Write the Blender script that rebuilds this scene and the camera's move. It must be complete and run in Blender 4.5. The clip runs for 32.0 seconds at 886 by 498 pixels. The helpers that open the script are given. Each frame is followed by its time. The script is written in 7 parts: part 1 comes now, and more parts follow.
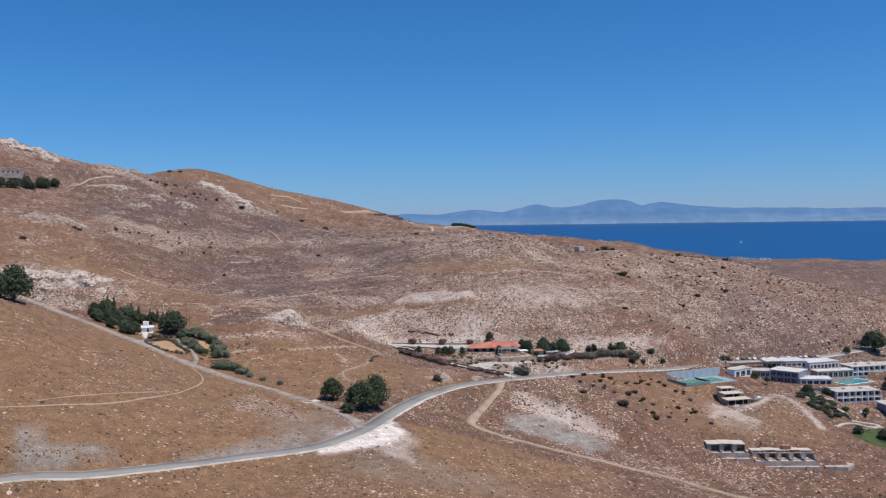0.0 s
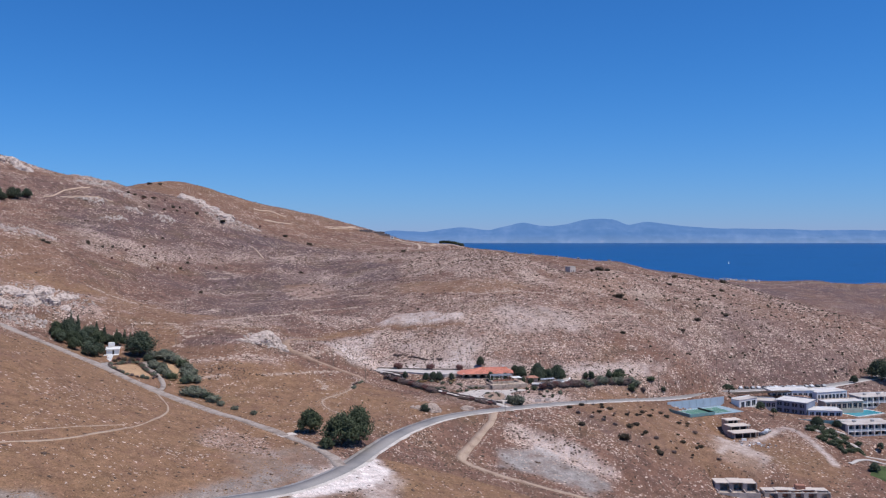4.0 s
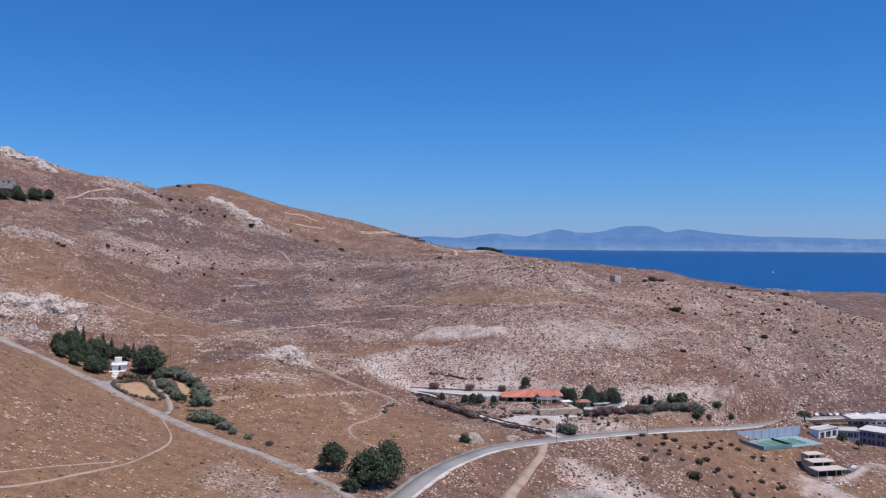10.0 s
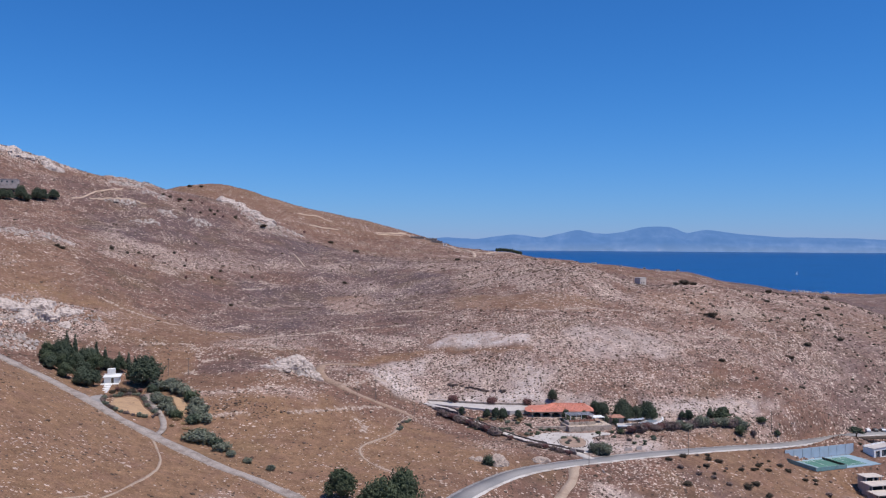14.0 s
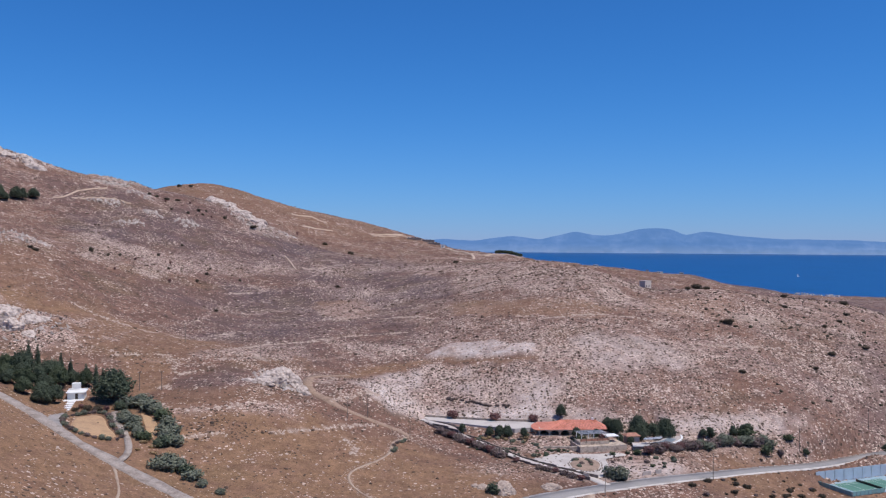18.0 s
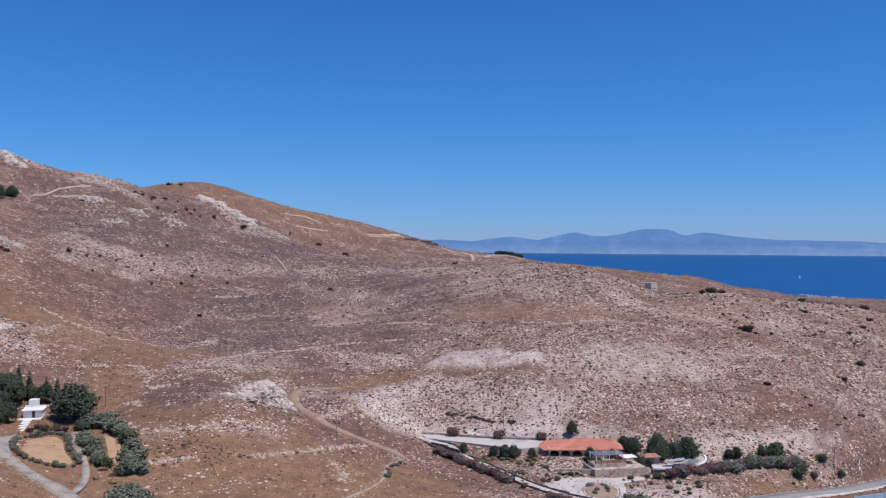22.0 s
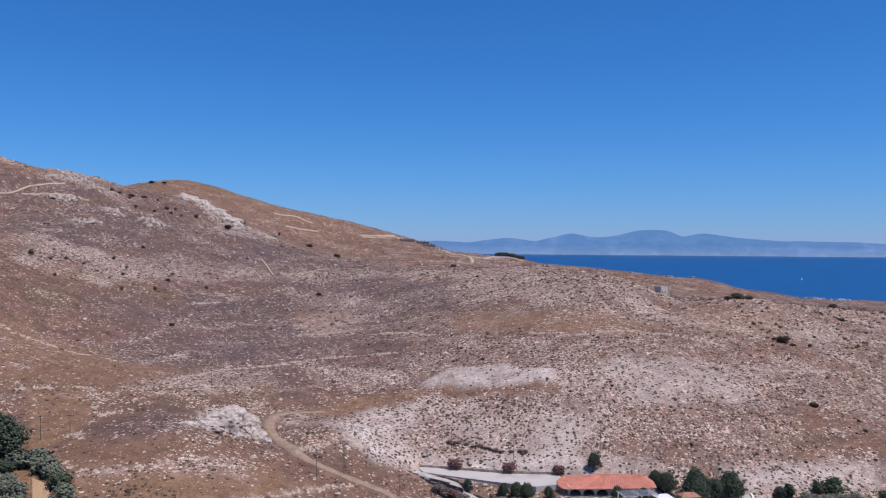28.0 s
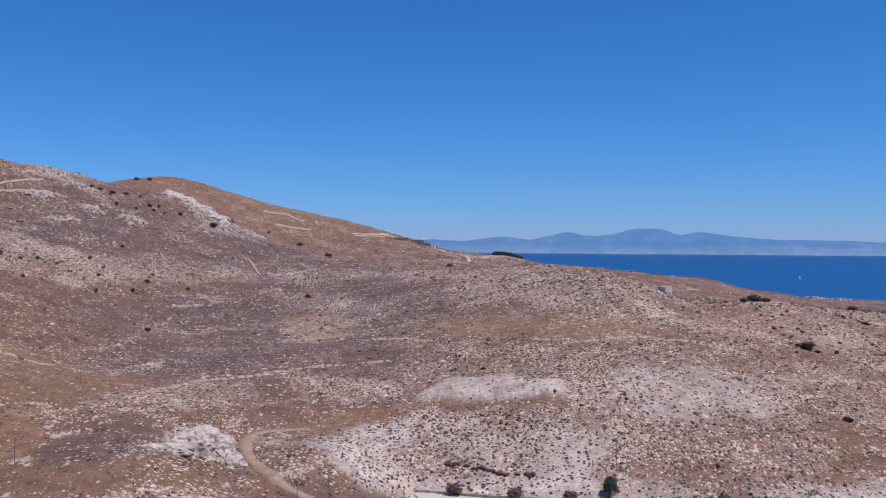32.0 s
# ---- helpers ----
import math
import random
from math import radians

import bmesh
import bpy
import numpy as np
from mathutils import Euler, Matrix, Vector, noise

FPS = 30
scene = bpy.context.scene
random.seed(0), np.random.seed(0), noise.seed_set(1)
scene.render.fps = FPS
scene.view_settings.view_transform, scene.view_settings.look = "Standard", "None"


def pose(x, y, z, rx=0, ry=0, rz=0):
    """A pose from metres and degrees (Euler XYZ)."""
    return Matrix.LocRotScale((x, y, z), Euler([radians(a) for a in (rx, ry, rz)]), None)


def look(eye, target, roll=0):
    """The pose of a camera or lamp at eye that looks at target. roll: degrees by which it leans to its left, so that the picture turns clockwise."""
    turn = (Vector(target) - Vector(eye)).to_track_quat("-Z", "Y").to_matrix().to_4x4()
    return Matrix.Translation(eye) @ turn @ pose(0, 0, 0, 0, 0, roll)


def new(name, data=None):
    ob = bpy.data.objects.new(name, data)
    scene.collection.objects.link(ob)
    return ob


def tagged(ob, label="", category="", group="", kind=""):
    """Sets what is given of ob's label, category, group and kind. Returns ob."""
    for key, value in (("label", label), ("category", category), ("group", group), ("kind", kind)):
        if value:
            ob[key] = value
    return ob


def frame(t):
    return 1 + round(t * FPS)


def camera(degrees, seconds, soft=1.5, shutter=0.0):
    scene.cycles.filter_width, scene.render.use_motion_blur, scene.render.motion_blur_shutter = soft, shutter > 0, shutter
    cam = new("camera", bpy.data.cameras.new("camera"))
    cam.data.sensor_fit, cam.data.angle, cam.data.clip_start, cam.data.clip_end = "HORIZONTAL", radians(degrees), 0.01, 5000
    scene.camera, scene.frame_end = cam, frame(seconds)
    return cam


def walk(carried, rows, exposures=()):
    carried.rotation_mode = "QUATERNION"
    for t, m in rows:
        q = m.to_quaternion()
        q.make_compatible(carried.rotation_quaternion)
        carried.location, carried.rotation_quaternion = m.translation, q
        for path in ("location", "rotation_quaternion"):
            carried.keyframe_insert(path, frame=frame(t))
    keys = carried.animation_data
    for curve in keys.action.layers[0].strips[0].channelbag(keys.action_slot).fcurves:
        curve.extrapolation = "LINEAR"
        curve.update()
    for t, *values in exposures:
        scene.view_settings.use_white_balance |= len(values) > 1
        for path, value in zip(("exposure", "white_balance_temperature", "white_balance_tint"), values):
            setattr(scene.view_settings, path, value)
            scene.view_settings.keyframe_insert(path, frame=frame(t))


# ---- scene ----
cam = camera(54.4, 32.0, soft=1.2)
PATH = [
    (0, pose(0.00, 0.00, 65.00, 88.05, 0.81, -3.69)),
    (0.5, pose(0.00, 3.40, 65.01, 88.27, 0.71, -3.64)),
    (1, pose(0.00, 6.83, 65.02, 88.46, 0.63, -3.79)),
    (1.5, pose(0.00, 10.29, 65.03, 88.63, 0.50, -3.94)),
    (2, pose(0.00, 13.78, 65.04, 88.78, 0.38, -4.10)),
    (2.5, pose(0.00, 17.28, 65.05, 88.89, 0.33, -4.27)),
    (4.5, pose(0.00, 31.56, 65.09, 89.27, -0.04, -4.74)),
    (5, pose(0.00, 35.18, 65.10, 89.34, -0.14, -4.83)),
    (5.5, pose(0.00, 38.82, 65.11, 89.40, -0.22, -3.77)),
    (6, pose(0.00, 42.49, 65.12, 89.41, -0.17, -3.73)),
    (6.5, pose(0.00, 46.17, 65.13, 89.46, -0.21, -3.81)),
    (7, pose(0.00, 49.87, 65.14, 89.47, -0.20, -3.90)),
    (7.5, pose(0.00, 53.59, 65.15, 89.53, -0.29, -3.46)),
    (8, pose(0.00, 57.32, 65.16, 89.55, -0.27, -3.26)),
    (8.5, pose(0.00, 61.07, 65.17, 89.58, -0.28, -3.22)),
    (9, pose(0.00, 64.84, 65.18, 89.57, -0.26, -3.20)),
    (9.5, pose(0.00, 68.62, 65.19, 89.60, -0.33, -3.27)),
    (10, pose(0.00, 72.41, 65.20, 89.58, -0.37, -2.32)),
    (10.5, pose(0.00, 76.22, 65.21, 89.59, -0.33, -1.03)),
    (11, pose(0.00, 80.03, 65.22, 89.60, -0.32, -0.92)),
    (11.5, pose(0.00, 83.86, 65.23, 89.61, -0.31, -0.97)),
    (12, pose(0.00, 87.70, 65.24, 89.63, -0.29, -1.02)),
    (12.5, pose(0.00, 91.55, 65.25, 89.63, -0.26, -1.08)),
    (13, pose(0.00, 95.40, 65.26, 89.63, -0.21, -1.11)),
    (13.5, pose(0.00, 99.27, 65.27, 89.64, -0.31, -1.17)),
    (14, pose(0.00, 103.14, 65.28, 89.65, -0.29, -1.20)),
    (14.5, pose(0.00, 107.02, 65.29, 89.65, -0.25, -1.24)),
    (16.5, pose(0.00, 122.58, 65.33, 89.69, -0.29, -1.32)),
    (17, pose(0.00, 126.47, 65.34, 89.71, -0.32, -1.34)),
    (17.5, pose(0.00, 130.37, 65.35, 89.72, -0.29, -1.36)),
    (18, pose(0.00, 134.27, 65.36, 89.76, -0.34, -1.39)),
    (18.5, pose(0.00, 138.17, 65.37, 89.77, -0.34, -1.42)),
    (19, pose(0.00, 142.07, 65.38, 89.78, -0.40, -1.42)),
    (19.5, pose(0.00, 145.97, 65.39, 89.77, -0.35, -1.46)),
    (20, pose(0.00, 149.86, 65.40, 89.78, -0.37, -1.49)),
    (20.5, pose(0.00, 153.75, 65.41, 89.75, -0.39, -1.51)),
    (21, pose(0.00, 157.64, 65.42, 89.78, -0.41, -1.52)),
    (21.5, pose(0.00, 161.52, 65.43, 89.79, -0.38, -1.55)),
    (22, pose(0.00, 165.40, 65.44, 89.80, -0.39, -1.56)),
    (22.5, pose(0.00, 169.27, 65.45, 89.82, -0.38, -1.58)),
    (23, pose(0.00, 173.13, 65.46, 89.82, -0.36, -1.60)),
    (23.5, pose(0.00, 176.99, 65.47, 89.82, -0.43, -1.62)),
    (24, pose(0.00, 180.84, 65.48, 89.85, -0.41, -1.65)),
    (24.5, pose(0.00, 184.67, 65.49, 89.86, -0.37, -1.67)),
    (25, pose(0.00, 188.50, 65.50, 89.86, -0.38, -1.70)),
    (25.5, pose(0.00, 192.32, 65.51, 89.86, -0.37, -1.72)),
    (27.5, pose(0.00, 207.45, 65.55, 89.89, -0.44, -1.81)),
    (28, pose(0.00, 211.20, 65.56, 89.88, -0.37, -1.81)),
    (28.5, pose(0.00, 214.93, 65.57, 89.89, -0.42, -1.77)),
    (29, pose(0.00, 218.65, 65.58, 89.90, -0.41, -1.80)),
    (29.5, pose(0.00, 222.35, 65.59, 89.91, -0.40, -1.80)),
    (30, pose(0.00, 226.03, 65.60, 89.89, -0.38, -1.84)),
    (30.5, pose(0.00, 229.69, 65.61, 89.87, -0.41, -1.88)),
    (31, pose(0.00, 233.33, 65.62, 89.85, -0.36, -1.95)),
    (31.5, pose(0.00, 236.95, 65.63, 89.84, -0.31, -2.13)),
    (32, pose(0.00, 240.55, 65.64, 89.80, -0.35, -2.17)),
]
# the white balance settles from warm to neutral over the first seconds
walk(cam, PATH, [(0, 0.0, 6980, 4), (1, 0.0, 6840, 5.5), (2, 0.0, 6660, 7), (5, 0.0, 6500, 10), (32, 0.0, 6500, 10)])
# ---- sky, sun ----
SUN_ELEVATION, SUN_TURN = 65.0, 119.0
world = bpy.data.worlds.new("sky")
scene.world = world
world.use_nodes = True
wn = world.node_tree.nodes
wl = world.node_tree.links
sky = wn.new("ShaderNodeTexSky")
sky.sky_type = "NISHITA"
sky.sun_disc = False
sky.sun_elevation = radians(SUN_ELEVATION)
sky.sun_rotation = radians(SUN_TURN)
sky.altitude = 100
sky.air_density, sky.dust_density, sky.ozone_density = 1.0, 0.15, 1.0
wn["Background"].inputs["Strength"].default_value = 0.10
tint = wn.new("ShaderNodeMixRGB")
tint.blend_type = "MULTIPLY"
tint.inputs["Fac"].default_value = 1.0
tint.inputs[2].default_value = (0.172, 0.565, 1.12, 1)
wl.new(sky.outputs["Color"], tint.inputs[1])
# sea haze low over the horizon
coord, sep, inv, fall, haze, add = (wn.new("ShaderNode" + k) for k in ("TexCoord", "SeparateXYZ", "Math", "Math", "MixRGB", "MixRGB"))
wl.new(coord.outputs["Generated"], sep.inputs["Vector"])
inv.operation, fall.operation = "SUBTRACT", "POWER"
inv.use_clamp = True
inv.inputs[0].default_value = 1.0
wl.new(sep.outputs["Z"], inv.inputs[1])
wl.new(inv.outputs["Value"], fall.inputs[0])
fall.inputs[1].default_value = 17.0
haze.inputs[1].default_value, haze.inputs[2].default_value = (0, 0, 0, 1), (1.55, 0.05, 1.05, 1)
wl.new(fall.outputs["Value"], haze.inputs["Fac"])
add.blend_type = "ADD"
add.inputs["Fac"].default_value = 1.0
wl.new(tint.outputs["Color"], add.inputs[1])
wl.new(haze.outputs["Color"], add.inputs[2])
wl.new(add.outputs["Color"], wn["Background"].inputs["Color"])
sun = new("sun", bpy.data.lights.new("sun", "SUN"))
sun.data.energy, sun.data.angle, sun.data.color = 4.0, radians(0.5), (1.0, 0.935, 0.875)
a, e = radians(SUN_TURN), radians(SUN_ELEVATION)
sun.matrix_world = look((400 * math.sin(a) * math.cos(e), 400 * math.cos(a) * math.cos(e), 400 * math.sin(e)), (0, 0, 0))
# ---- small helpers ----
def part(name, bm, material, parent=None, label=""):
    """Links a bmesh (or mesh) as one mesh object, under a thing or a part."""
    if isinstance(bm, bmesh.types.BMesh):
        me = bpy.data.meshes.new(name)
        bm.to_mesh(me)
        bm.free()
    else:
        me = bm
    if material is not None and not me.materials:
        me.materials.append(material)
    ob = new(name, me)
    if parent is not None:
        ob.parent = parent
    if label:
        ob["label"] = label
    return ob


def mesh_of(name, verts, faces, material=None, smooth=False):
    me = bpy.data.meshes.new(name)
    me.from_pydata([tuple(v) for v in verts], [], faces)
    if material is not None:
        me.materials.append(material)
    if smooth:
        me.polygons.foreach_set("use_smooth", np.ones(len(me.polygons), bool))
    me.update()
    return me


def box(bm, x0, x1, y0, y1, z0, z1, bevel=0.0):
    g = bmesh.ops.create_cube(bm, size=1.0, matrix=Matrix.Translation(((x0 + x1) / 2, (y0 + y1) / 2, (z0 + z1) / 2)) @ Matrix.Diagonal((x1 - x0, y1 - y0, z1 - z0, 1)))
    if bevel:
        es = list({e for v in g["verts"] for e in v.link_edges})
        bmesh.ops.bevel(bm, geom=es, offset=bevel, segments=1, affect="EDGES")
    return bm


def one_box(*args, **kw):
    return box(bmesh.new(), *args, **kw)


def tube(bm, a, b, r0, r1, n=8):
    """A tapered round bar from a to b."""
    a, b = Vector(a), Vector(b)
    m = Matrix.Translation((a + b) / 2) @ (b - a).to_track_quat("Z", "Y").to_matrix().to_4x4()
    bmesh.ops.create_cone(bm, cap_ends=True, segments=n, radius1=r0, radius2=r1, depth=(b - a).length, matrix=m)
    return bm


def thing(name, m, label, category, group="", kind=""):
    ob = new(name)
    ob.matrix_world = m
    return tagged(ob, label, category, group, kind)


# ---- materials ----
def mat(name, color, rough=0.8, spread=0.15, size=3.0, fine=0.25, bump=0.0, metal=0.0, spec=0.3, second=None, amount=0.5, per_object=0.0, coords="Object"):
    """A surface with grain and stains: two scales of noise in its colour, and a fine relief."""
    m = bpy.data.materials.new(name)
    m.use_nodes = True
    nt = m.node_tree
    n, l = nt.nodes, nt.links
    b = n["Principled BSDF"]
    b.inputs["Roughness"].default_value, b.inputs["Metallic"].default_value = rough, metal
    b.inputs["Specular IOR Level"].default_value = spec
    tc = n.new("ShaderNodeTexCoord")
    big, small = n.new("ShaderNodeTexNoise"), n.new("ShaderNodeTexNoise")
    big.inputs["Scale"].default_value, small.inputs["Scale"].default_value = 1.0 / size, 1.0 / fine
    big.inputs["Detail"].default_value, small.inputs["Detail"].default_value = 4, 3
    for t in (big, small):
        l.new(tc.outputs[coords], t.inputs["Vector"])
    mix = n.new("ShaderNodeMixRGB")
    mix.inputs[1].default_value = (*color, 1)
    dark = second or tuple(c * (1 - 2.2 * spread) for c in color)
    mix.inputs[2].default_value = (*dark, 1)
    ramp = n.new("ShaderNodeValToRGB")
    ramp.color_ramp.elements[0].position, ramp.color_ramp.elements[1].position = 0.62 - 0.3 * amount, 0.85 - 0.3 * amount
    l.new(big.outputs["Fac"], ramp.inputs["Fac"])
    l.new(ramp.outputs["Color"], mix.inputs["Fac"])
    hsv = n.new("ShaderNodeHueSaturation")
    mr = n.new("ShaderNodeMapRange")
    mr.inputs["From Min"].default_value, mr.inputs["From Max"].default_value = 0.25, 0.75
    mr.inputs["To Min"].default_value, mr.inputs["To Max"].default_value = 1 - spread, 1 + spread
    l.new(small.outputs["Fac"], mr.inputs["Value"])
    value = mr.outputs["Result"]
    if per_object:
        oi, m2, mm = n.new("ShaderNodeObjectInfo"), n.new("ShaderNodeMapRange"), n.new("ShaderNodeMath")
        m2.inputs["To Min"].default_value, m2.inputs["To Max"].default_value = 1 - per_object, 1 + per_object
        l.new(oi.outputs["Random"], m2.inputs["Value"])
        mm.operation = "MULTIPLY"
        l.new(value, mm.inputs[0])
        l.new(m2.outputs["Result"], mm.inputs[1])
        value = mm.outputs["Value"]
    l.new(value, hsv.inputs["Value"])
    l.new(mix.outputs["Color"], hsv.inputs["Color"])
    l.new(hsv.outputs["Color"], b.inputs["Base Color"])
    if bump:
        bp = n.new("ShaderNodeBump")
        bp.inputs["Strength"].default_value, bp.inputs["Distance"].default_value = 0.6, bump
        l.new(small.outputs["Fac"], bp.inputs["Height"])
        l.new(bp.outputs["Normal"], b.inputs["Normal"])
    return m


def island_mat(name, colors, rough=0.9):
    """For strewn pieces in one mesh: each piece takes a colour of its own."""
    m = bpy.data.materials.new(name)
    m.use_nodes = True
    n, l = m.node_tree.nodes, m.node_tree.links
    b = n["Principled BSDF"]
    b.inputs["Roughness"].default_value, b.inputs["Specular IOR Level"].default_value = rough, 0.2
    geo, ramp = n.new("ShaderNodeNewGeometry"), n.new("ShaderNodeValToRGB")
    el = ramp.color_ramp.elements
    while len(el) < len(colors):
        el.new(0.5)
    for i, c in enumerate(colors):
        el[i].position, el[i].color = i / (len(colors) - 1), (*c, 1)
    l.new(geo.outputs["Random Per Island"], ramp.inputs["Fac"])
    l.new(ramp.outputs["Color"], b.inputs["Base Color"])
    return m


M = {}
M["asphalt"] = mat("asphalt", (0.30, 0.28, 0.265), 0.9, 0.10, 14, 0.6, 0.01, second=(0.22, 0.21, 0.205))
M["road_edge"] = mat("road_edge", (0.55, 0.505, 0.465), 0.95, 0.2, 5, 0.4, 0.03, second=(0.33, 0.28, 0.24))
M["gravel"] = mat("gravel", (0.36, 0.305, 0.265), 0.95, 0.26, 3.0, 0.5, 0.06, second=(0.22, 0.17, 0.14))
M["white_gravel"] = mat("white_gravel", (0.62, 0.56, 0.51), 0.95, 0.12, 7, 0.5, 0.03, second=(0.48, 0.41, 0.36))
M["gravel_grey"] = mat("gravel_grey", (0.33, 0.295, 0.27), 0.95, 0.16, 8, 0.5, 0.04, second=(0.22, 0.20, 0.195))
M["pale_earth"] = mat("pale_earth", (0.50, 0.38, 0.29), 0.95, 0.16, 8, 0.5, 0.03, second=(0.38, 0.27, 0.20))
M["path_dust"] = mat("path_dust", (0.40, 0.30, 0.225), 0.95, 0.22, 4, 0.4, 0.03, second=(0.29, 0.20, 0.145))
M["hill_dust"] = mat("hill_dust", (0.34, 0.235, 0.17), 0.95, 0.3, 2.5, 0.4, 0.04, second=(0.24, 0.165, 0.115))
M["concrete"] = mat("concrete", (0.52, 0.47, 0.43), 0.85, 0.10, 6, 0.5, 0.01, second=(0.41, 0.36, 0.33))
M["white_wall"] = mat("white_wall", (0.80, 0.79, 0.77), 0.7, 0.05, 5, 0.4, 0.005, second=(0.68, 0.66, 0.63), amount=0.3)
M["cream_wall"] = mat("cream_wall", (0.55, 0.45, 0.36), 0.8, 0.08, 3, 0.3, 0.005)
M["stone_wall"] = mat("stone_wall", (0.50, 0.405, 0.325), 0.9, 0.25, 1.6, 0.35, 0.05)
M["dark_stone"] = mat("dark_stone", (0.24, 0.195, 0.17), 0.9, 0.25, 1.6, 0.35, 0.05)
M["dry_lawn"] = mat("dry_lawn", (0.44, 0.285, 0.165), 0.95, 0.2, 3, 0.4, 0.03, second=(0.34, 0.215, 0.13))
M["roof_tile"] = mat("roof_tile", (0.56, 0.215, 0.155), 0.8, 0.2, 2.0, 0.25, 0.03, second=(0.46, 0.165, 0.105), per_object=0.06)
# near-black colour that stands for shade inside openings
M["opening_shade"] = mat("opening_shade", (0.035, 0.032, 0.03), 0.7, 0.2, 1, 0.3)
M["dark_wood"] = mat("dark_wood", (0.10, 0.07, 0.05), 0.7, 0.2, 1, 0.2)
M["pole_wood"] = mat("pole_wood", (0.19, 0.155, 0.13), 0.85, 0.2, 1, 0.2)
M["metal"] = mat("metal", (0.45, 0.45, 0.45), 0.45, 0.08, 1, 0.2, metal=0.8)
M["grey_wall"] = mat("grey_wall", (0.36, 0.38, 0.42), 0.8, 0.07, 5, 0.4, 0.005)
M["raw_concrete"] = mat("raw_concrete", (0.47, 0.40, 0.355), 0.9, 0.14, 3, 0.4, 0.02, second=(0.30, 0.26, 0.24))
M["brick"] = mat("brick", (0.40, 0.20, 0.14), 0.9, 0.18, 1.5, 0.3, 0.02)
M["court_green"] = mat("court_green", (0.10, 0.22, 0.17), 0.8, 0.06, 6, 0.4)
M["court_blue"] = mat("court_blue", (0.28, 0.38, 0.44), 0.8, 0.06, 6, 0.4)
M["water_pool"] = mat("water_pool", (0.06, 0.34, 0.42), 0.08, 0.05, 4, 0.5, 0.01, spec=0.5)
M["lawn"] = mat("lawn", (0.07, 0.10, 0.035), 0.95, 0.2, 5, 0.4, 0.03)
M["rock"] = mat("rock", (0.56, 0.465, 0.405), 0.95, 0.30, 1.6, 0.4, 0.2, second=(0.24, 0.19, 0.16), amount=0.55)
M["boulder"] = mat("boulder", (0.43, 0.34, 0.28), 0.95, 0.22, 1.6, 0.3, 0.08, second=(0.26, 0.20, 0.17))
M["bark"] = mat("bark", (0.12, 0.085, 0.06), 0.95, 0.25, 0.6, 0.12, 0.03)
M["leaf_green"] = island_mat("leaf_green", [(0.044, 0.061, 0.034), (0.089, 0.108, 0.061), (0.062, 0.081, 0.044), (0.115, 0.133, 0.078)])
M["leaf_dark"] = island_mat("leaf_dark", [(0.043, 0.060, 0.042), (0.089, 0.111, 0.071), (0.065, 0.082, 0.053), (0.121, 0.140, 0.092)])
M["leaf_olive"] = island_mat("leaf_olive", [(0.111, 0.122, 0.091), (0.182, 0.195, 0.143), (0.137, 0.150, 0.104), (0.234, 0.240, 0.176)])
M["leaf_wine"] = island_mat("leaf_wine", [(0.111, 0.052, 0.049), (0.208, 0.104, 0.096), (0.143, 0.072, 0.065), (0.247, 0.143, 0.130)])
M["leaf_purple"] = island_mat("leaf_purple", [(0.115, 0.086, 0.084), (0.201, 0.141, 0.135), (0.144, 0.117, 0.092), (0.259, 0.186, 0.175)])
M["glass"] = mat("glass", (0.05, 0.07, 0.09), 0.08, 0.05, 3, 0.5, spec=0.6)
M["screen_blue"] = mat("screen_blue", (0.42, 0.49, 0.56), 0.8, 0.05, 3, 0.4)
M["screen_teal"] = mat("screen_teal", (0.20, 0.36, 0.36), 0.8, 0.05, 3, 0.4)
M["pool_tile"] = mat("pool_tile", (0.19, 0.23, 0.26), 0.4, 0.10, 3, 0.4)
M["garden_soil"] = mat("garden_soil", (0.33, 0.235, 0.18), 0.95, 0.2, 2.5, 0.4, 0.04, second=(0.22, 0.16, 0.115))
# ---- lie of the land: spot heights by landform, smoothly joined ----
NEAR_FIELD = [(-97, 230, 9), (-108, 245, 15), (-88, 262, 10), (-101, 320, 14), (-150, 345, 33), (-125, 370, 20), (-85, 377, 3),
              (-117, 426, 9), (-172, 417, 29), (-40, 330, -5), (-48, 365, -3), (-220, 300, 45), (-190, 200, 32), (-20, 390, -6)]
VALLEY_ROAD = [(-135, 165, 7), (-96, 216, 2.5), (-61, 238, -1), (-41, 259, -5), (-23, 272, -7), (0, 304, -8.5), (2, 336, -9), (19, 369, -10),
               (44, 396, -11), (80, 415, -12), (113, 435, -15), (153, 463, -20), (206, 500, -22), (262, 508, -22), (330, 546, -22), (420, 600, -26)]
LOW_GROUND = [(15, 246, -14), (34, 350, -19), (63, 326, -25), (107, 314, -35), (155, 323, -47), (143, 352, -42), (165, 348, -44.5), (186, 346, -45.5), (150, 362, -38), (185, 360, -41), (125, 408, -20),
              (173, 425, -30), (202, 432, -30), (229, 445, -31), (250, 430, -35), (240, 400, -39), (300, 440, -38), (-20, 225, -8), (60, 180, -22)]
TERRACES = [(-4, 478, -3), (33, 482, -5), (45, 455, -8), (75, 450, -9), (100, 465, -8), (130, 472, -10), (0, 425, -7), (70, 425, -12)]
BOWL = [(-44, 474, 6), (-66, 456, 14), (-68, 499, 17), (-92, 473, 14), (-102, 489, 18), (-155, 495, 29), (-169, 468, 26), (-41, 509, 9),
        (-27, 480, 10), (-50, 590, 19), (-132, 570, 22), (-54, 684, 24), (-140, 680, 33), (-218, 626, 61), (-70, 980, 56), (-104, 1058, 66)]
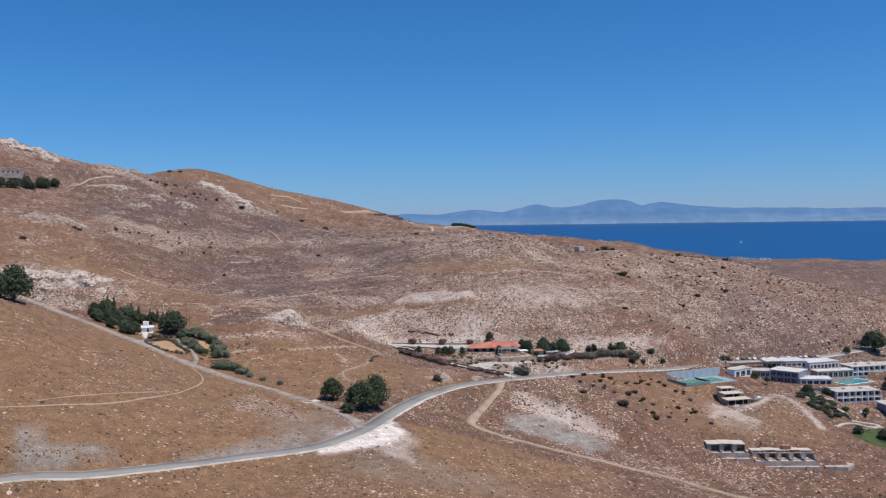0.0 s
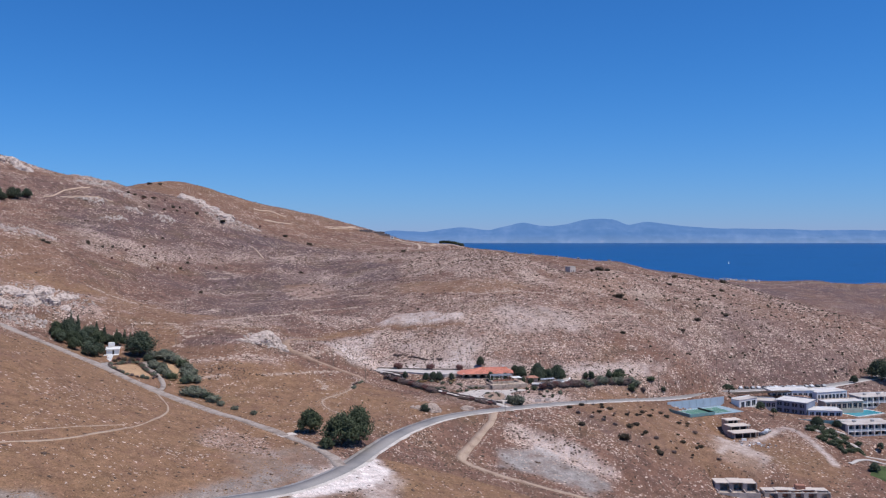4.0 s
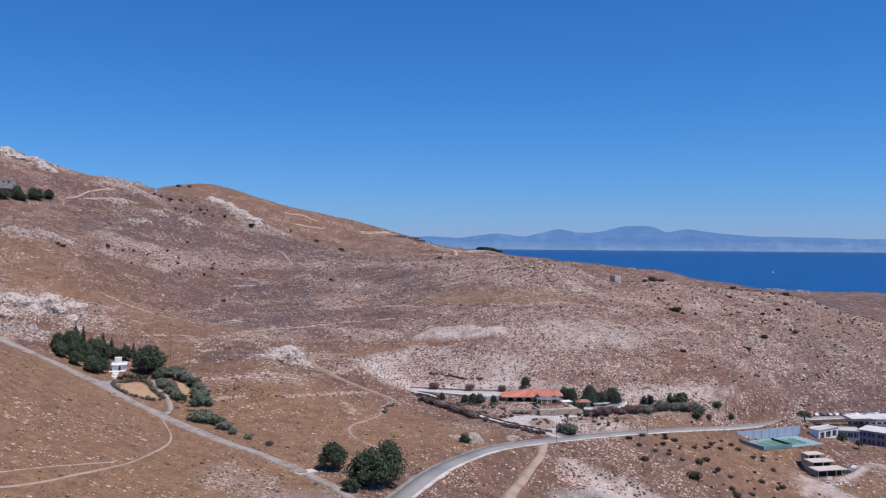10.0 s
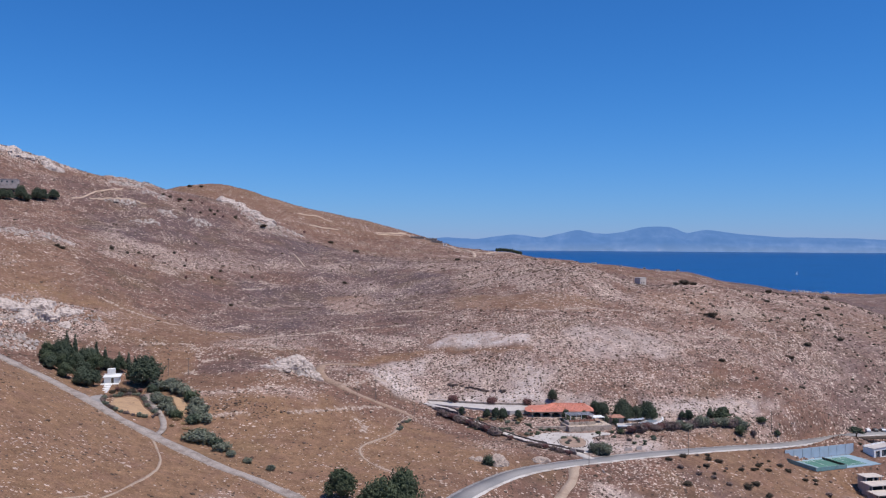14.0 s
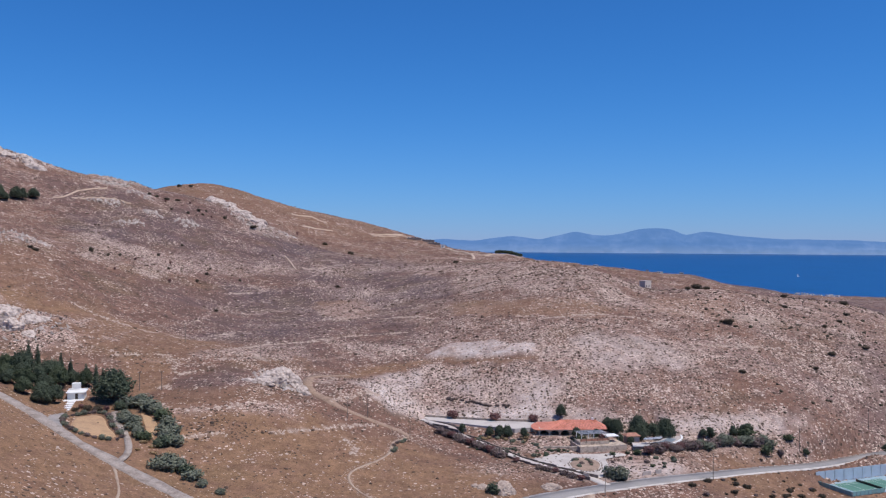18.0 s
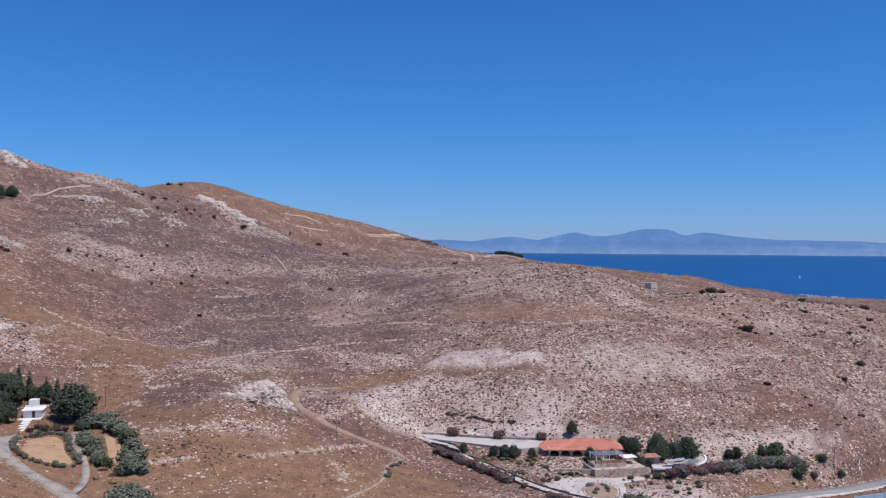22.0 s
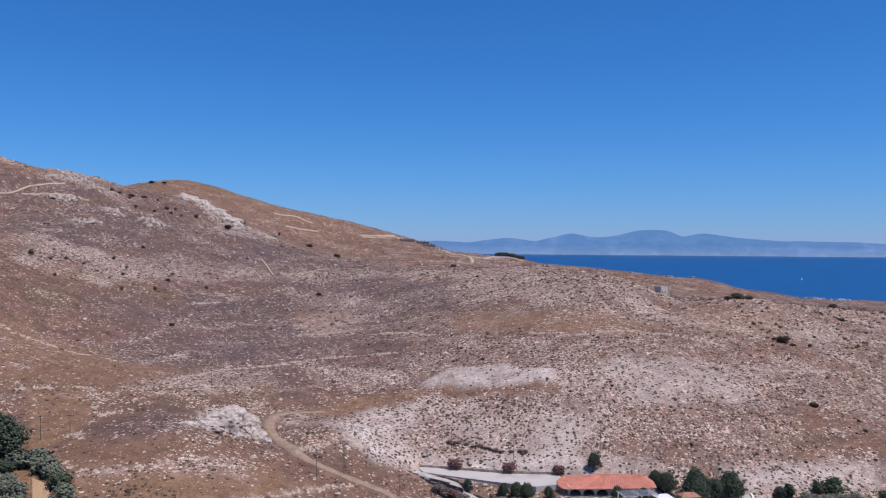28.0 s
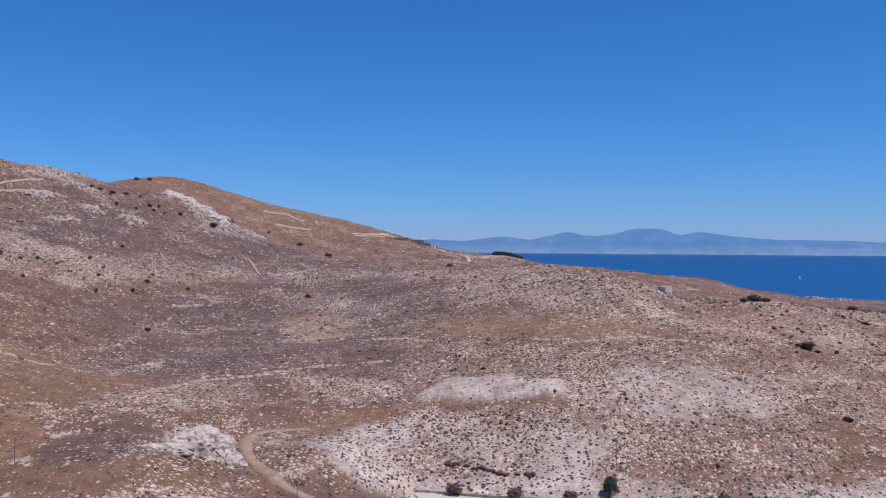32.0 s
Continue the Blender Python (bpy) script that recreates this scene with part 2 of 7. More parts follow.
HILL = [(50, 521, 15), (60, 560, 26), (20, 560, 20), (162, 586, 24), (185, 608, 27), (168, 490, -6), (75, 720, 47), (60, 800, 52),
        (100, 790, 53.5), (112, 752, 51.6), (117, 703, 48), (119, 655, 43.3), (164, 650, 41), (207, 672, 36), (248, 708, 31.5), (288, 726, 27), (205, 577, 18), (254, 632, 18), (270, 528, -12), (340, 570, -4), (318, 690, 17), (10, 700, 33),
        (146, 740, 38), (140, 820, 39), (190, 750, 29), (180, 850, 31), (250, 800, 17), (310, 810, 8), (390, 740, -8), (222, 963, 24.5), (270, 940, 19), (330, 1000, 8), (120, 960, 44), (127, 636, 37), (134, 662, 38), (146, 640, 38.6), (150, 690, 36), (165, 690, 36)]
SKYLINE = [(-150, 908, 77), (-150, 951, 82), (-206, 946, 106), (-283, 984, 122), (-390, 920, 149), (-262, 1140, 137), (-232, 1250, 124), (-149, 1392, 108),
           (-92, 1250, 99.5), (-60, 1240, 91), (-26, 1225, 80.5), (8, 1215, 71.5), (-32, 1420, 76), (30, 1400, 50), (52, 1200, 56), (85, 1200, 47.5), (101, 1148, 53), (-178, 1200, 117),  (-320, 800, 96), (-500, 900, 172), (-300, 620, 80), (-270, 1060, 119), (-330, 1130, 124), (-430, 1130, 148), (-182, 1235, 116)]
FAR_SHORE = [(196, 1330, 41.5), (230, 1320, 39.5), (270, 1310, 36), (300, 1302, 32.5), (338, 1300, 29), (374, 1296, 24), (410, 1330, 13), (432, 1400, 9.5), (520, 1485, 1), (645, 1650, -24), (770, 1850, -30.5), (925, 1850, -36), (780, 1500, -13), (620, 1530, -21), (690, 1600, -28), (720, 1640, -29),
             (825, 1500, -21), (897, 1500, -27), (718, 1200, -39), (618, 1200, -25), (590, 1300, -20), (440, 1150, -10), (330, 1180, 16), (230, 1180, 28), (823, 1978, -39), (150, 1600, 0), (100, 1800, -20), (-300, 2000, 0),
             (-555, 1400, 130), (1200, 1700, -38), (300, 2150, -60), (900, 2300, -70), (-900, 2500, -60), (1800, 1900, -60)]
SURROUND = [(0, 0, -12), (-300, 0, 35), (320, 0, -55), (0, -400, 0), (520, 300, -52), (600, 620, -42), (-600, 400, 120), (1500, 900, -60),
            (-1400, 900, 190), (0, -2000, 20), (-1800, -800, 120), (1800, -500, -70), (2400, 1200, -75), (-2400, 1500, 120)]
SPOTS = np.array(NEAR_FIELD + VALLEY_ROAD + LOW_GROUND + TERRACES + BOWL + HILL + SKYLINE + FAR_SHORE + SURROUND, float)


def kernel(d2):
    return 0.5 * d2 * np.log(d2 + 1e-9)


def solve_land():
    p = SPOTS[:, :2] / 300.0
    n = len(p)
    d2 = ((p[:, None] - p[None]) ** 2).sum(2)
    side = np.c_[np.ones(n), p]
    m = np.zeros((n + 3, n + 3))
    m[:n, :n] = kernel(d2) + np.eye(n) * 2e-4
    m[:n, n:], m[n:, :n] = side, side.T
    return np.linalg.solve(m, np.r_[SPOTS[:, 2], 0, 0, 0])


LAND = solve_land()


def land_exact(x, y):
    """Height of the bare hillside, with no roads or terraces cut."""
    x, y = np.asarray(x, float) / 300.0, np.asarray(y, float) / 300.0
    z = LAND[-3] + LAND[-2] * x + LAND[-1] * y
    for w, (px, py) in zip(LAND[:-3], SPOTS[:, :2] / 300.0):
        z = z + w * kernel((x - px) ** 2 + (y - py) ** 2)
    return z


GRID_X, GRID_Y, GRID_STEP = -720.0, 100.0, 5.0
GRID = land_exact(*np.meshgrid(np.arange(GRID_X, 1250, GRID_STEP), np.arange(GRID_Y, 2050, GRID_STEP)))


def land(x, y):
    """The same height, read from a fine grid where it reaches."""
    x, y = np.asarray(x, float), np.asarray(y, float)
    u, v = (x - GRID_X) / GRID_STEP, (y - GRID_Y) / GRID_STEP
    inside = (u >= 0) & (v >= 0) & (u < GRID.shape[1] - 1) & (v < GRID.shape[0] - 1)
    z = np.empty(x.shape)
    i, j = u[inside].astype(int), v[inside].astype(int)
    f, g = u[inside] - i, v[inside] - j
    z[inside] = (GRID[j, i] * (1 - f) + GRID[j, i + 1] * f) * (1 - g) + (GRID[j + 1, i] * (1 - f) + GRID[j + 1, i + 1] * f) * g
    if not inside.all():
        z[~inside] = land_exact(x[~inside], y[~inside])
    return z


# ---- noise on arrays ----
def lattice(ix, iy, seed):
    h = (ix.astype(np.int64) * 374761393 + iy.astype(np.int64) * 668265263 + seed * 974634541) & 0xFFFFFFFF
    h = ((h ^ (h >> 13)) * 1274126177) & 0xFFFFFFFF
    return ((h ^ (h >> 16)) & 0xFFFF) / 65535.0


def grain(x, y, size, seed=0, octaves=4):
    """Smooth noise, about -1 to 1, with its largest lumps of that size in metres."""
    x, y = np.asarray(x, float), np.asarray(y, float)
    total, amp, norm = np.zeros(x.shape), 1.0, 0.0
    for o in range(octaves):
        u, v = x / size + 17.3 * o, y / size - 9.1 * o
        iu, iv = np.floor(u), np.floor(v)
        fu, fv = u - iu, v - iv
        fu, fv = fu * fu * (3 - 2 * fu), fv * fv * (3 - 2 * fv)
        a, b = lattice(iu, iv, seed + o), lattice(iu + 1, iv, seed + o)
        c, d = lattice(iu, iv + 1, seed + o), lattice(iu + 1, iv + 1, seed + o)
        total += amp * (2 * ((a + (b - a) * fu) * (1 - fv) + (c + (d - c) * fu) * fv) - 1)
        norm += amp
        amp, size = amp * 0.55, size * 0.5
    return total / norm * 1.5


def step(a, b, v):
    t = np.clip((v - a) / (b - a), 0, 1)
    return t * t * (3 - 2 * t)


def blob(x, y, cx, cy, rx, ry, turn=0.0, soft=0.35, rag=0.3, seed=5):
    """1 inside an oval with a ragged, soft edge, 0 outside."""
    c, s = math.cos(radians(turn)), math.sin(radians(turn))
    u, v = (x - cx) * c + (y - cy) * s, -(x - cx) * s + (y - cy) * c
    r = np.atleast_1d(np.sqrt((u / rx) ** 2 + (v / ry) ** 2))
    close = r < 1 + soft + 1.6 * rag
    out = np.zeros(r.shape)
    if close.any():
        gx, gy = np.atleast_1d(x)[close], np.atleast_1d(y)[close]
        out[close] = 1 - step(1 - soft, 1 + soft, r[close] + rag * grain(gx, gy, 0.5 * min(rx, ry), seed))
    return out


def spline(points, gap=3.0):
    """A smooth line through points, as rows of x, y, z."""
    p = np.array(points, float)
    q = np.vstack([2 * p[0] - p[1], p, 2 * p[-1] - p[-2]])
    out = []
    for i in range(1, len(q) - 2):
        n = max(2, int(np.linalg.norm(q[i + 1] - q[i]) / gap))
        for t in np.arange(n) / n:
            out.append(0.5 * (2 * q[i] + (q[i + 1] - q[i - 1]) * t + (2 * q[i - 1] - 5 * q[i] + 4 * q[i + 1] - q[i + 2]) * t * t + (3 * q[i] - q[i - 1] - 3 * q[i + 1] + q[i + 2]) * t ** 3))
    return np.array(out + [p[-1]])


def near_line(x, y, line):
    """Distance to a line (far off it just a large number), and the height of its nearest point."""
    x, y, line = np.asarray(x, float), np.asarray(y, float), np.asarray(line)
    far, level = np.full(x.shape, 1e9), np.zeros(x.shape)
    lo, hi = line[:, :2].min(0) - 22, line[:, :2].max(0) + 22
    close = (x > lo[0]) & (x < hi[0]) & (y > lo[1]) & (y < hi[1])
    px, py = x[close], y[close]
    best, height = np.full(px.shape, 1e9), np.zeros(px.shape)
    for k in range(0, len(line) - 1, 8):
        run = line[k:k + 9]
        lo, hi = run[:, :2].min(0) - 22, run[:, :2].max(0) + 22
        at_hand = np.flatnonzero((px > lo[0]) & (px < hi[0]) & (py > lo[1]) & (py < hi[1]))
        if not len(at_hand):
            continue
        qx, qy = px[at_hand][:, None], py[at_hand][:, None]
        a, u = run[:-1], np.diff(run, axis=0)
        t = np.clip(((qx - a[:, 0]) * u[:, 0] + (qy - a[:, 1]) * u[:, 1]) / (u[:, 0] ** 2 + u[:, 1] ** 2 + 1e-9), 0, 1)
        d = np.hypot(qx - a[:, 0] - t * u[:, 0], qy - a[:, 1] - t * u[:, 1])
        n, row = d.argmin(1), np.arange(len(at_hand))
        d, z = d[row, n], a[n, 2] + t[row, n] * u[n, 2]
        w = d < best[at_hand]
        best[at_hand], height[at_hand] = np.where(w, d, best[at_hand]), np.where(w, z, height[at_hand])
    far[close], level[close] = best, height
    return far, level


def laid(points, lift=0.0):
    """Plan points with the height of the land under them."""
    p = np.array(points, float)
    return np.c_[p, land(p[:, 0], p[:, 1]) + lift]


# ---- roads and tracks, in plan ----
ROAD = spline([(-230, 90, 9), (-135, 175, 6), (-96, 216.5, 2.8), (-78, 224, 1.1), (-60, 238, -1.2), (-44, 256, -4.3), (-24, 275, -6.8), (-10, 297, -7.6), (0, 327, -8.8), (8, 350, -9.5), (18, 370, -10.1), (32, 389, -10.6), (50, 402, -11.2),
               (77, 417, -12.1), (100, 430, -13.6), (125, 448, -16.4), (155, 467, -19.4), (205, 499, -22), (262, 510, -22), (326, 545, -22), (420, 600, -26)])
GRAVEL_TRACK = spline(laid([(-9, 300), (-16, 314), (-26, 330), (-38, 344), (-63, 361), (-86, 379), (-105, 391), (-129, 412), (-153, 423), (-185, 437)]))
FIELD_LOOP = spline(laid([(-86, 377), (-81, 366), (-74, 345), (-74, 320), (-77, 300), (-86, 273), (-97, 256), (-108, 244), (-135, 225)]))
FIELD_SPUR = spline(laid([(-78, 305), (-87, 286), (-96, 268), (-102, 255)]))
HILL_TRACK = spline(laid([(-4, 450), (-8, 455), (-16, 456), (-26, 458), (-33, 462), (-41, 474), (-46, 485), (-45, 497), (-40, 507), (-31, 511), (-18, 517), (-6, 525), (5, 531), (13, 532), (28, 526), (42, 521), (52, 519)]))
HILL_BEND = spline(laid([(-5, 450), (-7, 445), (-10, 439), (-10, 432), (-11, 424), (-15, 414), (-20, 406), (-22, 399), (-21, 392), (-18, 385), (-14, 379), (-6, 370)]))
LOWER_TRACK = spline(laid([(53, 402), (50, 390), (42, 371), (34, 354), (35, 345), (57, 332), (88, 322), (120, 319), (150, 318), (200, 300)]))
HUMP_TRACK = spline(laid([(150, 392), (158, 401), (170, 411), (181, 419), (193, 430), (201, 437), (206, 433), (207, 420), (206, 405), (203, 390)]))
RIDGE_TRACKS = [spline(laid(p)) for p in ([(-300, 842), (-294, 849), (-291, 874), (-279, 904)], [(-288, 850), (-265, 862), (-246, 869)], [(-151, 1132), (-130, 1150), (-112, 1154)], [(-134, 1100), (-118, 1112), (-102, 1122)],
                [(-28, 1163), (-45, 1150), (-57, 1139), (-58, 1150), (-46, 1159), (-20, 1185)], [(24, 1132), (37, 1101), (48, 1091), (54, 1050), (52, 1013)], [(48, 1091), (63, 1066), (83, 1090), (110, 1096)], [(39, 1021), (46, 1008), (54, 999)], [(-26, 1205), (-31, 1188), (-34, 1172), (-42, 1160)], [(-112, 840), (-104, 818), (-96, 796)])]
FOOT_PATHS = [spline(laid(p)) for p in ([(120, 660), (98, 672), (112, 640), (128, 615)], [(-40, 505), (-36, 495), (-42, 486)])]
# dry-stone walls fallen to rubble
RUBBLE_WALLS = [spline(laid(p)) for p in ([(-133, 719), (-124, 728), (-114, 735)], [(-125, 701), (-115, 710)], [(-158, 666), (-153, 680)], [(-83, 521), (-79, 538), (-75, 552), (-62, 562), (-42, 574), (-22, 579), (-8, 581)], [(-25, 629), (-10, 618), (6, 605)], [(51, 582), (62, 579)], [(-123, 486), (-114, 491), (-106, 494), (-99, 483), (-97, 475)], [(-94, 473), (-92, 475), (-87, 479), (-83, 484)], [(-111, 566), (-100, 580)],
                [(-78, 408), (-67, 415), (-57, 419), (-47, 424), (-36, 433), (-26, 444), (-17, 452)], [(-87, 432), (-77, 431), (-66, 435), (-57, 442)],                 [(-90, 436), (-85, 431), (-83, 426)], [(-98, 452), (-95, 457), (-90, 449)], [(-34, 466), (-26, 471), (-20, 479), (-16, 479)], [(-26, 430), (-22, 424), (-23, 412)], [(-119, 787), (-84, 812), (-66, 835), (-24, 852), (24, 862)],
                [(-128, 700), (-113, 712)], [(-124, 723), (-114, 731)], [(-125, 672), (-97, 698)], [(-60, 640), (-30, 652), (10, 655)], [(60, 575), (95, 580), (130, 572)], [(-170, 560), (-140, 552), (-115, 556)], [(120, 545), (150, 552), (178, 560)])]

# ---- level pads cut into the slope: centre, half sizes, turn, height ----
PADS = [(28, 475, 17, 4.5, -14, -5.4), (58, 466, 16, 7, -4, -6.7), (67, 450, 10, 4, 10, -9.9), (88, 462, 12, 9, 35, -9.2), (169, 455, 17.5, 9, 20, -24.4), (9, 481, 8, 3, -25, -5.4), (-121, 440, 5, 5, 20, 10.6),
        (236, 476, 20, 12, -20, -29.8), (254, 446, 16, 9, 2, -35.8), (246, 407, 16, 9, 6, -38.5), (300, 490, 22, 12, 12, -28.5), (290, 455, 16, 12, 6, -33.5),
        (176, 427, 9, 8, 10, -30.2), (150, 368, 9, 4, -8, -38.6), (178, 362, 15, 4, -6, -41.0), (222, 494, 20, 4, 3, -24.0), (268, 476, 14, 9, 20, -31.8)]


def ground(x, y, rough=True):
    """Height of the finished ground: land, relief, roads and pads."""
    x, y = np.asarray(x, float), np.asarray(y, float)
    z = land(x, y)
    road_d, road_z = near_line(x, y, ROAD[::2])
    quiet = np.ones(x.shape)
    pads = []
    for cx, cy, hx, hy, turn, pz in PADS:
        c, s = math.cos(radians(turn)), math.sin(radians(turn))
        u, v = np.abs((x - cx) * c + (y - cy) * s) - hx, np.abs(-(x - cx) * s + (y - cy) * c) - hy
        d = np.maximum(np.maximum(u, v), 0)
        pads.append((1 - step(0.5, 5.0, d), pz))
        quiet = np.minimum(quiet, step(0, 10, d))
    if rough:
        far = np.hypot(x, y - 100)
        fade = np.minimum(quiet, step(3, 14, road_d))
        wild = 0.25 + 0.75 * step(0.2, 0.8, blob(x, y, 80, 640, 170, 150) + blob(x, y, -200, 700, 150, 250) + step(900, 1000, far))
        z = z + fade * wild * (1.1 * grain(x, y, 42, 3) + 1.3 * (0.35 - np.abs(grain(x, y, 55, 23, 4))) + 0.45 * grain(x, y, 11, 8, 3) + 0.16 * grain(x, y, 3.2, 12, 2) + 2.6 * step(650, 1000, far) * grain(x, y, 120, 21, 4))
        crag = sum(blob(x, y, *c) for c in CRAGS)
        z = z + fade * np.clip(crag, 0, 1) * (1.6 + 2.2 * np.abs(grain(x, y, 14, 31)) + 0.9 * grain(x, y, 4, 33, 3))
        z = z + 3.0 * blob(x, y, 91, 367, 26, 6.5, -36, 0.5, 0.25, 117) + 1.5 * blob(x, y, 66, 386, 9, 6, 0, 0.5, 0.3)
        z = z + 1.2 * quarry_at(x, y) * (1 + 0.8 * grain(x, y, 5, 141))
    for w, pz in pads:
        z = z * (1 - w) + pz * w
    w = 1 - step(4.2, 8.0, road_d)
    z = z * (1 - w) + (road_z - 0.12) * w
    return z


# rocky places: centre, half sizes, turn
CRAGS = [(-178, 492, 30, 24, 25), (-168, 450, 14, 10, 60), (-160, 938, 17, 45, 38), (-192, 985, 14, 30, 30), (-56, 474, 11, 7, -35), (-390, 935, 45, 40, 0), (-240, 640, 26, 10, 60), (-280, 923, 16, 9, 30), (-248, 901, 14, 8, -20), (-262, 857, 15, 8, 10), (-230, 818, 12, 7, 40), (-196, 856, 9, 7, 0), (-225, 857, 8, 6, 0), (-132, 948, 14, 7, 30), (-290, 965, 24, 14, 20)]


# how the ground is covered: strength and outline in plan
PALE_GROUND = [(0.8, [(52, 946), (86, 1020), (89, 738), (106, 689), (113, 647), (121, 627), (124, 596), (102, 589), (92, 605), (65, 630), (49, 680), (33, 662), (22, 727), (24, 783)]),
    (0.46, [(-8, 568), (6, 590), (30, 586), (60, 567), (107, 575), (124, 557), (137, 535), (127, 496), (112, 479), (86, 478), (54, 477), (52, 517), (52, 524), (43, 540), (25, 555), (8, 552), (1, 542)]),
    (1.0, [(-31, 501), (-17, 513), (-6, 523), (5, 530), (51, 517), (60, 502), (53, 481), (29, 485), (-5, 479), (-12, 474), (-19, 478)]),
    (0.62, [(-202, 741), (-189, 773), (-161, 773), (-104, 808), (-90, 791), (-129, 756), (-157, 737), (-173, 684), (-189, 703)]),
    (0.68, [(-250, 754), (-242, 777), (-216, 762), (-192, 769), (-183, 754), (-200, 714), (-206, 661)]),
    (0.6, [(-92, 802), (-54, 837), (-6, 866), (36, 807), (34, 768), (-13, 804), (-50, 796), (-85, 785)]),
    (0.45, [(-81, 756), (-33, 766), (-27, 720), (-43, 711), (-70, 725)]),
    (0.7, [(-68, 699), (-43, 714), (-28, 683), (-27, 641), (-47, 642), (-61, 661)]),
    (0.65, [(-87, 431), (-71, 433), (-60, 439), (-48, 446), (-42, 438), (-84, 427)]),
    (0.6, [(-96, 504), (-83, 521), (-74, 548), (-59, 558), (-52, 539), (-58, 520), (-74, 502), (-98, 494)]),
    (0.7, [(-50, 568), (-25, 564), (-3, 557), (-3, 543), (-19, 539), (-37, 550)]),
    (0.2, [(-42, 478), (-40, 501), (-31, 499), (-20, 477), (-15, 470), (-27, 464)]),
    (0.8, [(-60, 322), (-55, 339), (-39, 331), (-29, 304), (-42, 306), (-54, 306)]),
    (0.8, [(54, 387), (67, 379), (79, 373), (89, 363), (96, 356), (90, 348), (77, 355), (65, 365), (56, 371)])]
ORANGE_GROUND = [(0.95, [(-35, 510), (-26, 525), (-11, 532), (1, 536), (3, 532), (-8, 523), (-19, 515), (-30, 505)]),
    (0.75, [(15, 642), (32, 641), (56, 623), (93, 610), (108, 591), (89, 576), (51, 583), (17, 607)]),
    (0.7, [(130, 628), (159, 628), (183, 628), (160, 599), (133, 587), (120, 599)]),
    (0.6, [(-69, 706), (-43, 718), (-28, 683), (-27, 641), (-47, 642), (-61, 661)]),
    (0.75, [(-122, 484), (-105, 491), (-100, 480), (-94, 457), (-102, 443)]),
    (0.45, [(-99, 453), (-77, 448), (-47, 458), (-47, 444), (-66, 437), (-90, 432)]),
    (1.0, [(3, 315), (36, 320), (63, 309), (83, 308), (80, 297), (29, 263), (9, 267), (6, 284)])]
DARK_GROUND = [(0.75, [(7, 500), (16, 506), (40, 505), (41, 493), (22, 498)]),
    (1.2, [(-121, 612), (-85, 642), (-47, 642), (-8, 609), (1, 584), (-22, 579), (-49, 575), (-74, 565), (-104, 595)]),
    (1.1, [(-38, 783), (-5, 782), (22, 747), (19, 676), (-4, 697), (-30, 711)]),
    (0.6, [(-96, 469), (-90, 473), (-80, 482), (-67, 487), (-68, 468), (-60, 455), (-77, 448), (-92, 454)]),
    (1.35, [(-279, 814), (-272, 851), (-243, 867), (-199, 873), (-173, 883), (-143, 880), (-163, 804), (-203, 762), (-241, 779), (-256, 765)])]
GREY_GROUND = [(0.8, [(-101, 237), (-94, 241), (-90, 233), (-81, 240), (-72, 237), (-84, 228), (-95, 224)]),
    (0.75, [(-60, 245), (-48, 266), (-34, 287), (-23, 308), (-17, 295), (-29, 275), (-46, 254)]),
    (1.0, [(50, 362), (66, 371), (78, 361), (90, 348), (78, 329), (61, 345), (48, 349)])]
CHALK_GROUND = [(1.4, [(-25, 271), (-9, 311), (0, 312), (5, 300), (0, 284), (-9, 278), (-22, 267)]),
    (0.4, [(0, 309), (9, 295), (6, 271), (-1, 273), (-5, 281)]),
    (0.45, [(57, 387), (67, 379), (79, 373), (89, 363), (94, 355), (78, 358), (65, 367)])]


def region(x, y, outline, soft=2.0, rag=2.5, seed=7):
    """1 inside an outline in plan, falling off across its ragged edge."""
    p = np.array(outline, float)
    out = np.zeros(x.shape)
    reach = soft + 2 * rag
    lo, hi = p.min(0) - reach, p.max(0) + reach
    close = (x > lo[0]) & (x < hi[0]) & (y > lo[1]) & (y < hi[1])
    px, py = x[close], y[close]
    if not len(px):
        return out
    near, odd = np.full(px.shape, 1e9), np.zeros(px.shape, bool)
    for (ax, ay), (bx, by) in zip(p, np.roll(p, -1, 0)):
        ux, uy = bx - ax, by - ay
        t = np.clip(((px - ax) * ux + (py - ay) * uy) / (ux * ux + uy * uy + 1e-9), 0, 1)
        near = np.minimum(near, np.hypot(px - ax - t * ux, py - ay - t * uy))
        if uy:
            odd ^= ((ay > py) != (by > py)) & (px < ax + ux * (py - ay) / uy)
    out[close] = step(-soft, soft, np.where(odd, near, -near) + rag * grain(px, py, 4 * rag, seed, 4))
    return out


def covered(x, y, regions, start, soft=2.4, rag=2.2):
    """The strongest of several regions; edges grow softer with distance."""
    out = start
    for i, (w, outline) in enumerate(regions):
        k = 1 + max(0.0, (min(q[1] for q in outline) - 450) / 180.0)
        out = np.maximum(out, w * region(x, y, outline, soft * k, rag * k, 7 + 3 * i))
    return out


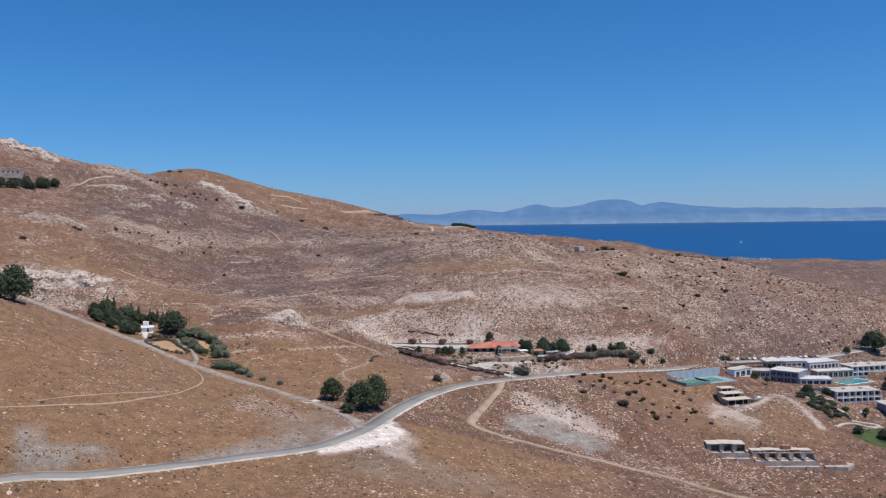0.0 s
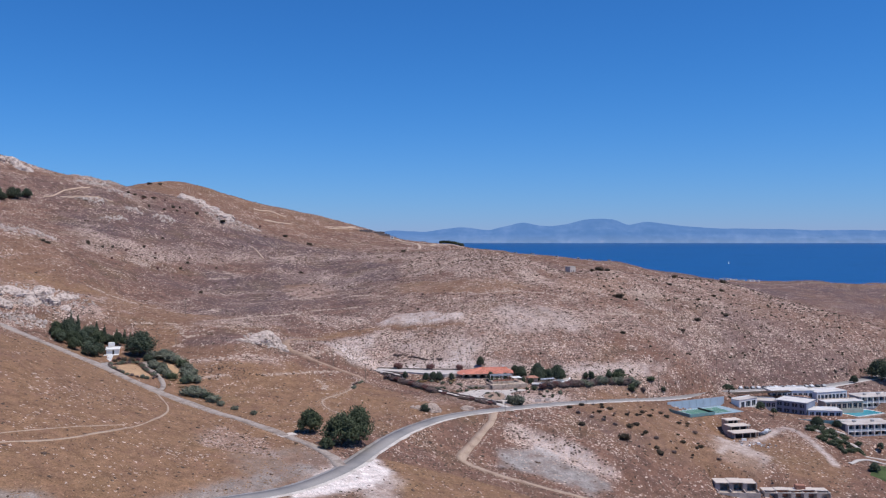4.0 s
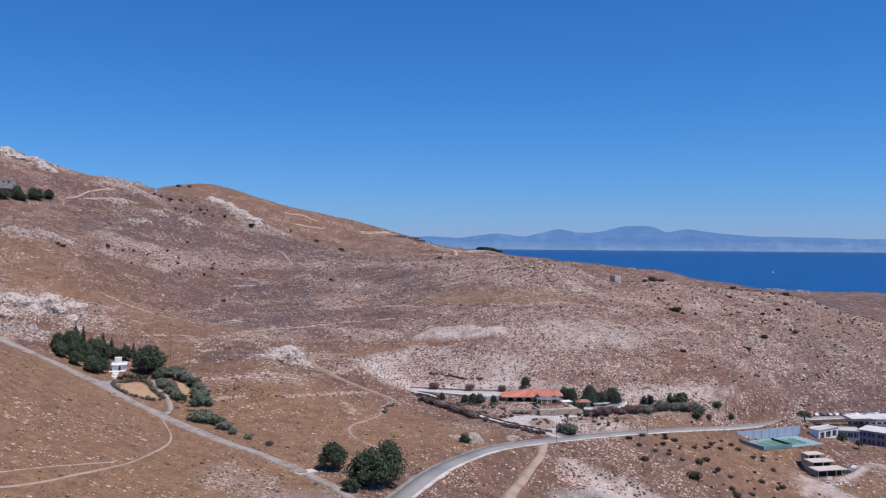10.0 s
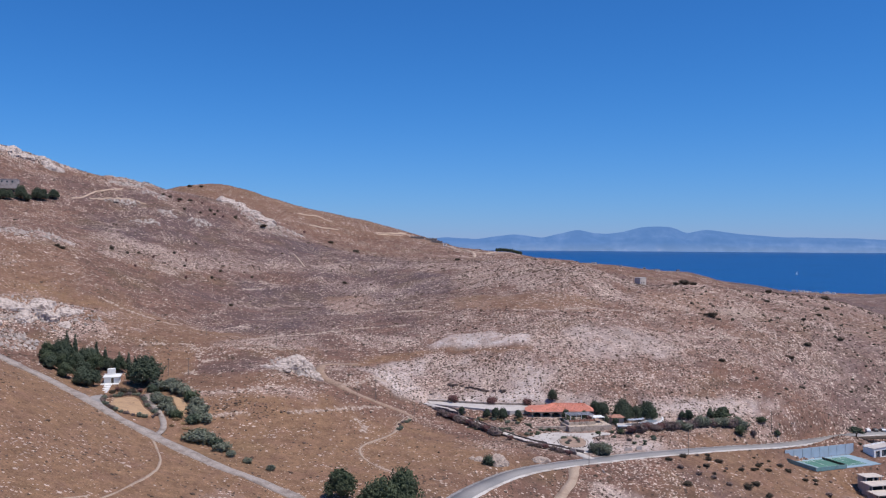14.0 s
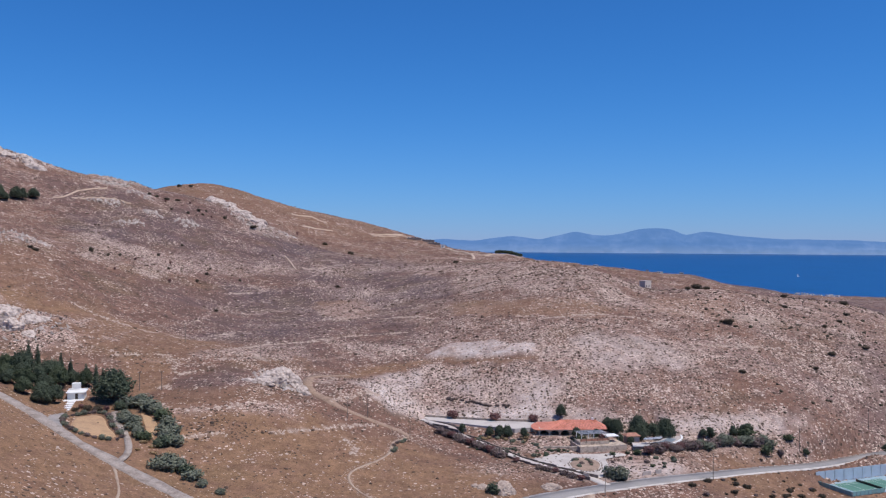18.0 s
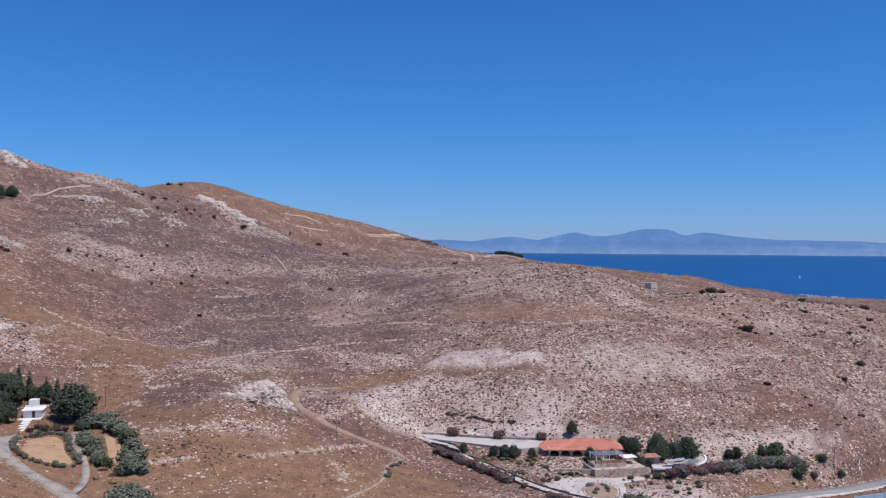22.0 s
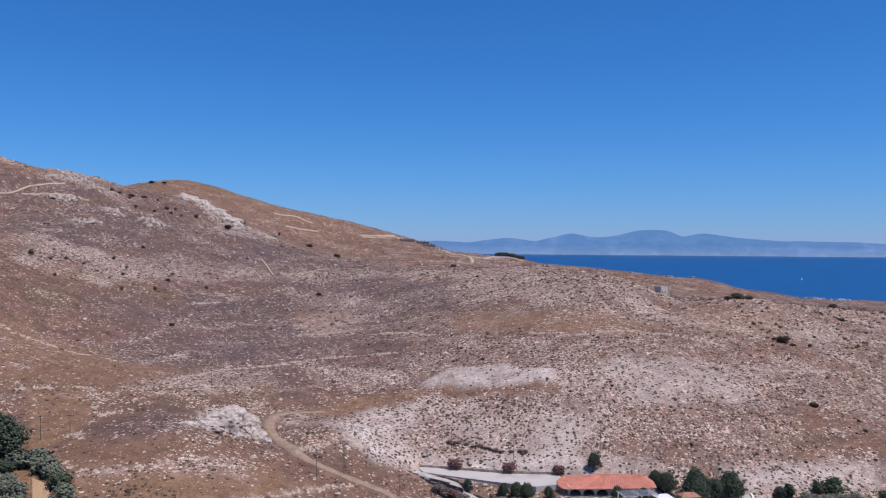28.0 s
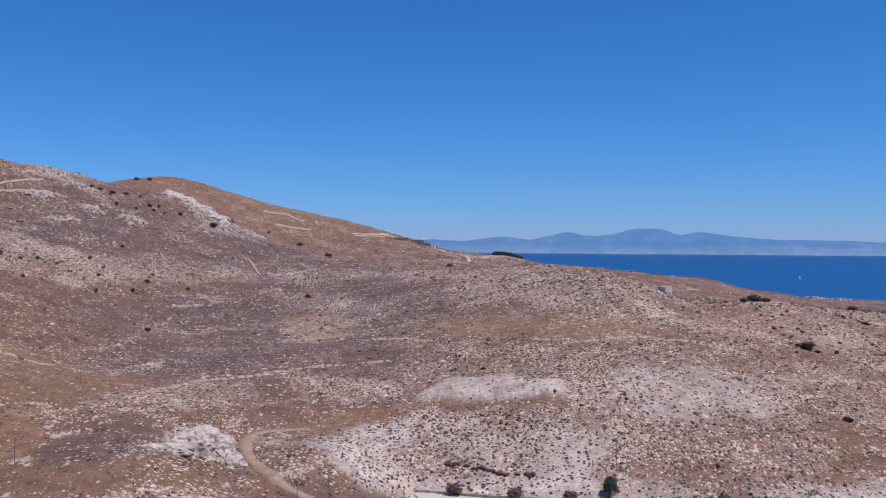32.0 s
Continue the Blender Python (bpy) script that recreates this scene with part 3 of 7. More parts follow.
def soils(x, y):
    """How much of each soil lies at a place: pale scree, dry orange grass, dark plateau, bare earth, grey gravel."""
    n1, n2 = grain(x, y, 60, 41), grain(x, y, 18, 47)
    pale = (0.22 + 0.3 * n2) * blob(x, y, 95, 640, 150, 135, 0, 0.4) + 0.35 * blob(x, y, 250, 640, 120, 130)
    pale = np.maximum(pale, 0.5 * blob(x, y, 120, 545, 60, 28, 10, 0.3))
    pale = np.maximum(pale, 0.3 * blob(x, y, -165, 762, 125, 22, 38, 0.35, 0.8))
    pale = np.maximum(pale, 0.75 * blob(x, y, 300, 640, 12, 60, 0, 0.4, 0.6))
    pale = np.maximum(pale, 0.4 * blob(x, y, -45, 672, 22, 34, 0, 0.5, 0.5))
    level = (land(x, y) / 5.2 + 0.7 * grain(x, y, 70, 57) + 0.12 * n2) % 1.0
    ledge = np.exp(-((level - 0.5) / 0.055) ** 2) * step(0.15, 0.6, grain(x, y, 38, 59, 3)) * step(430, 520, y)
    pale = np.maximum(pale, 0.8 * ledge)
    for c in CRAGS:
        pale = np.maximum(pale, (1.1 if c[2] > 15 else 0.75 if c[1] < 800 else 0.35) * blob(x, y, *c, soft=0.4, rag=1.0))
    pale = np.maximum(pale, 0.9 * blob(x, y, 95, 465, 60, 14, 12, 0.3) + 0.6 * blob(x, y, 60, 430, 40, 12, 15))
    pale = covered(x, y, PALE_GROUND, pale)
    orange = blob(x, y, -95, 330, 75, 115, 12, 0.2, 0.15) + 0.9 * blob(x, y, 20, 225, 120, 60) + blob(x, y, -30, 400, 60, 40)
    orange = np.maximum(orange, 0.9 * blob(x, y, 140, 420, 42, 40, 20))
    orange = np.maximum(orange, 0.6 * blob(x, y, -140, 525, 55, 40) + 0.55 * blob(x, y, -230, 540, 60, 70))
    orange = np.maximum(orange, 0.35 * blob(x, y, -260, 1130, 130, 110) + 0.3 * blob(x, y, -90, 1180, 90, 60))
    orange = np.maximum(orange, 0.9 * blob(x, y, 188, 396, 20, 26))
    orange = covered(x, y, ORANGE_GROUND, orange)
    dark = 0.8 * blob(x, y, -72, 640, 95, 95, 0, 0.35) + 0.95 * blob(x, y, -150, 850, 170, 120) + 0.9 * blob(x, y, 650, 1350, 260, 260) + 0.6 * blob(x, y, 240, 960, 70, 110) + 0.6 * blob(x, y, 260, 540, 80, 50) + 0.9 * blob(x, y, 112, 394, 26, 11, -38)
    dark = covered(x, y, DARK_GROUND, dark, 5.0, 3.0)
    bare = np.zeros(np.shape(x))
    for line, half in [(t, 1.0) for t in FOOT_PATHS]:
        d, _ = near_line(x, y, line[::2])
        bare = np.maximum(bare, 0.75 * (1 - step(half * 0.7, half * 1.6, d + 0.6 * grain(x, y, 5, 51))))
    for line in RUBBLE_WALLS:
        d, _ = near_line(x, y, line[::2])
        bare = np.maximum(bare, 0.55 * (1 - step(0.5, 1.8, d + 0.9 * np.abs(grain(x, y, 6, 53)))) * step(-0.5, 0.3, grain(x, y, 14, 55)))
    bare = np.maximum(bare, 0.9 * blob(x, y, -69, 503, 4, 2.4, 0, 0.3, 0.15) + 0.5 * blob(x, y, 62, 1075, 26, 12) + 0.7 * blob(x, y, -12, 1196, 20, 12))
    bare = np.maximum(bare, 0.45 * blob(x, y, 182, 601, 12, 7) + 0.4 * blob(x, y, 700, 1440, 90, 5, 10))
    bare = np.maximum(bare, 0.35 * blob(x, y, 160, 395, 10, 16, 0))
    grey = covered(x, y, GREY_GROUND, 0.3 * blob(x, y, 10, 262, 30, 12, 0) + 0.4 * blob(x, y, -25, 300, 18, 18, 50))
    d, _ = near_line(x, y, HILL_TRACK[26:])
    worn = 1 - step(1.0, 2.4, d + 0.6 * grain(x, y, 7, 63))
    pale, orange, bare = pale * (1 - 0.9 * worn), np.maximum(orange, 0.55 * worn), bare * (1 - worn)
    out = np.stack([pale, orange, dark, np.maximum(bare, 0)], -1)
    out[..., 0] *= 1 + 0.45 * n1 + 0.35 * n2
    out[..., 1:3] *= (1 + 0.3 * n1 + 0.2 * n2)[..., None]
    return np.clip(out, 0, 1), np.clip(grey, 0, 1)


def quarry_at(x, y):
    """The cut face of the old quarry: straight along its track, ragged at the crest."""
    foot = np.interp(x, [0, 14, 33, 52], [536, 531, 525, 522])
    crest = np.interp(x, [0, 7, 15, 35, 51], [537, 546, 552, 546, 536]) + 2.5 * grain(x, y, 9, 135)
    return step(-0.5, 2.0, y - foot - 1.5) * step(-1.5, 1.5, crest - y) * step(-1.0, 2.0, x + 1.5 * grain(x, y, 7, 137)) * step(-1.5, 2.0, 53 - x) * np.clip(0.85 + 0.35 * grain(x, y, 7, 139), 0, 1)


def chalk_at(x, y):
    """Bright white gravel and quarry dust."""
    c = covered(x, y, CHALK_GROUND, np.zeros(np.shape(x)), 3.2, 1.3)
    c = np.maximum(c, quarry_at(x, y) * (0.6 + 0.3 * grain(x, y, 6, 143)))
    c = np.maximum(c, 0.5 * blob(x, y, 164, 402, 8, 13, 20, 0.4, 0.6, 121))
    c = np.maximum(c, 0.45 * blob(x, y, 72, 428, 24, 7, 20, 0.5, 0.4, 123) + 0.4 * blob(x, y, 115, 477, 40, 6, 14, 0.5, 0.4))
    d, _ = near_line(x, y, HUMP_TRACK[::2])
    c = np.maximum(c, 0.5 * (1 - step(0.8, 2.6, d + 0.9 * grain(x, y, 6, 125))))
    c = np.maximum(c, 0.35 * blob(x, y, 30, 480, 60, 8, -8, 0.4, 0.3, 127) + 0.45 * region(x, y, PALE_GROUND[2][1], 4, 4, 129) * step(-0.3, 0.5, grain(x, y, 16, 130)) + 0.3 * blob(x, y, 95, 530, 30, 16, 10, 0.5, 0.5, 131))
    d, _ = near_line(x, y, HILL_TRACK[26:])
    c = c * step(0.9, 2.2, d)
    return np.clip(c, 0, 1)


def land_material():
    m = bpy.data.materials.new("dry_hillside")
    m.use_nodes = True
    n, l = m.node_tree.nodes, m.node_tree.links
    b = n["Principled BSDF"]
    b.inputs["Roughness"].default_value, b.inputs["Specular IOR Level"].default_value = 0.97, 0.1
    geo = n.new("ShaderNodeNewGeometry")
    soil, gravel, chalk = n.new("ShaderNodeVertexColor"), n.new("ShaderNodeAttribute"), n.new("ShaderNodeAttribute")
    soil.layer_name, gravel.attribute_name, chalk.attribute_name = "soil", "grey", "chalk"
    sep = n.new("ShaderNodeSeparateColor")
    l.new(soil.outputs["Color"], sep.inputs["Color"])

    def noise_tex(size, detail, rough=0.6):
        t = n.new("ShaderNodeTexNoise")
        t.inputs["Scale"].default_value, t.inputs["Detail"].default_value, t.inputs["Roughness"].default_value = 1.0 / size, detail, rough
        l.new(geo.outputs["Position"], t.inputs["Vector"])
        return t.outputs["Fac"]

    def between(v, a, z):
        r = n.new("ShaderNodeMapRange")
        r.inputs["From Min"].default_value, r.inputs["From Max"].default_value = a, z
        l.new(v, r.inputs["Value"])
        return r.outputs["Result"]

    def times(a, z):
        t = n.new("ShaderNodeMath")
        t.operation = "MULTIPLY"
        for i, v in enumerate((a, z)):
            if isinstance(v, float):
                t.inputs[i].default_value = v
            else:
                l.new(v, t.inputs[i])
        return t.outputs["Value"]

    def mixed(fac, a, z):
        t = n.new("ShaderNodeMixRGB")
        l.new(fac, t.inputs["Fac"])
        for i, v in ((1, a), (2, z)):
            if isinstance(v, tuple):
                t.inputs[i].default_value = (*v, 1)
            else:
                l.new(v, t.inputs[i])
        return t.outputs["Color"]

    mid, fine, tiny, wide = noise_tex(9, 6), noise_tex(1.6, 6, 0.7), noise_tex(0.45, 3, 0.7), noise_tex(70, 4)
    base = mixed(between(mid, 0.35, 0.65), SOIL["scrub_a"], SOIL["scrub_b"])
    base = mixed(times(sep.outputs["Blue"], between(wide, 0.2, 0.6)), base, mixed(between(mid, 0.35, 0.65), SOIL["dark_a"], SOIL["dark_b"]))
    base = mixed(times(sep.outputs["Green"], between(mid, 0.15, 0.55)), base, mixed(between(fine, 0.35, 0.65), SOIL["orange_a"], SOIL["orange_b"]))
    base = mixed(times(between(noise_tex(38, 5), 0.54, 0.70), 0.38), base, mixed(between(fine, 0.35, 0.65), SOIL["olive_a"], SOIL["olive_b"]))
    stony = mixed(between(fine, 0.42, 0.56), SOIL["pale_a"], SOIL["pale_b"])
    base = mixed(times(times(sep.outputs["Red"], between(mid, 0.2, 0.6)), 0.66), base, stony)
    base = mixed(times(gravel.outputs["Fac"], between(mid, 0.2, 0.55)), base, mixed(between(fine, 0.4, 0.6), SOIL["grey_a"], SOIL["grey_b"]))
    base = mixed(times(chalk.outputs["Fac"], between(mid, 0.1, 0.45)), base, mixed(between(fine, 0.38, 0.62), SOIL["chalk_a"], SOIL["chalk_b"]))
    base = mixed(times(soil.outputs["Alpha"], between(fine, 0.1, 0.4)), base, mixed(between(mid, 0.3, 0.7), SOIL["bare_a"], SOIL["bare_b"]))

    def specks(size, reach, dense):
        """1 on scattered spots: one to a cell at most, in as many cells as dense says."""
        v, sp, lt, ls = n.new("ShaderNodeTexVoronoi"), n.new("ShaderNodeSeparateColor"), n.new("ShaderNodeMath"), n.new("ShaderNodeMath")
        v.inputs["Scale"].default_value, v.inputs["Randomness"].default_value = 1.0 / size, 1.0
        l.new(geo.outputs["Position"], v.inputs["Vector"])
        l.new(v.outputs["Color"], sp.inputs["Color"])
        lt.operation, ls.operation = "LESS_THAN", "LESS_THAN"
        l.new(sp.outputs["Red"], lt.inputs[0])
        l.new(dense, lt.inputs[1])
        l.new(v.outputs["Distance"], ls.inputs[0])
        ls.inputs[1].default_value = reach
        return times(lt.outputs["Value"], ls.outputs["Value"]), sp.outputs["Green"]

    def plus(*terms):
        out = None
        for t in terms:
            if out is None:
                out = t
                continue
            k = n.new("ShaderNodeMath")
            k.operation = "ADD"
            for i, v in enumerate((out, t)):
                if isinstance(v, float):
                    k.inputs[i].default_value = v
                else:
                    l.new(v, k.inputs[i])
            out = k.outputs["Value"]
        return out

    open_ground = n.new("ShaderNodeMath")
    open_ground.operation, open_ground.use_clamp = "SUBTRACT", True
    open_ground.inputs[0].default_value = 1.0
    l.new(plus(soil.outputs["Alpha"], times(chalk.outputs["Fac"], 0.75), times(gravel.outputs["Fac"], 0.8), times(sep.outputs["Green"], 0.72), times(sep.outputs["Blue"], 0.4)), open_ground.inputs[1])
    clear = open_ground.outputs["Value"]
    spot_y = n.new("ShaderNodeSeparateXYZ")
    l.new(geo.outputs["Position"], spot_y.inputs["Vector"])
    patch = between(noise_tex(26, 6, 0.68), 0.45, 0.58)
    stone_want = times(plus(times(sep.outputs["Red"], times(patch, 0.62)), times(sep.outputs["Red"], 0.26), times(times(patch, patch), 0.30), 0.045), clear)
    scrub_want = times(plus(times(times(sep.outputs["Red"], between(noise_tex(30, 4), 0.25, 0.5)), 0.55), times(between(noise_tex(17, 5), 0.45, 0.6), 0.16), 0.04), clear)
    for size, reach, tone_a, tone_b, want in ((1.1, 0.40, SOIL["stone_a"], SOIL["stone_b"], stone_want), (1.7, 0.36, SOIL["stone_b"], SOIL["stone_a"], stone_want), (0.6, 0.42, SOIL["stone_a"], SOIL["stone_b"], stone_want), (2.8, 0.34, SOIL["stone_b"], SOIL["stone_a"], times(times(stone_want, 0.6), between(spot_y.outputs["Y"], 470, 640))),
                                              (2.1, 0.30, SOIL["shrub_a"], SOIL["shrub_b"], scrub_want), (1.2, 0.34, SOIL["shrub_b"], SOIL["shrub_a"], scrub_want), (1.6, 0.32, SOIL["shrub_a"], SOIL["shrub_b"], scrub_want)):
        spot, tone = specks(size, reach, want)
        base = mixed(spot, base, mixed(tone, tone_a, tone_b))
    hsv = n.new("ShaderNodeHueSaturation")
    r = n.new("ShaderNodeMapRange")
    r.inputs["From Min"].default_value, r.inputs["From Max"].default_value, r.inputs["To Min"].default_value, r.inputs["To Max"].default_value = 0.3, 0.7, 0.66, 1.34
    l.new(tiny, r.inputs["Value"])
    mottle = n.new("ShaderNodeMapRange")
    mottle.inputs["From Min"].default_value, mottle.inputs["From Max"].default_value, mottle.inputs["To Min"].default_value, mottle.inputs["To Max"].default_value = 0.34, 0.66, 0.76, 1.24
    l.new(noise_tex(4.2, 5, 0.72), mottle.inputs["Value"])
    l.new(times(r.outputs["Result"], mottle.outputs["Result"]), hsv.inputs["Value"])
    l.new(base, hsv.inputs["Color"])
    l.new(hsv.outputs["Color"], b.inputs["Base Color"])
    bp = n.new("ShaderNodeBump")
    bp.inputs["Strength"].default_value, bp.inputs["Distance"].default_value = 0.8, 0.5
    l.new(fine, bp.inputs["Height"])
    l.new(bp.outputs["Normal"], b.inputs["Normal"])
    return m


SOIL = dict(olive_a=(0.195, 0.135, 0.07), olive_b=(0.14, 0.098, 0.054), scrub_a=(0.212, 0.120, 0.086), scrub_b=(0.142, 0.085, 0.067), dark_a=(0.145, 0.098, 0.095), dark_b=(0.10, 0.071, 0.071), orange_a=(0.278, 0.163, 0.096), orange_b=(0.20, 0.119, 0.074),
            pale_a=(0.325, 0.222, 0.19), pale_b=(0.48, 0.357, 0.315), grey_a=(0.255, 0.228, 0.212), grey_b=(0.335, 0.30, 0.28), stone_a=(0.42, 0.31, 0.25), stone_b=(0.58, 0.46, 0.39), shrub_a=(0.105, 0.072, 0.056), shrub_b=(0.06, 0.046, 0.036), chalk_a=(0.78, 0.71, 0.67), chalk_b=(0.58, 0.49, 0.45), bare_a=(0.46, 0.37, 0.31), bare_b=(0.37, 0.28, 0.225))


def build_ground():
    """One sheet, a wheel of cells round a hub behind the camera, finest where the camera looks."""
    hub = (0.0, -60.0)
    az = np.r_[np.linspace(-42, 44, 640), np.linspace(44, 318, 90)[1:-1]]
    ring = np.r_[np.linspace(4, 120, 16)[:-1], 120 * np.exp(np.linspace(0, math.log(5200 / 120.0), 640))]
    ring = np.r_[ring[ring < 2300], np.linspace(2300, 4700, 14)]
    A, D = np.meshgrid(np.radians(az), ring)
    X, Y = hub[0] + D * np.sin(A), hub[1] + D * np.cos(A)
    Z = ground(X, Y)
    Z = np.where(D > 2300, np.minimum(Z, -60), Z)
    nr, na = X.shape
    v = np.c_[X.ravel(), Y.ravel(), Z.ravel()]
    i, j = np.meshgrid(np.arange(nr - 1), np.arange(na), indexing="ij")
    k = (j + 1) % na
    quads = np.stack([i * na + j, i * na + k, (i + 1) * na + k, (i + 1) * na + j], -1).reshape(-1, 4)[:, ::-1]
    me = bpy.data.meshes.new("ground")
    me.vertices.add(len(v))
    me.vertices.foreach_set("co", v.ravel())
    me.loops.add(quads.size)
    me.loops.foreach_set("vertex_index", quads.ravel().astype(np.int32))
    me.polygons.add(len(quads))
    me.polygons.foreach_set("loop_start", np.arange(0, quads.size, 4, dtype=np.int32))
    me.update(calc_edges=True)
    me.polygons.foreach_set("use_smooth", np.ones(len(quads), bool))
    s, g = soils(X.ravel(), Y.ravel())
    me.color_attributes.new("soil", "FLOAT_COLOR", "POINT").data.foreach_set("color", s.astype(np.float32).ravel())
    me.attributes.new("grey", "FLOAT", "POINT").data.foreach_set("value", g.astype(np.float32))
    me.attributes.new("chalk", "FLOAT", "POINT").data.foreach_set("value", chalk_at(X.ravel(), Y.ravel()).astype(np.float32))
    me.materials.append(land_material())
    return tagged(new("ground", me), "dry brown hillside with pale scree and low scrub", "ground", kind="structure")


build_ground()


def ribbon(name, line, half, material, lift, label, category, rag=0.0, sink=0.4, follow=False):
    """A strip laid along a line, with a thickness that goes into the ground."""
    p = np.asarray(line)
    t = np.gradient(p[:, :2], axis=0)
    t /= np.linalg.norm(t, axis=1)[:, None] + 1e-9
    side = np.c_[t[:, 1], -t[:, 0]]
    verts, faces = [], []
    for i, (q, s) in enumerate(zip(p, side)):
        w0 = half * (1 + rag * grain(np.array([q[0]]), np.array([q[1]]), 9, 61)[0])
        w1 = half * (1 + rag * grain(np.array([q[0]]), np.array([q[1]]), 9, 67)[0])
        for off, dz in ((-w0, -sink), (-w0, 0), (0, 0.04), (w1, 0), (w1, -sink)):
            x, y = q[0] + s[0] * off, q[1] + s[1] * off
            z = float(ground(np.array([x]), np.array([y]))[0]) if follow else q[2]
            verts.append((x, y, z + lift + dz))
        if i:
            a, b = (i - 1) * 5, i * 5
            faces += [(a + k, a + k + 1, b + k + 1, b + k) for k in range(4)]
    return tagged(part(name, mesh_of(name, verts, faces, material, True), None), label, category, kind="structure")


ribbon("road_shoulder", ROAD, 4.2, M["road_edge"], 0.0, "pale gravel shoulder along the asphalt road", "road", rag=0.12)
ribbon("road", ROAD, 2.9, M["asphalt"], 0.07, "worn grey asphalt road winding through the valley", "road", rag=0.02)


def on_ground(line, lift=0.0):
    q = np.array(line)
    q[:, 2] = np.maximum.reduce([ground(q[:, 0] + dx, q[:, 1] + dy) for dx, dy in ((0, 0), (1.5, 0), (-1.5, 0), (0, 1.5), (0, -1.5))]) + lift
    return q


ribbon("gravel_track", on_ground(GRAVEL_TRACK), 1.8, M["gravel"], 0.10, "stony grey gravel track leading to the white house", "track", rag=0.4)
ribbon("dirt_track", LOWER_TRACK, 1.7, M["path_dust"], 0.09, "pale dirt track below the road", "track", rag=0.35, follow=True)
ribbon("hill_track", HILL_TRACK[:28], 1.65, M["hill_dust"], 0.08, "worn brown earth track climbing past the outcrop", "track", rag=0.6, follow=True)
for line, half in ((FIELD_LOOP, 0.38), (FIELD_SPUR, 0.25), (HILL_BEND, 0.5)):
    ribbon("foot_path", line, half, M["path_dust"], 0.05, "trodden dusty path across the dry field", "path", rag=0.6, follow=True)
DRIVE = spline([(0, 480.5, -5.0), (6, 476, -6.0), (12, 470.5, -7.2), (18, 463, -8.2), (24, 454, -8.8), (29, 445.5, -9.2), (34, 437, -9.6), (39, 431, -10.0), (45, 425.5, -10.5), (51, 421, -10.9), (57, 416, -11.3), (60, 409.5, -11.5)])
ribbon("driveway", on_ground(DRIVE), 1.7, M["concrete"], 0.12, "pale concrete driveway down to the asphalt road", "driveway", rag=0.03)

for line in RIDGE_TRACKS:
    ribbon("hill_track", on_ground(line), 0.5 if line[0][1] < 845 else 1.6 if line[0][0] > -60 else 0.95, M["pale_earth"], 0.45, "pale earth track on the upper slope", "track", rag=0.5, sink=1.5)

# ---- the sea and the far coast ----
def sea_material():
    m = mat("sea_water", (0.004, 0.07, 0.22), 0.35, 0.10, 160, 14, spec=0.25, second=(0.003, 0.058, 0.185))
    n, l = m.node_tree.nodes, m.node_tree.links
    t, bp, geo = n.new("ShaderNodeTexNoise"), n.new("ShaderNodeBump"), n.new("ShaderNodeNewGeometry")
    t.inputs["Scale"].default_value, t.inputs["Detail"].default_value = 0.12, 5
    bp.inputs["Strength"].default_value, bp.inputs["Distance"].default_value = 0.5, 1.2
    l.new(geo.outputs["Position"], t.inputs["Vector"])
    l.new(t.outputs["Fac"], bp.inputs["Height"])
    l.new(bp.outputs["Normal"], n["Principled BSDF"].inputs["Normal"])
    return m


SHORE_Y, FAR_Y, FAR_Z = 2000.0, 4850.0, 31.6
sea_rows = [(1250, -43), (SHORE_Y, -43), (3000, -17), (4000, 9), (FAR_Y + 30, FAR_Z + 0.8)]
sv = [(x, y, z) for y, z in sea_rows for x in np.linspace(-700, 4600, 9)]
sf = [(r * 9 + c, r * 9 + c + 1, (r + 1) * 9 + c + 1, (r + 1) * 9 + c) for r in range(len(sea_rows) - 1) for c in range(8)]
tagged(part("sea", mesh_of("sea", sv, sf, sea_material()), None), "deep blue sea with fine ripples, far below the hills", "water", kind="structure")


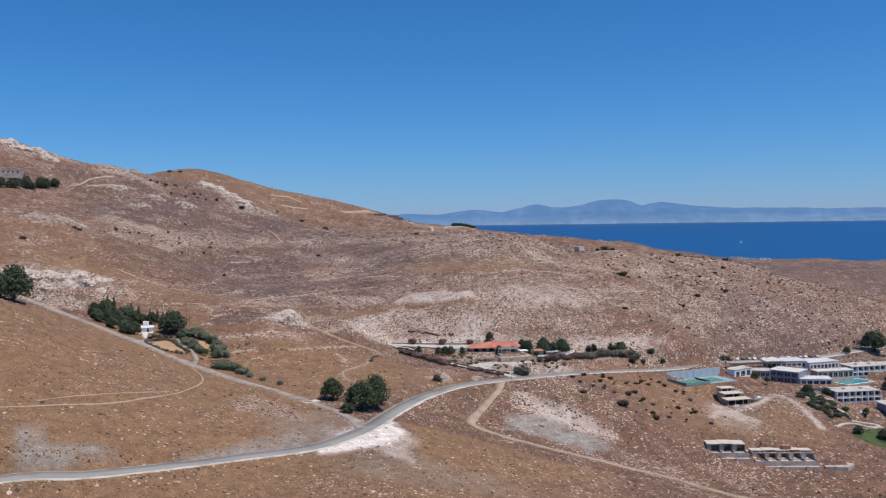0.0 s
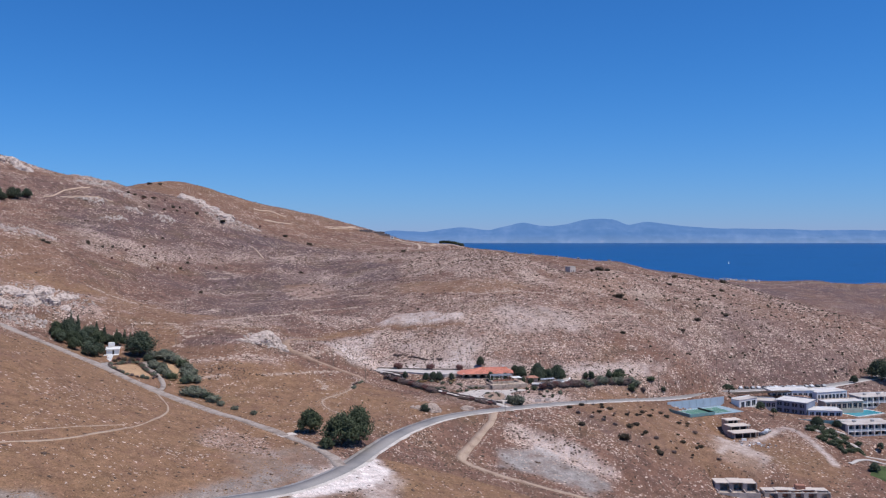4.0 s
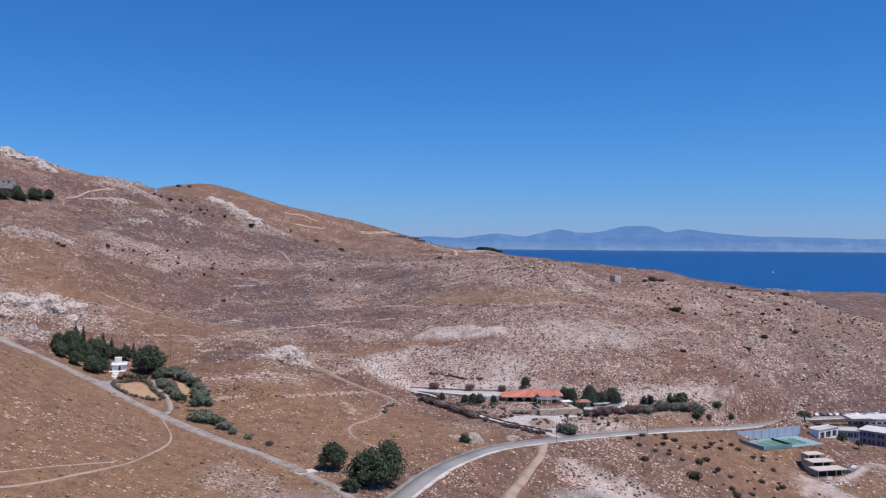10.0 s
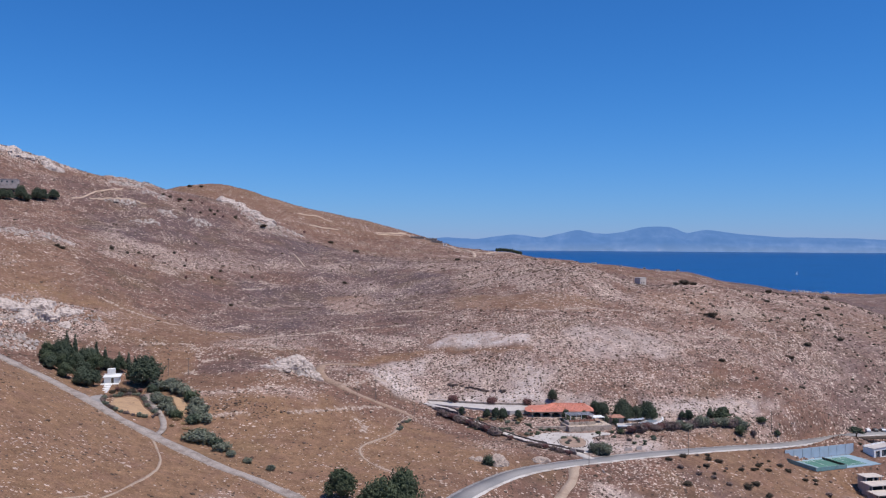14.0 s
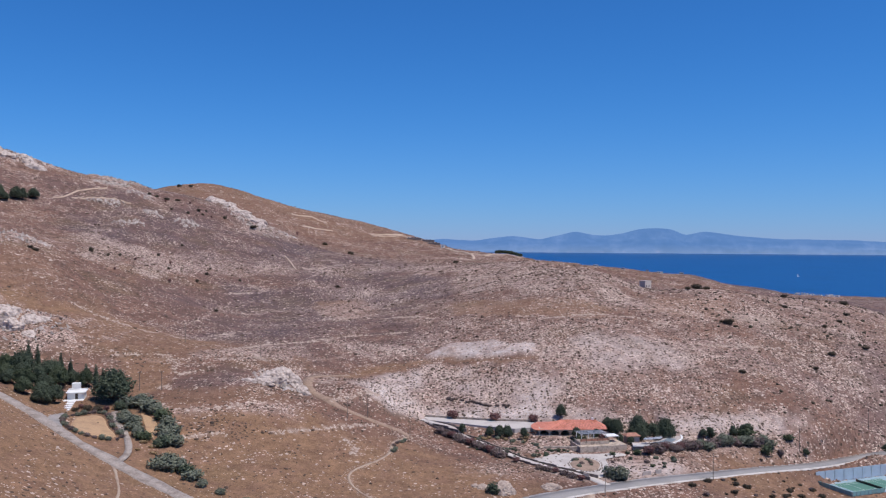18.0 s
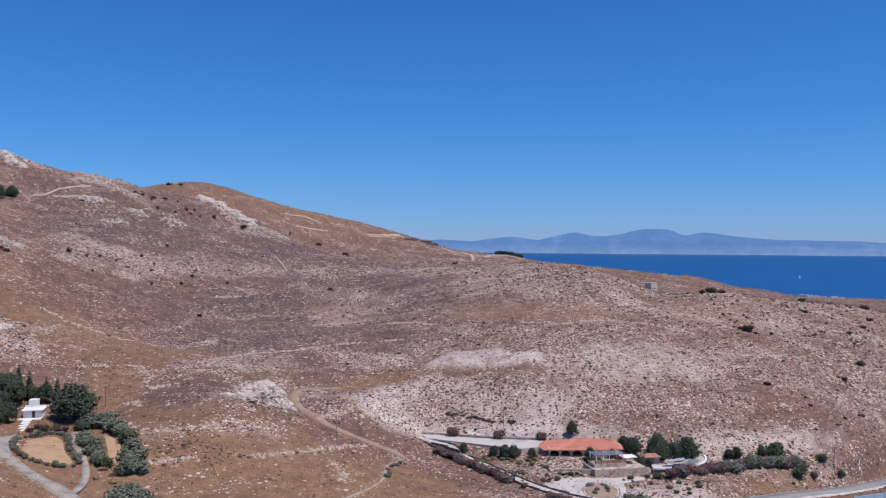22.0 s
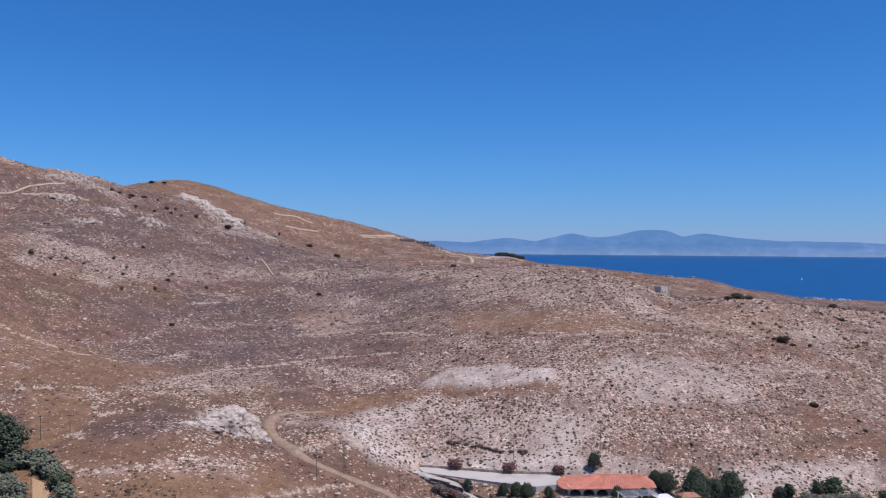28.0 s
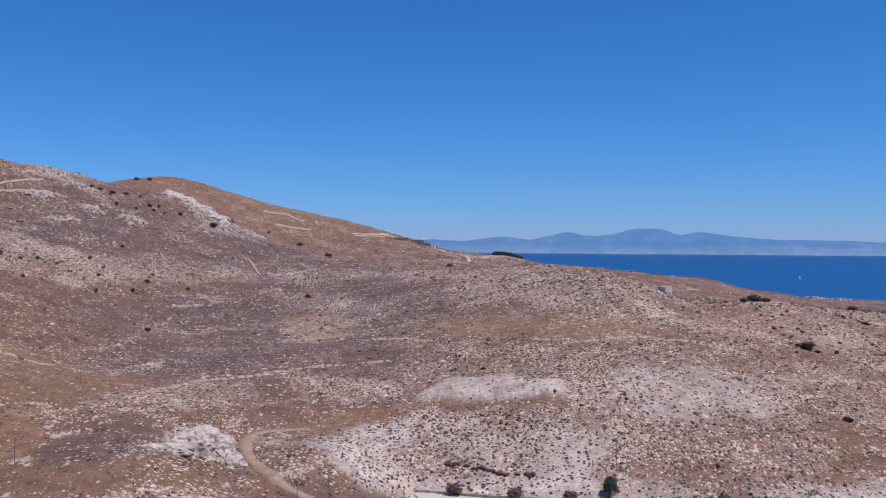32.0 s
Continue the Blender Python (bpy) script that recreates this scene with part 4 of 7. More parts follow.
def far_coast(name, y, peaks, base, color, light, label):
    """A long far-off mountain coast with ridges and spurs, its sea haze painted on as glow."""
    xs = np.linspace(-900, 4400, 420)
    top = np.interp(xs, [q[0] for q in peaks], [q[1] for q in peaks])
    top = np.convolve(np.pad(top, 2, "edge"), [0.1, 0.2, 0.4, 0.2, 0.1], "valid")
    top = top + 3.5 * grain(xs, xs * 0, 130, 71, 5)
    rows, verts, faces = 14, [], []
    for r in range(rows):
        f = r / (rows - 1)
        yy = y - 0.07 * xs + 55 * f + 14 * grain(xs, xs * 0 + r * 33, 120, 77, 4) * (1 - f)
        zz = base - 6 + (np.maximum(top, 2) + 6) * np.clip(f ** 0.75 + 0.10 * grain(xs, xs * 0 + r * 50, 90, 81, 4) * math.sin(math.pi * f), 0, 1)
        verts += [(a, b, c) for a, b, c in zip(xs, yy, zz)]
    m = len(xs)
    for r in range(rows - 1):
        faces += [(r * m + c, r * m + c + 1, (r + 1) * m + c + 1, (r + 1) * m + c) for c in range(m - 1)]
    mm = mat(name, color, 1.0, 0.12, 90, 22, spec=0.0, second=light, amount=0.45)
    b = mm.node_tree.nodes["Principled BSDF"]
    # sea haze as painted glow, thickest along the shore, with pale villages and fields
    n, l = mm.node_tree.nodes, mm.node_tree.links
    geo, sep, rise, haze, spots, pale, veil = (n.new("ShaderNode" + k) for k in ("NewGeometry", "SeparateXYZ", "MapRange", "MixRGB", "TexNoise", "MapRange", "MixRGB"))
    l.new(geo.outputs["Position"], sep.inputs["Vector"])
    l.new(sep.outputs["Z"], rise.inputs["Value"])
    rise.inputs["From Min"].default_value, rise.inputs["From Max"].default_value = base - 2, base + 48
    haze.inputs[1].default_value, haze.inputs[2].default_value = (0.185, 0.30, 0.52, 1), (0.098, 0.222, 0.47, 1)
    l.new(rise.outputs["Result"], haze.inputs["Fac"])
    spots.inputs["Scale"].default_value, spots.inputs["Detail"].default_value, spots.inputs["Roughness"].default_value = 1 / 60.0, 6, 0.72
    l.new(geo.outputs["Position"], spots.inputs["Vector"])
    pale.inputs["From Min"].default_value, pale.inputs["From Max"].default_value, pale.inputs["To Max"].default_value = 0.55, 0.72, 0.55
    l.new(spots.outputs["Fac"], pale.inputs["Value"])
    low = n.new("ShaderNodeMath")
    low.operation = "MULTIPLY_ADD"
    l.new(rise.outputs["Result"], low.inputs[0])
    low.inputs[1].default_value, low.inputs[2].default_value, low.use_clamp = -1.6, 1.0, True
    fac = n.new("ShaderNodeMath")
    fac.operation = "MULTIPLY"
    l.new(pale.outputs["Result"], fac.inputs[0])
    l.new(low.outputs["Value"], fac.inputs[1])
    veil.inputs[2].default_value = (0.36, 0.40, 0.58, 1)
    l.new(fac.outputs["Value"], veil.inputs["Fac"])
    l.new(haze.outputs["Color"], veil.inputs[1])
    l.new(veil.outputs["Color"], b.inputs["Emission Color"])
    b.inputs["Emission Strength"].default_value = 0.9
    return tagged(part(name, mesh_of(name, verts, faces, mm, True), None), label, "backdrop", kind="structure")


MAIN_PEAKS = [(-106, 38.6), (106, 70.3), (287, 62.3), (497, 87.8), (647, 70.7), (752, 95.4), (841, 117.0), (931, 96.5), (1012, 91.0), (1095, 103.6), (1184, 128.1), (1288, 137.7), (1362, 129.2), (1436, 96.7), (1539, 118.2), (1643, 106.9), (1775, 89.8), (1981, 76.2), (2215, 77.7), (2471, 67.5)]
far_coast("far_mountains", FAR_Y, MAIN_PEAKS, FAR_Z, (0.03, 0.043, 0.085), (0.075, 0.088, 0.13), "mountain coast across the strait, blue haze painted into its colour")
# ---- plants ----
def leaf_mesh(name, centres, sizes, count, leaf, material, seed, flat=0.75):
    """A crown: many small folded leaf sprays set round the given clumps, denser at their skins."""
    rng = np.random.default_rng(seed)
    centres, sizes = np.array(centres, float), np.array(sizes, float)
    w = sizes ** 2 / (sizes ** 2).sum()
    k = rng.choice(len(centres), count, p=w)
    d = rng.normal(size=(count, 3))
    d /= np.linalg.norm(d, axis=1)[:, None]
    r = sizes[k] * (0.45 + 0.75 * rng.beta(2.2, 1.6, count))
    p = centres[k] + d * r[:, None] * [1, 1, flat] + rng.normal(size=(count, 3)) * 0.16 * sizes[k][:, None]
    u = np.cross(d + rng.normal(scale=0.5, size=d.shape), [0.31, 0.2, 0.93])
    u /= np.linalg.norm(u, axis=1)[:, None] + 1e-9
    v = np.cross(d, u) + rng.normal(scale=0.35, size=d.shape)
    v /= np.linalg.norm(v, axis=1)[:, None] + 1e-9
    s = leaf * rng.uniform(0.6, 1.4, count)[:, None]
    a, b, c = p - u * s, p + v * s * 0.8, p + u * s
    e, f = p - v * s * 0.8, p + d * s * 0.5
    verts = np.stack([a, b, c, e, f], 1).reshape(-1, 3)
    i = np.arange(count)[:, None] * 5
    tris = np.concatenate([i + [0, 1, 4], i + [1, 2, 4], i + [2, 3, 4], i + [3, 0, 4]], 1).reshape(-1, 3)
    me = bpy.data.meshes.new(name)
    me.from_pydata(verts.tolist(), [], tris.tolist())
    me.materials.append(material)
    return me


def tree_parts(h, r, seed, material, trunk_h=0.3, clumps=16, leaves=1500, leaf=0.42, trunk_r=0.28):
    """Meshes of a tree: a tapered trunk with limbs, and a crown of leaf clumps."""
    rng = random.Random(seed)
    bm = bmesh.new()
    fork = Vector((rng.uniform(-0.3, 0.3), rng.uniform(-0.3, 0.3), h * trunk_h))
    tube(bm, (0, 0, -0.4), fork, trunk_r * 1.3, trunk_r * 0.8, 8)
    centres, sizes = [], []
    for i in range(clumps):
        a = i * 2.4 + rng.uniform(-0.4, 0.4)
        q = math.sqrt((i + 0.5) / clumps)
        rad = r * 0.68 * q
        zc = h * (trunk_h + 0.10) + (h * (0.80 - trunk_h)) * (1 - q ** 3 * 0.8) * rng.uniform(0.70, 1.0)
        c = Vector((rad * math.cos(a) * rng.uniform(0.85, 1.15), rad * math.sin(a) * rng.uniform(0.85, 1.15), zc))
        centres.append(c)
        sizes.append(r * rng.uniform(0.26, 0.42))
        if i % 2 == 0:
            mid = fork.lerp(c, 0.5) + Vector((0, 0, -0.2))
            tube(bm, fork, mid, trunk_r * 0.5, trunk_r * 0.3, 6)
            tube(bm, mid, c, trunk_r * 0.3, 0.05, 5)
    trunk = bpy.data.meshes.new("trunk")
    bm.to_mesh(trunk)
    bm.free()
    trunk.materials.append(M["bark"])
    return trunk, leaf_mesh("crown", centres, sizes, leaves, leaf, material, seed)


def plant(name, meshes, x, y, turn, scale, label, category, group="", sink=0.0):
    ob = thing(name, Matrix.Translation((x, y, float(ground(np.array([x]), np.array([y]))[0]) - sink)) @ Matrix.Rotation(radians(turn), 4, "Z"), label, category, group)
    if not isinstance(scale, tuple):
        scale = (scale, scale, scale)
    ob.scale = scale
    for n, me in zip(("trunk", "crown"), meshes):
        part(n, me, None, ob)
    return ob


def bush_parts(r, h, seed, material, leaves=420, leaf=0.22):
    rng = random.Random(seed)
    bm = bmesh.new()
    centres, sizes = [], []
    for i in range(7):
        a, q = i * 2.4, math.sqrt((i + 0.3) / 7)
        c = Vector((r * 0.55 * q * math.cos(a), r * 0.55 * q * math.sin(a), h * rng.uniform(0.35, 0.62)))
        tube(bm, (0, 0, -0.2), c, 0.06, 0.03, 5)
        centres.append(c)
        sizes.append(min(r, h) * rng.uniform(0.42, 0.58))
    trunk = bpy.data.meshes.new("stem")
    bm.to_mesh(trunk)
    bm.free()
    trunk.materials.append(M["bark"])
    return trunk, leaf_mesh("foliage", centres, sizes, leaves, leaf, material, seed, 0.9)


def cypress_parts(h, r, seed):
    bm = tube(bmesh.new(), (0, 0, -0.3), (0, 0, h * 0.5), 0.16, 0.06, 6)
    trunk = bpy.data.meshes.new("trunk")
    bm.to_mesh(trunk)
    bm.free()
    trunk.materials.append(M["bark"])
    c = [(0, 0, h * (0.1 + 0.085 * i)) for i in range(10)]
    s = [r * (0.75 + 0.5 * math.sin(math.pi * min(1, 0.25 + i / 12))) * (1 - 0.07 * i) for i in range(10)]
    return trunk, leaf_mesh("crown", c, s, 700, 0.28, M["leaf_dark"], seed, 1.3)


OAK = [tree_parts(8.0, 5.0, 11, M["leaf_green"], 0.08, 26, 3600, 0.36), tree_parts(9.0, 6.2, 12, M["leaf_green"], 0.06, 34, 4600, 0.36)]
DARK = [tree_parts(8.0, 5.0, 13, M["leaf_dark"], 0.07, 24, 3400, 0.36), tree_parts(9.5, 6.8, 14, M["leaf_dark"], 0.05, 34, 4600, 0.38)]
PINE = [tree_parts(9.0, 3.4, 15, M["leaf_dark"], 0.3, 14, 1300, 0.36)]
WINE = [bush_parts(1.5, 2.7, 16, M["leaf_wine"], 520, 0.2)]
OLIVE = [bush_parts(2.2, 2.6, 17, M["leaf_olive"], 600, 0.26), bush_parts(2.8, 2.2, 18, M["leaf_olive"], 650, 0.28)]
PURPLE = [bush_parts(2.0, 2.0, 19, M["leaf_purple"], 520, 0.24), bush_parts(2.4, 1.7, 20, M["leaf_purple"], 520, 0.24)]
M["leaf_brown"] = island_mat("leaf_brown", [(0.05, 0.042, 0.031), (0.09, 0.074, 0.052), (0.068, 0.058, 0.04), (0.115, 0.09, 0.066)])
BROWN = [bush_parts(2.0, 2.0, 27, M["leaf_brown"], 520, 0.25), bush_parts(2.4, 1.8, 28, M["leaf_brown"], 560, 0.26)]
GREEN = [bush_parts(2.0, 2.1, 21, M["leaf_dark"], 560, 0.25), bush_parts(2.6, 2.4, 22, M["leaf_green"], 620, 0.27)]
M["leaf_straw"] = island_mat("leaf_straw", [(0.30, 0.20, 0.11), (0.42, 0.29, 0.16), (0.24, 0.17, 0.09), (0.36, 0.26, 0.15)])
STRAW = [bush_parts(2.2, 2.0, 25, M["leaf_straw"], 520, 0.24), bush_parts(2.6, 1.8, 26, M["leaf_straw"], 520, 0.24)]
CYPRESS = [cypress_parts(8.0, 0.85, 23)]

# the two trees beside the road
plant("broadleaf_tree", OAK[0], -23, 343, 20, (0.95, 0.95, 1.05), "dark green round tree beside the gravel track", "tree", "roadside trees")
plant("broadleaf_tree", OAK[1], -11, 327, 140, (1.05, 1.05, 1.2), "broad dark green tree on the road bank", "tree", "roadside trees")
plant("broadleaf_tree", OAK[1], -5.5, 333, 250, (0.85, 0.85, 1.42), "tall dark green tree on the road bank", "tree", "roadside trees")
plant("broadleaf_tree", OAK[0], -16, 320, 80, (0.55, 0.55, 0.45), "low dark green tree beside the road", "tree", "roadside trees")
# big lone trees
plant("broadleaf_tree", DARK[1], -172, 408, 30, (1.3, 1.3, 1.65), "large dark tree at the foot of the pale rocks", "tree")
plant("broadleaf_tree", DARK[1], 308, 528, 70, (1.3, 1.3, 1.25), "large dark tree above the hotel road", "tree")
plant("broadleaf_tree", DARK[0], 284, 517, 10, (0.5, 0.5, 0.55), "small dark tree on the bank above the hotel", "tree")
plant("broadleaf_tree", PINE[0], 194.5, 487, 10, (1.0, 1.0, 0.55), "dark spreading tree behind the car park", "tree")
plant("juniper", OLIVE[0], 66, 417.5, 0, (1.6, 1.6, 1.75), "rounded grey-green juniper beside the road junction", "shrub")
plant("juniper", OLIVE[1], 63, 420, 60, (0.9, 0.9, 1.6), "grey-green juniper beside the road junction", "shrub")
plant("shrub", GREEN[0], 21.5, 391.5, 0, (1.1, 1.1, 1.4), "dark green shrub against the boulder", "shrub")

# the grove at the white house
rng = random.Random(5)
GROVE = [(-149, 447, 0), (-144, 449, 1), (-141, 443, 0), (-146, 441, 0), (-137, 446, 0), (-133, 441, 0), (-138, 437, 0), (-143, 436, 0), (-131, 435, 0), (-135, 430, 0), (-127, 426, 0), (-125, 431, 0), (-130, 447, 1), (-136, 453, 1), (-127, 452, 0), (-122, 451, 0)]
for i, (x, y, k) in enumerate(GROVE):
    plant("broadleaf_tree", (DARK if i % 3 else OAK)[k], x, y, i * 77, (rng.uniform(0.5, 0.78), rng.uniform(0.5, 0.78), rng.uniform(0.55, 0.9)), "dense dark green tree in the grove beside the white house", "tree", "grove trees")
plant("broadleaf_tree", DARK[1], -108.5, 440, 10, (1.12, 1.12, 1.12), "large round dark tree beside the white house", "tree", "grove trees")
for i, (x, y, s) in enumerate([(-146, 458, 1.35), (-143, 459, 1.2), (-134, 458, 1.1), (-130, 457, 1.0), (-124, 456, 0.9), (-120, 455, 1.0), (-117, 454, 0.9)]):
    plant("cypress", CYPRESS[0], x, y, i * 50, (1.0, 1.0, s), "slim dark cypress rising from the grove", "tree", "cypresses")
for i, (x, y, s) in enumerate([(-103, 432, 1.0), (-100, 435, 1.2), (-96.5, 435.5, 1.25), (-93, 431.5, 1.2), (-89.5, 427.5, 1.0), (-86, 422.5, 1.0), (-82.5, 416.5, 1.1), (-80, 410.5, 1.2), (-79, 405, 1.2), (-76.5, 403.5, 1.0), (-79.5, 401, 1.1), (-97, 419, 0.95), (-93.5, 417, 0.95), (-91.5, 411.5, 0.9),
                             (-88.5, 406.5, 0.9), (-86, 404, 0.8), (-99, 423.5, 0.8), (-75, 383, 1.1), (-73, 386, 1.1), (-70, 383.5, 1.15), (-66.5, 381.5, 1.0), (-64, 377, 0.9), (-60, 372, 0.6), (-54, 368, 0.5), (-46, 363, 0.5)]):
    plant("shrub", OLIVE[i % 2] if i % 5 else GREEN[i % 2], x, y, i * 63, (s * 1.4, s * 1.4, s * 1.3), "grey-green bushy shrub beside the gravel track", "shrub", "garden shrubs")
for i, (x, y, s) in enumerate([(-127, 431, 0.8), (-125.5, 428.5, 0.6), (-115.5, 430, 0.7), (-113, 429, 0.8), (-110, 429.5, 0.9), (-107, 430, 0.8), (-116, 426, 0.6), (-130, 427, 0.7)]):
    plant("shrub", (BROWN + WINE)[i % 3], x, y, i * 71, (s, s, s * 1.1), "dark reddish bush in front of the white house", "shrub", "house shrubs")
LAWN_EDGE = spline([(-114, 419, 0), (-110, 426.5, 0), (-104.5, 424.5, 0), (-98.5, 412, 0), (-92.5, 403, 0), (-95, 398.5, 0), (-103, 397.5, 0), (-110, 403, 0), (-114, 411, 0), (-114.5, 416, 0)], 1.9)
for i, (x, y, _) in enumerate(LAWN_EDGE):
    s = 0.38 + 0.3 * ((i * 7) % 5) / 5
    plant("hedge_bush", (PURPLE + OLIVE)[(i * 3) % 4], x, y, i * 41, (s, s, s), "low dusty hedge bush round the dry garden", "hedge", "garden hedge")

# round the restaurant
for x, y, s in [(13, 484.8, 1.75), (29.5, 480.5, 1.7), (45, 478, 1.45)]:
    plant("oleander", WINE[0], x, y, x * 9, s, "round wine-red bush at the edge of the car park", "shrub", "car park bushes")
for i, (x, y, s, k) in enumerate([(16, 469, 0.5, 0), (26.5, 466, 0.40, 0), (30, 464, 0.62, 0), (33, 463, 0.50, 0), (39, 459.5, 0.50, 1), (56, 478, 0.52, 0), (66, 457.8, 0.5, 1), (58.5, 457.5, 0.42, 1), (75.5, 459, 0.45, 1)]):
    plant("small_tree", DARK[i % 2], x, y, i * 80, (s * 0.62, s * 0.62, s * 0.95), "small dark tree on the restaurant's garden terrace", "tree", "restaurant trees")
for i, (x, y, s) in enumerate([(73, 470, 0.8), (76, 468, 0.75), (79, 457, 0.45), (84, 464, 0.8), (90, 466, 0.95), (94.5, 466, 1.0), (97, 467.5, 0.8), (84.5, 467, 1.1), (80, 465, 0.5)]):
    plant("broadleaf_tree", DARK[i % 2], x, y, i * 70, (s * 0.62, s * 0.62, s * 0.8), "dense dark tree beside the pool terrace", "tree", "restaurant trees")
plant("climbing_rose", WINE[0], 68.5, 457.0, 40, (1.3, 1.3, 1.5), "wine-red climbing bush beside the pergola", "shrub")
plant("shrub", GREEN[1], 59.5, 455.5, 10, (1.3, 1.0, 1.2), "dark green bush against the arcade", "shrub", "terrace shrubs")
HEDGE_LINE = [(7.5, 467), (10, 465), (12, 463), (14, 460.5), (16, 457.5), (18.5, 454), (20.5, 450.5), (23, 447.5), (25, 444.5), (27, 441), (28.5, 438.5), (33, 432), (40, 424), (42.5, 422.5), (45, 420.5), (47.5, 418.5), (50, 416.5), (52.5, 414.5)]
for i, (x, y) in enumerate(HEDGE_LINE):
    s = 1.35 if i < 11 else 0.95
    plant("hedge_bush", (PURPLE + WINE)[i % 3], x, y, i * 53, (s, s, s * 0.9), "dusty purple oleander hedge along the driveway", "hedge", "driveway hedge")
for i in range(24):
    x = 82.5 + i * 2.35
    plant("hedge_bush", (WINE + PURPLE)[i % 3] if i < 9 else (PURPLE + OLIVE)[i % 4], x, float(np.interp(x, [82, 86, 91, 99, 109, 116, 124, 136], [444, 446.5, 450.5, 453.5, 458.5, 463, 465.5, 470])) + 0.6 * math.sin(i * 2.1), i * 47, (1.4, 1.4, 1.35 + 0.3 * math.sin(i)), "dusty red and purple hedge below the pool terrace", "hedge", "terrace hedge")
for i, (x, y, s) in enumerate([(109, 464, 0.5), (112, 465.5, 0.55), (122, 468, 0.55), (127.5, 471.5, 0.6), (129.5, 472.5, 0.6)]):
    plant("small_tree", PINE[0], x, y, i * 70, (s * 0.85, s * 0.85, s), "small dark tree above the road hedge", "tree", "hedge trees")
for i, (x, y, s) in enumerate([(66, 449.8, 0.45), (69, 443, 0.5), (75, 445, 0.5), (78.5, 444.5, 0.75), (52, 446, 0.4), (50, 445.6, 0.42), (47.5, 445.4, 0.4)]):
    plant("shrub", GREEN[i % 2], x, y, i * 30, s, "small dark shrub at the terrace wall", "shrub", "terrace shrubs")
for i, (x, y, w, h) in enumerate([(123, 471, 0.7, 1.9), (128, 471.5, 1.9, 1.6), (109, 466, 0.8, 1.5), (113, 467, 0.8, 1.6), (133, 463, 1.0, 1.3), (140, 466, 0.8, 1.2), (153, 473, 0.8, 1.0), (147, 475, 1.1, 0.9)]):
    plant("shrub", (GREEN + PURPLE)[i % 3], x, y, i * 61, (w, w, h), "dark bushy shrub above the asphalt road", "shrub", "road bank shrubs")
for i, (x, y, s) in enumerate([(-85, 395, 0.5), (-80, 394, 0.6), (-76, 395, 0.7), (-73, 391, 0.5), (-82, 399, 0.6), (-78, 388, 0.5), (-88, 408, 0.7), (-85.5, 402, 0.7)]):
    plant("grass_clump", STRAW[i % 2], x, y, i * 71, (s, s, s * 0.6), "tuft of tall straw-coloured dry grass beside the path", "grass", "straw tufts")
for i in range(16):
    q = random.Random(2600 + i)
    x = 20 + 22 * q.random()
    plant("grass_clump", (STRAW + OLIVE)[i % 3], x, 466.5 - 0.33 * (x - 20) - 5 * q.random(), i * 57, (0.5, 0.5, 0.42), "yellow-green dry bush on the bank below the car park", "shrub", "bank bushes")
# shrubs stand in for the dark overhang shadow along the cut bank
for i in range(22):
    q = random.Random(2700 + i)
    x = 6 + 32 * q.random()
    plant("shrub", PURPLE[i % 2], x, 497 - 0.27 * (x - 12) + q.uniform(-0.8, 0.8), i * 83, (0.55, 0.4, 0.4), "low scrub added for the overhang shadow of a cut bank in the scree", "shrub", "cut bank scrub")
# lone dark bushes on the slopes
for i, (x, y, s) in enumerate([(162, 586, 1.5), (165, 583, 0.7), (159, 588, 0.6), (107, 388, 1.5), (113, 400, 0.9), (117, 404, 0.8), (165, 648, 1.6), (171, 649, 1.2), (159, 646, 1.0), (-218, 626, 1.1), (-222, 628, 0.9), (-70, 980, 1.6), (-104, 1058, 1.6), (-150, 906, 1.6),
                             (-283, 984, 1.9), (-236, 905, 1.1), (-228, 910, 1.2), (-220, 915, 1.2), (-276, 1120, 1.6), (-262, 1118, 1.4), (240, 700, 1.2), (248, 640, 1.0), (225, 610, 0.9), (262, 660, 1.1), (280, 700, 1.4), (215, 640, 0.9), (205, 560, 1.0), (230, 575, 1.0), (190, 545, 0.8),
                             (145, 520, 0.9), (96, 420, 0.7), (130, 425, 0.7), (140, 438, 0.6), (150, 430, 0.6), (120, 380, 0.8), (135, 395, 0.7), (90, 395, 0.8), (-230, 560, 1.2), (-120, 640, 0.8), (-60, 750, 0.9), (30, 900, 1.2), (350, 900, 1.8), (380, 930, 1.6), (330, 850, 1.4),
                             (-209, 916, 1.0), (-198, 903, 1.2), (-193, 897, 1.0), (-185, 897, 1.1), (-193, 909, 0.9), (-203, 887, 1.0), (-213, 1072, 1.5), (-176, 908, 1.3), (-242, 905, 1.3), (-226, 899, 1.1), (-217, 886, 1.0), (-156, 999, 1.2), (-133, 1056, 1.5),
                             (-216, 702, 1.2), (-206, 705, 0.9), (-188, 667, 0.9), (-202, 716, 0.8), (-171, 721, 0.8), (-176, 742, 0.9), (-149, 710, 0.9), (-149, 735, 1.0), (-162, 692, 1.0), (-127, 739, 0.8), (-151, 753, 0.7), (-192, 717, 0.9), (-188, 754, 0.9), (-183, 796, 0.8)]):
    far = i > 43
    plant("shrub", (BROWN + WINE)[i % 3] if far else BROWN[i % 2], x, y, i * 37, (s * 0.7, s * 0.7, s) if far else (s, s, s * 0.85), "reddish-brown thorn shrub among the upper rocks" if far else "lone dark shrub on the stony slope", "shrub", "hillside shrubs")
for i in range(12):
    x = 83 + i * 2.6
    plant("small_tree", DARK[0], x, 1096 + (i % 3) * 2 + i * 0.6, i * 31, (0.42, 0.42, 0.55), "dark tree in the row on the skyline", "tree", "skyline trees")
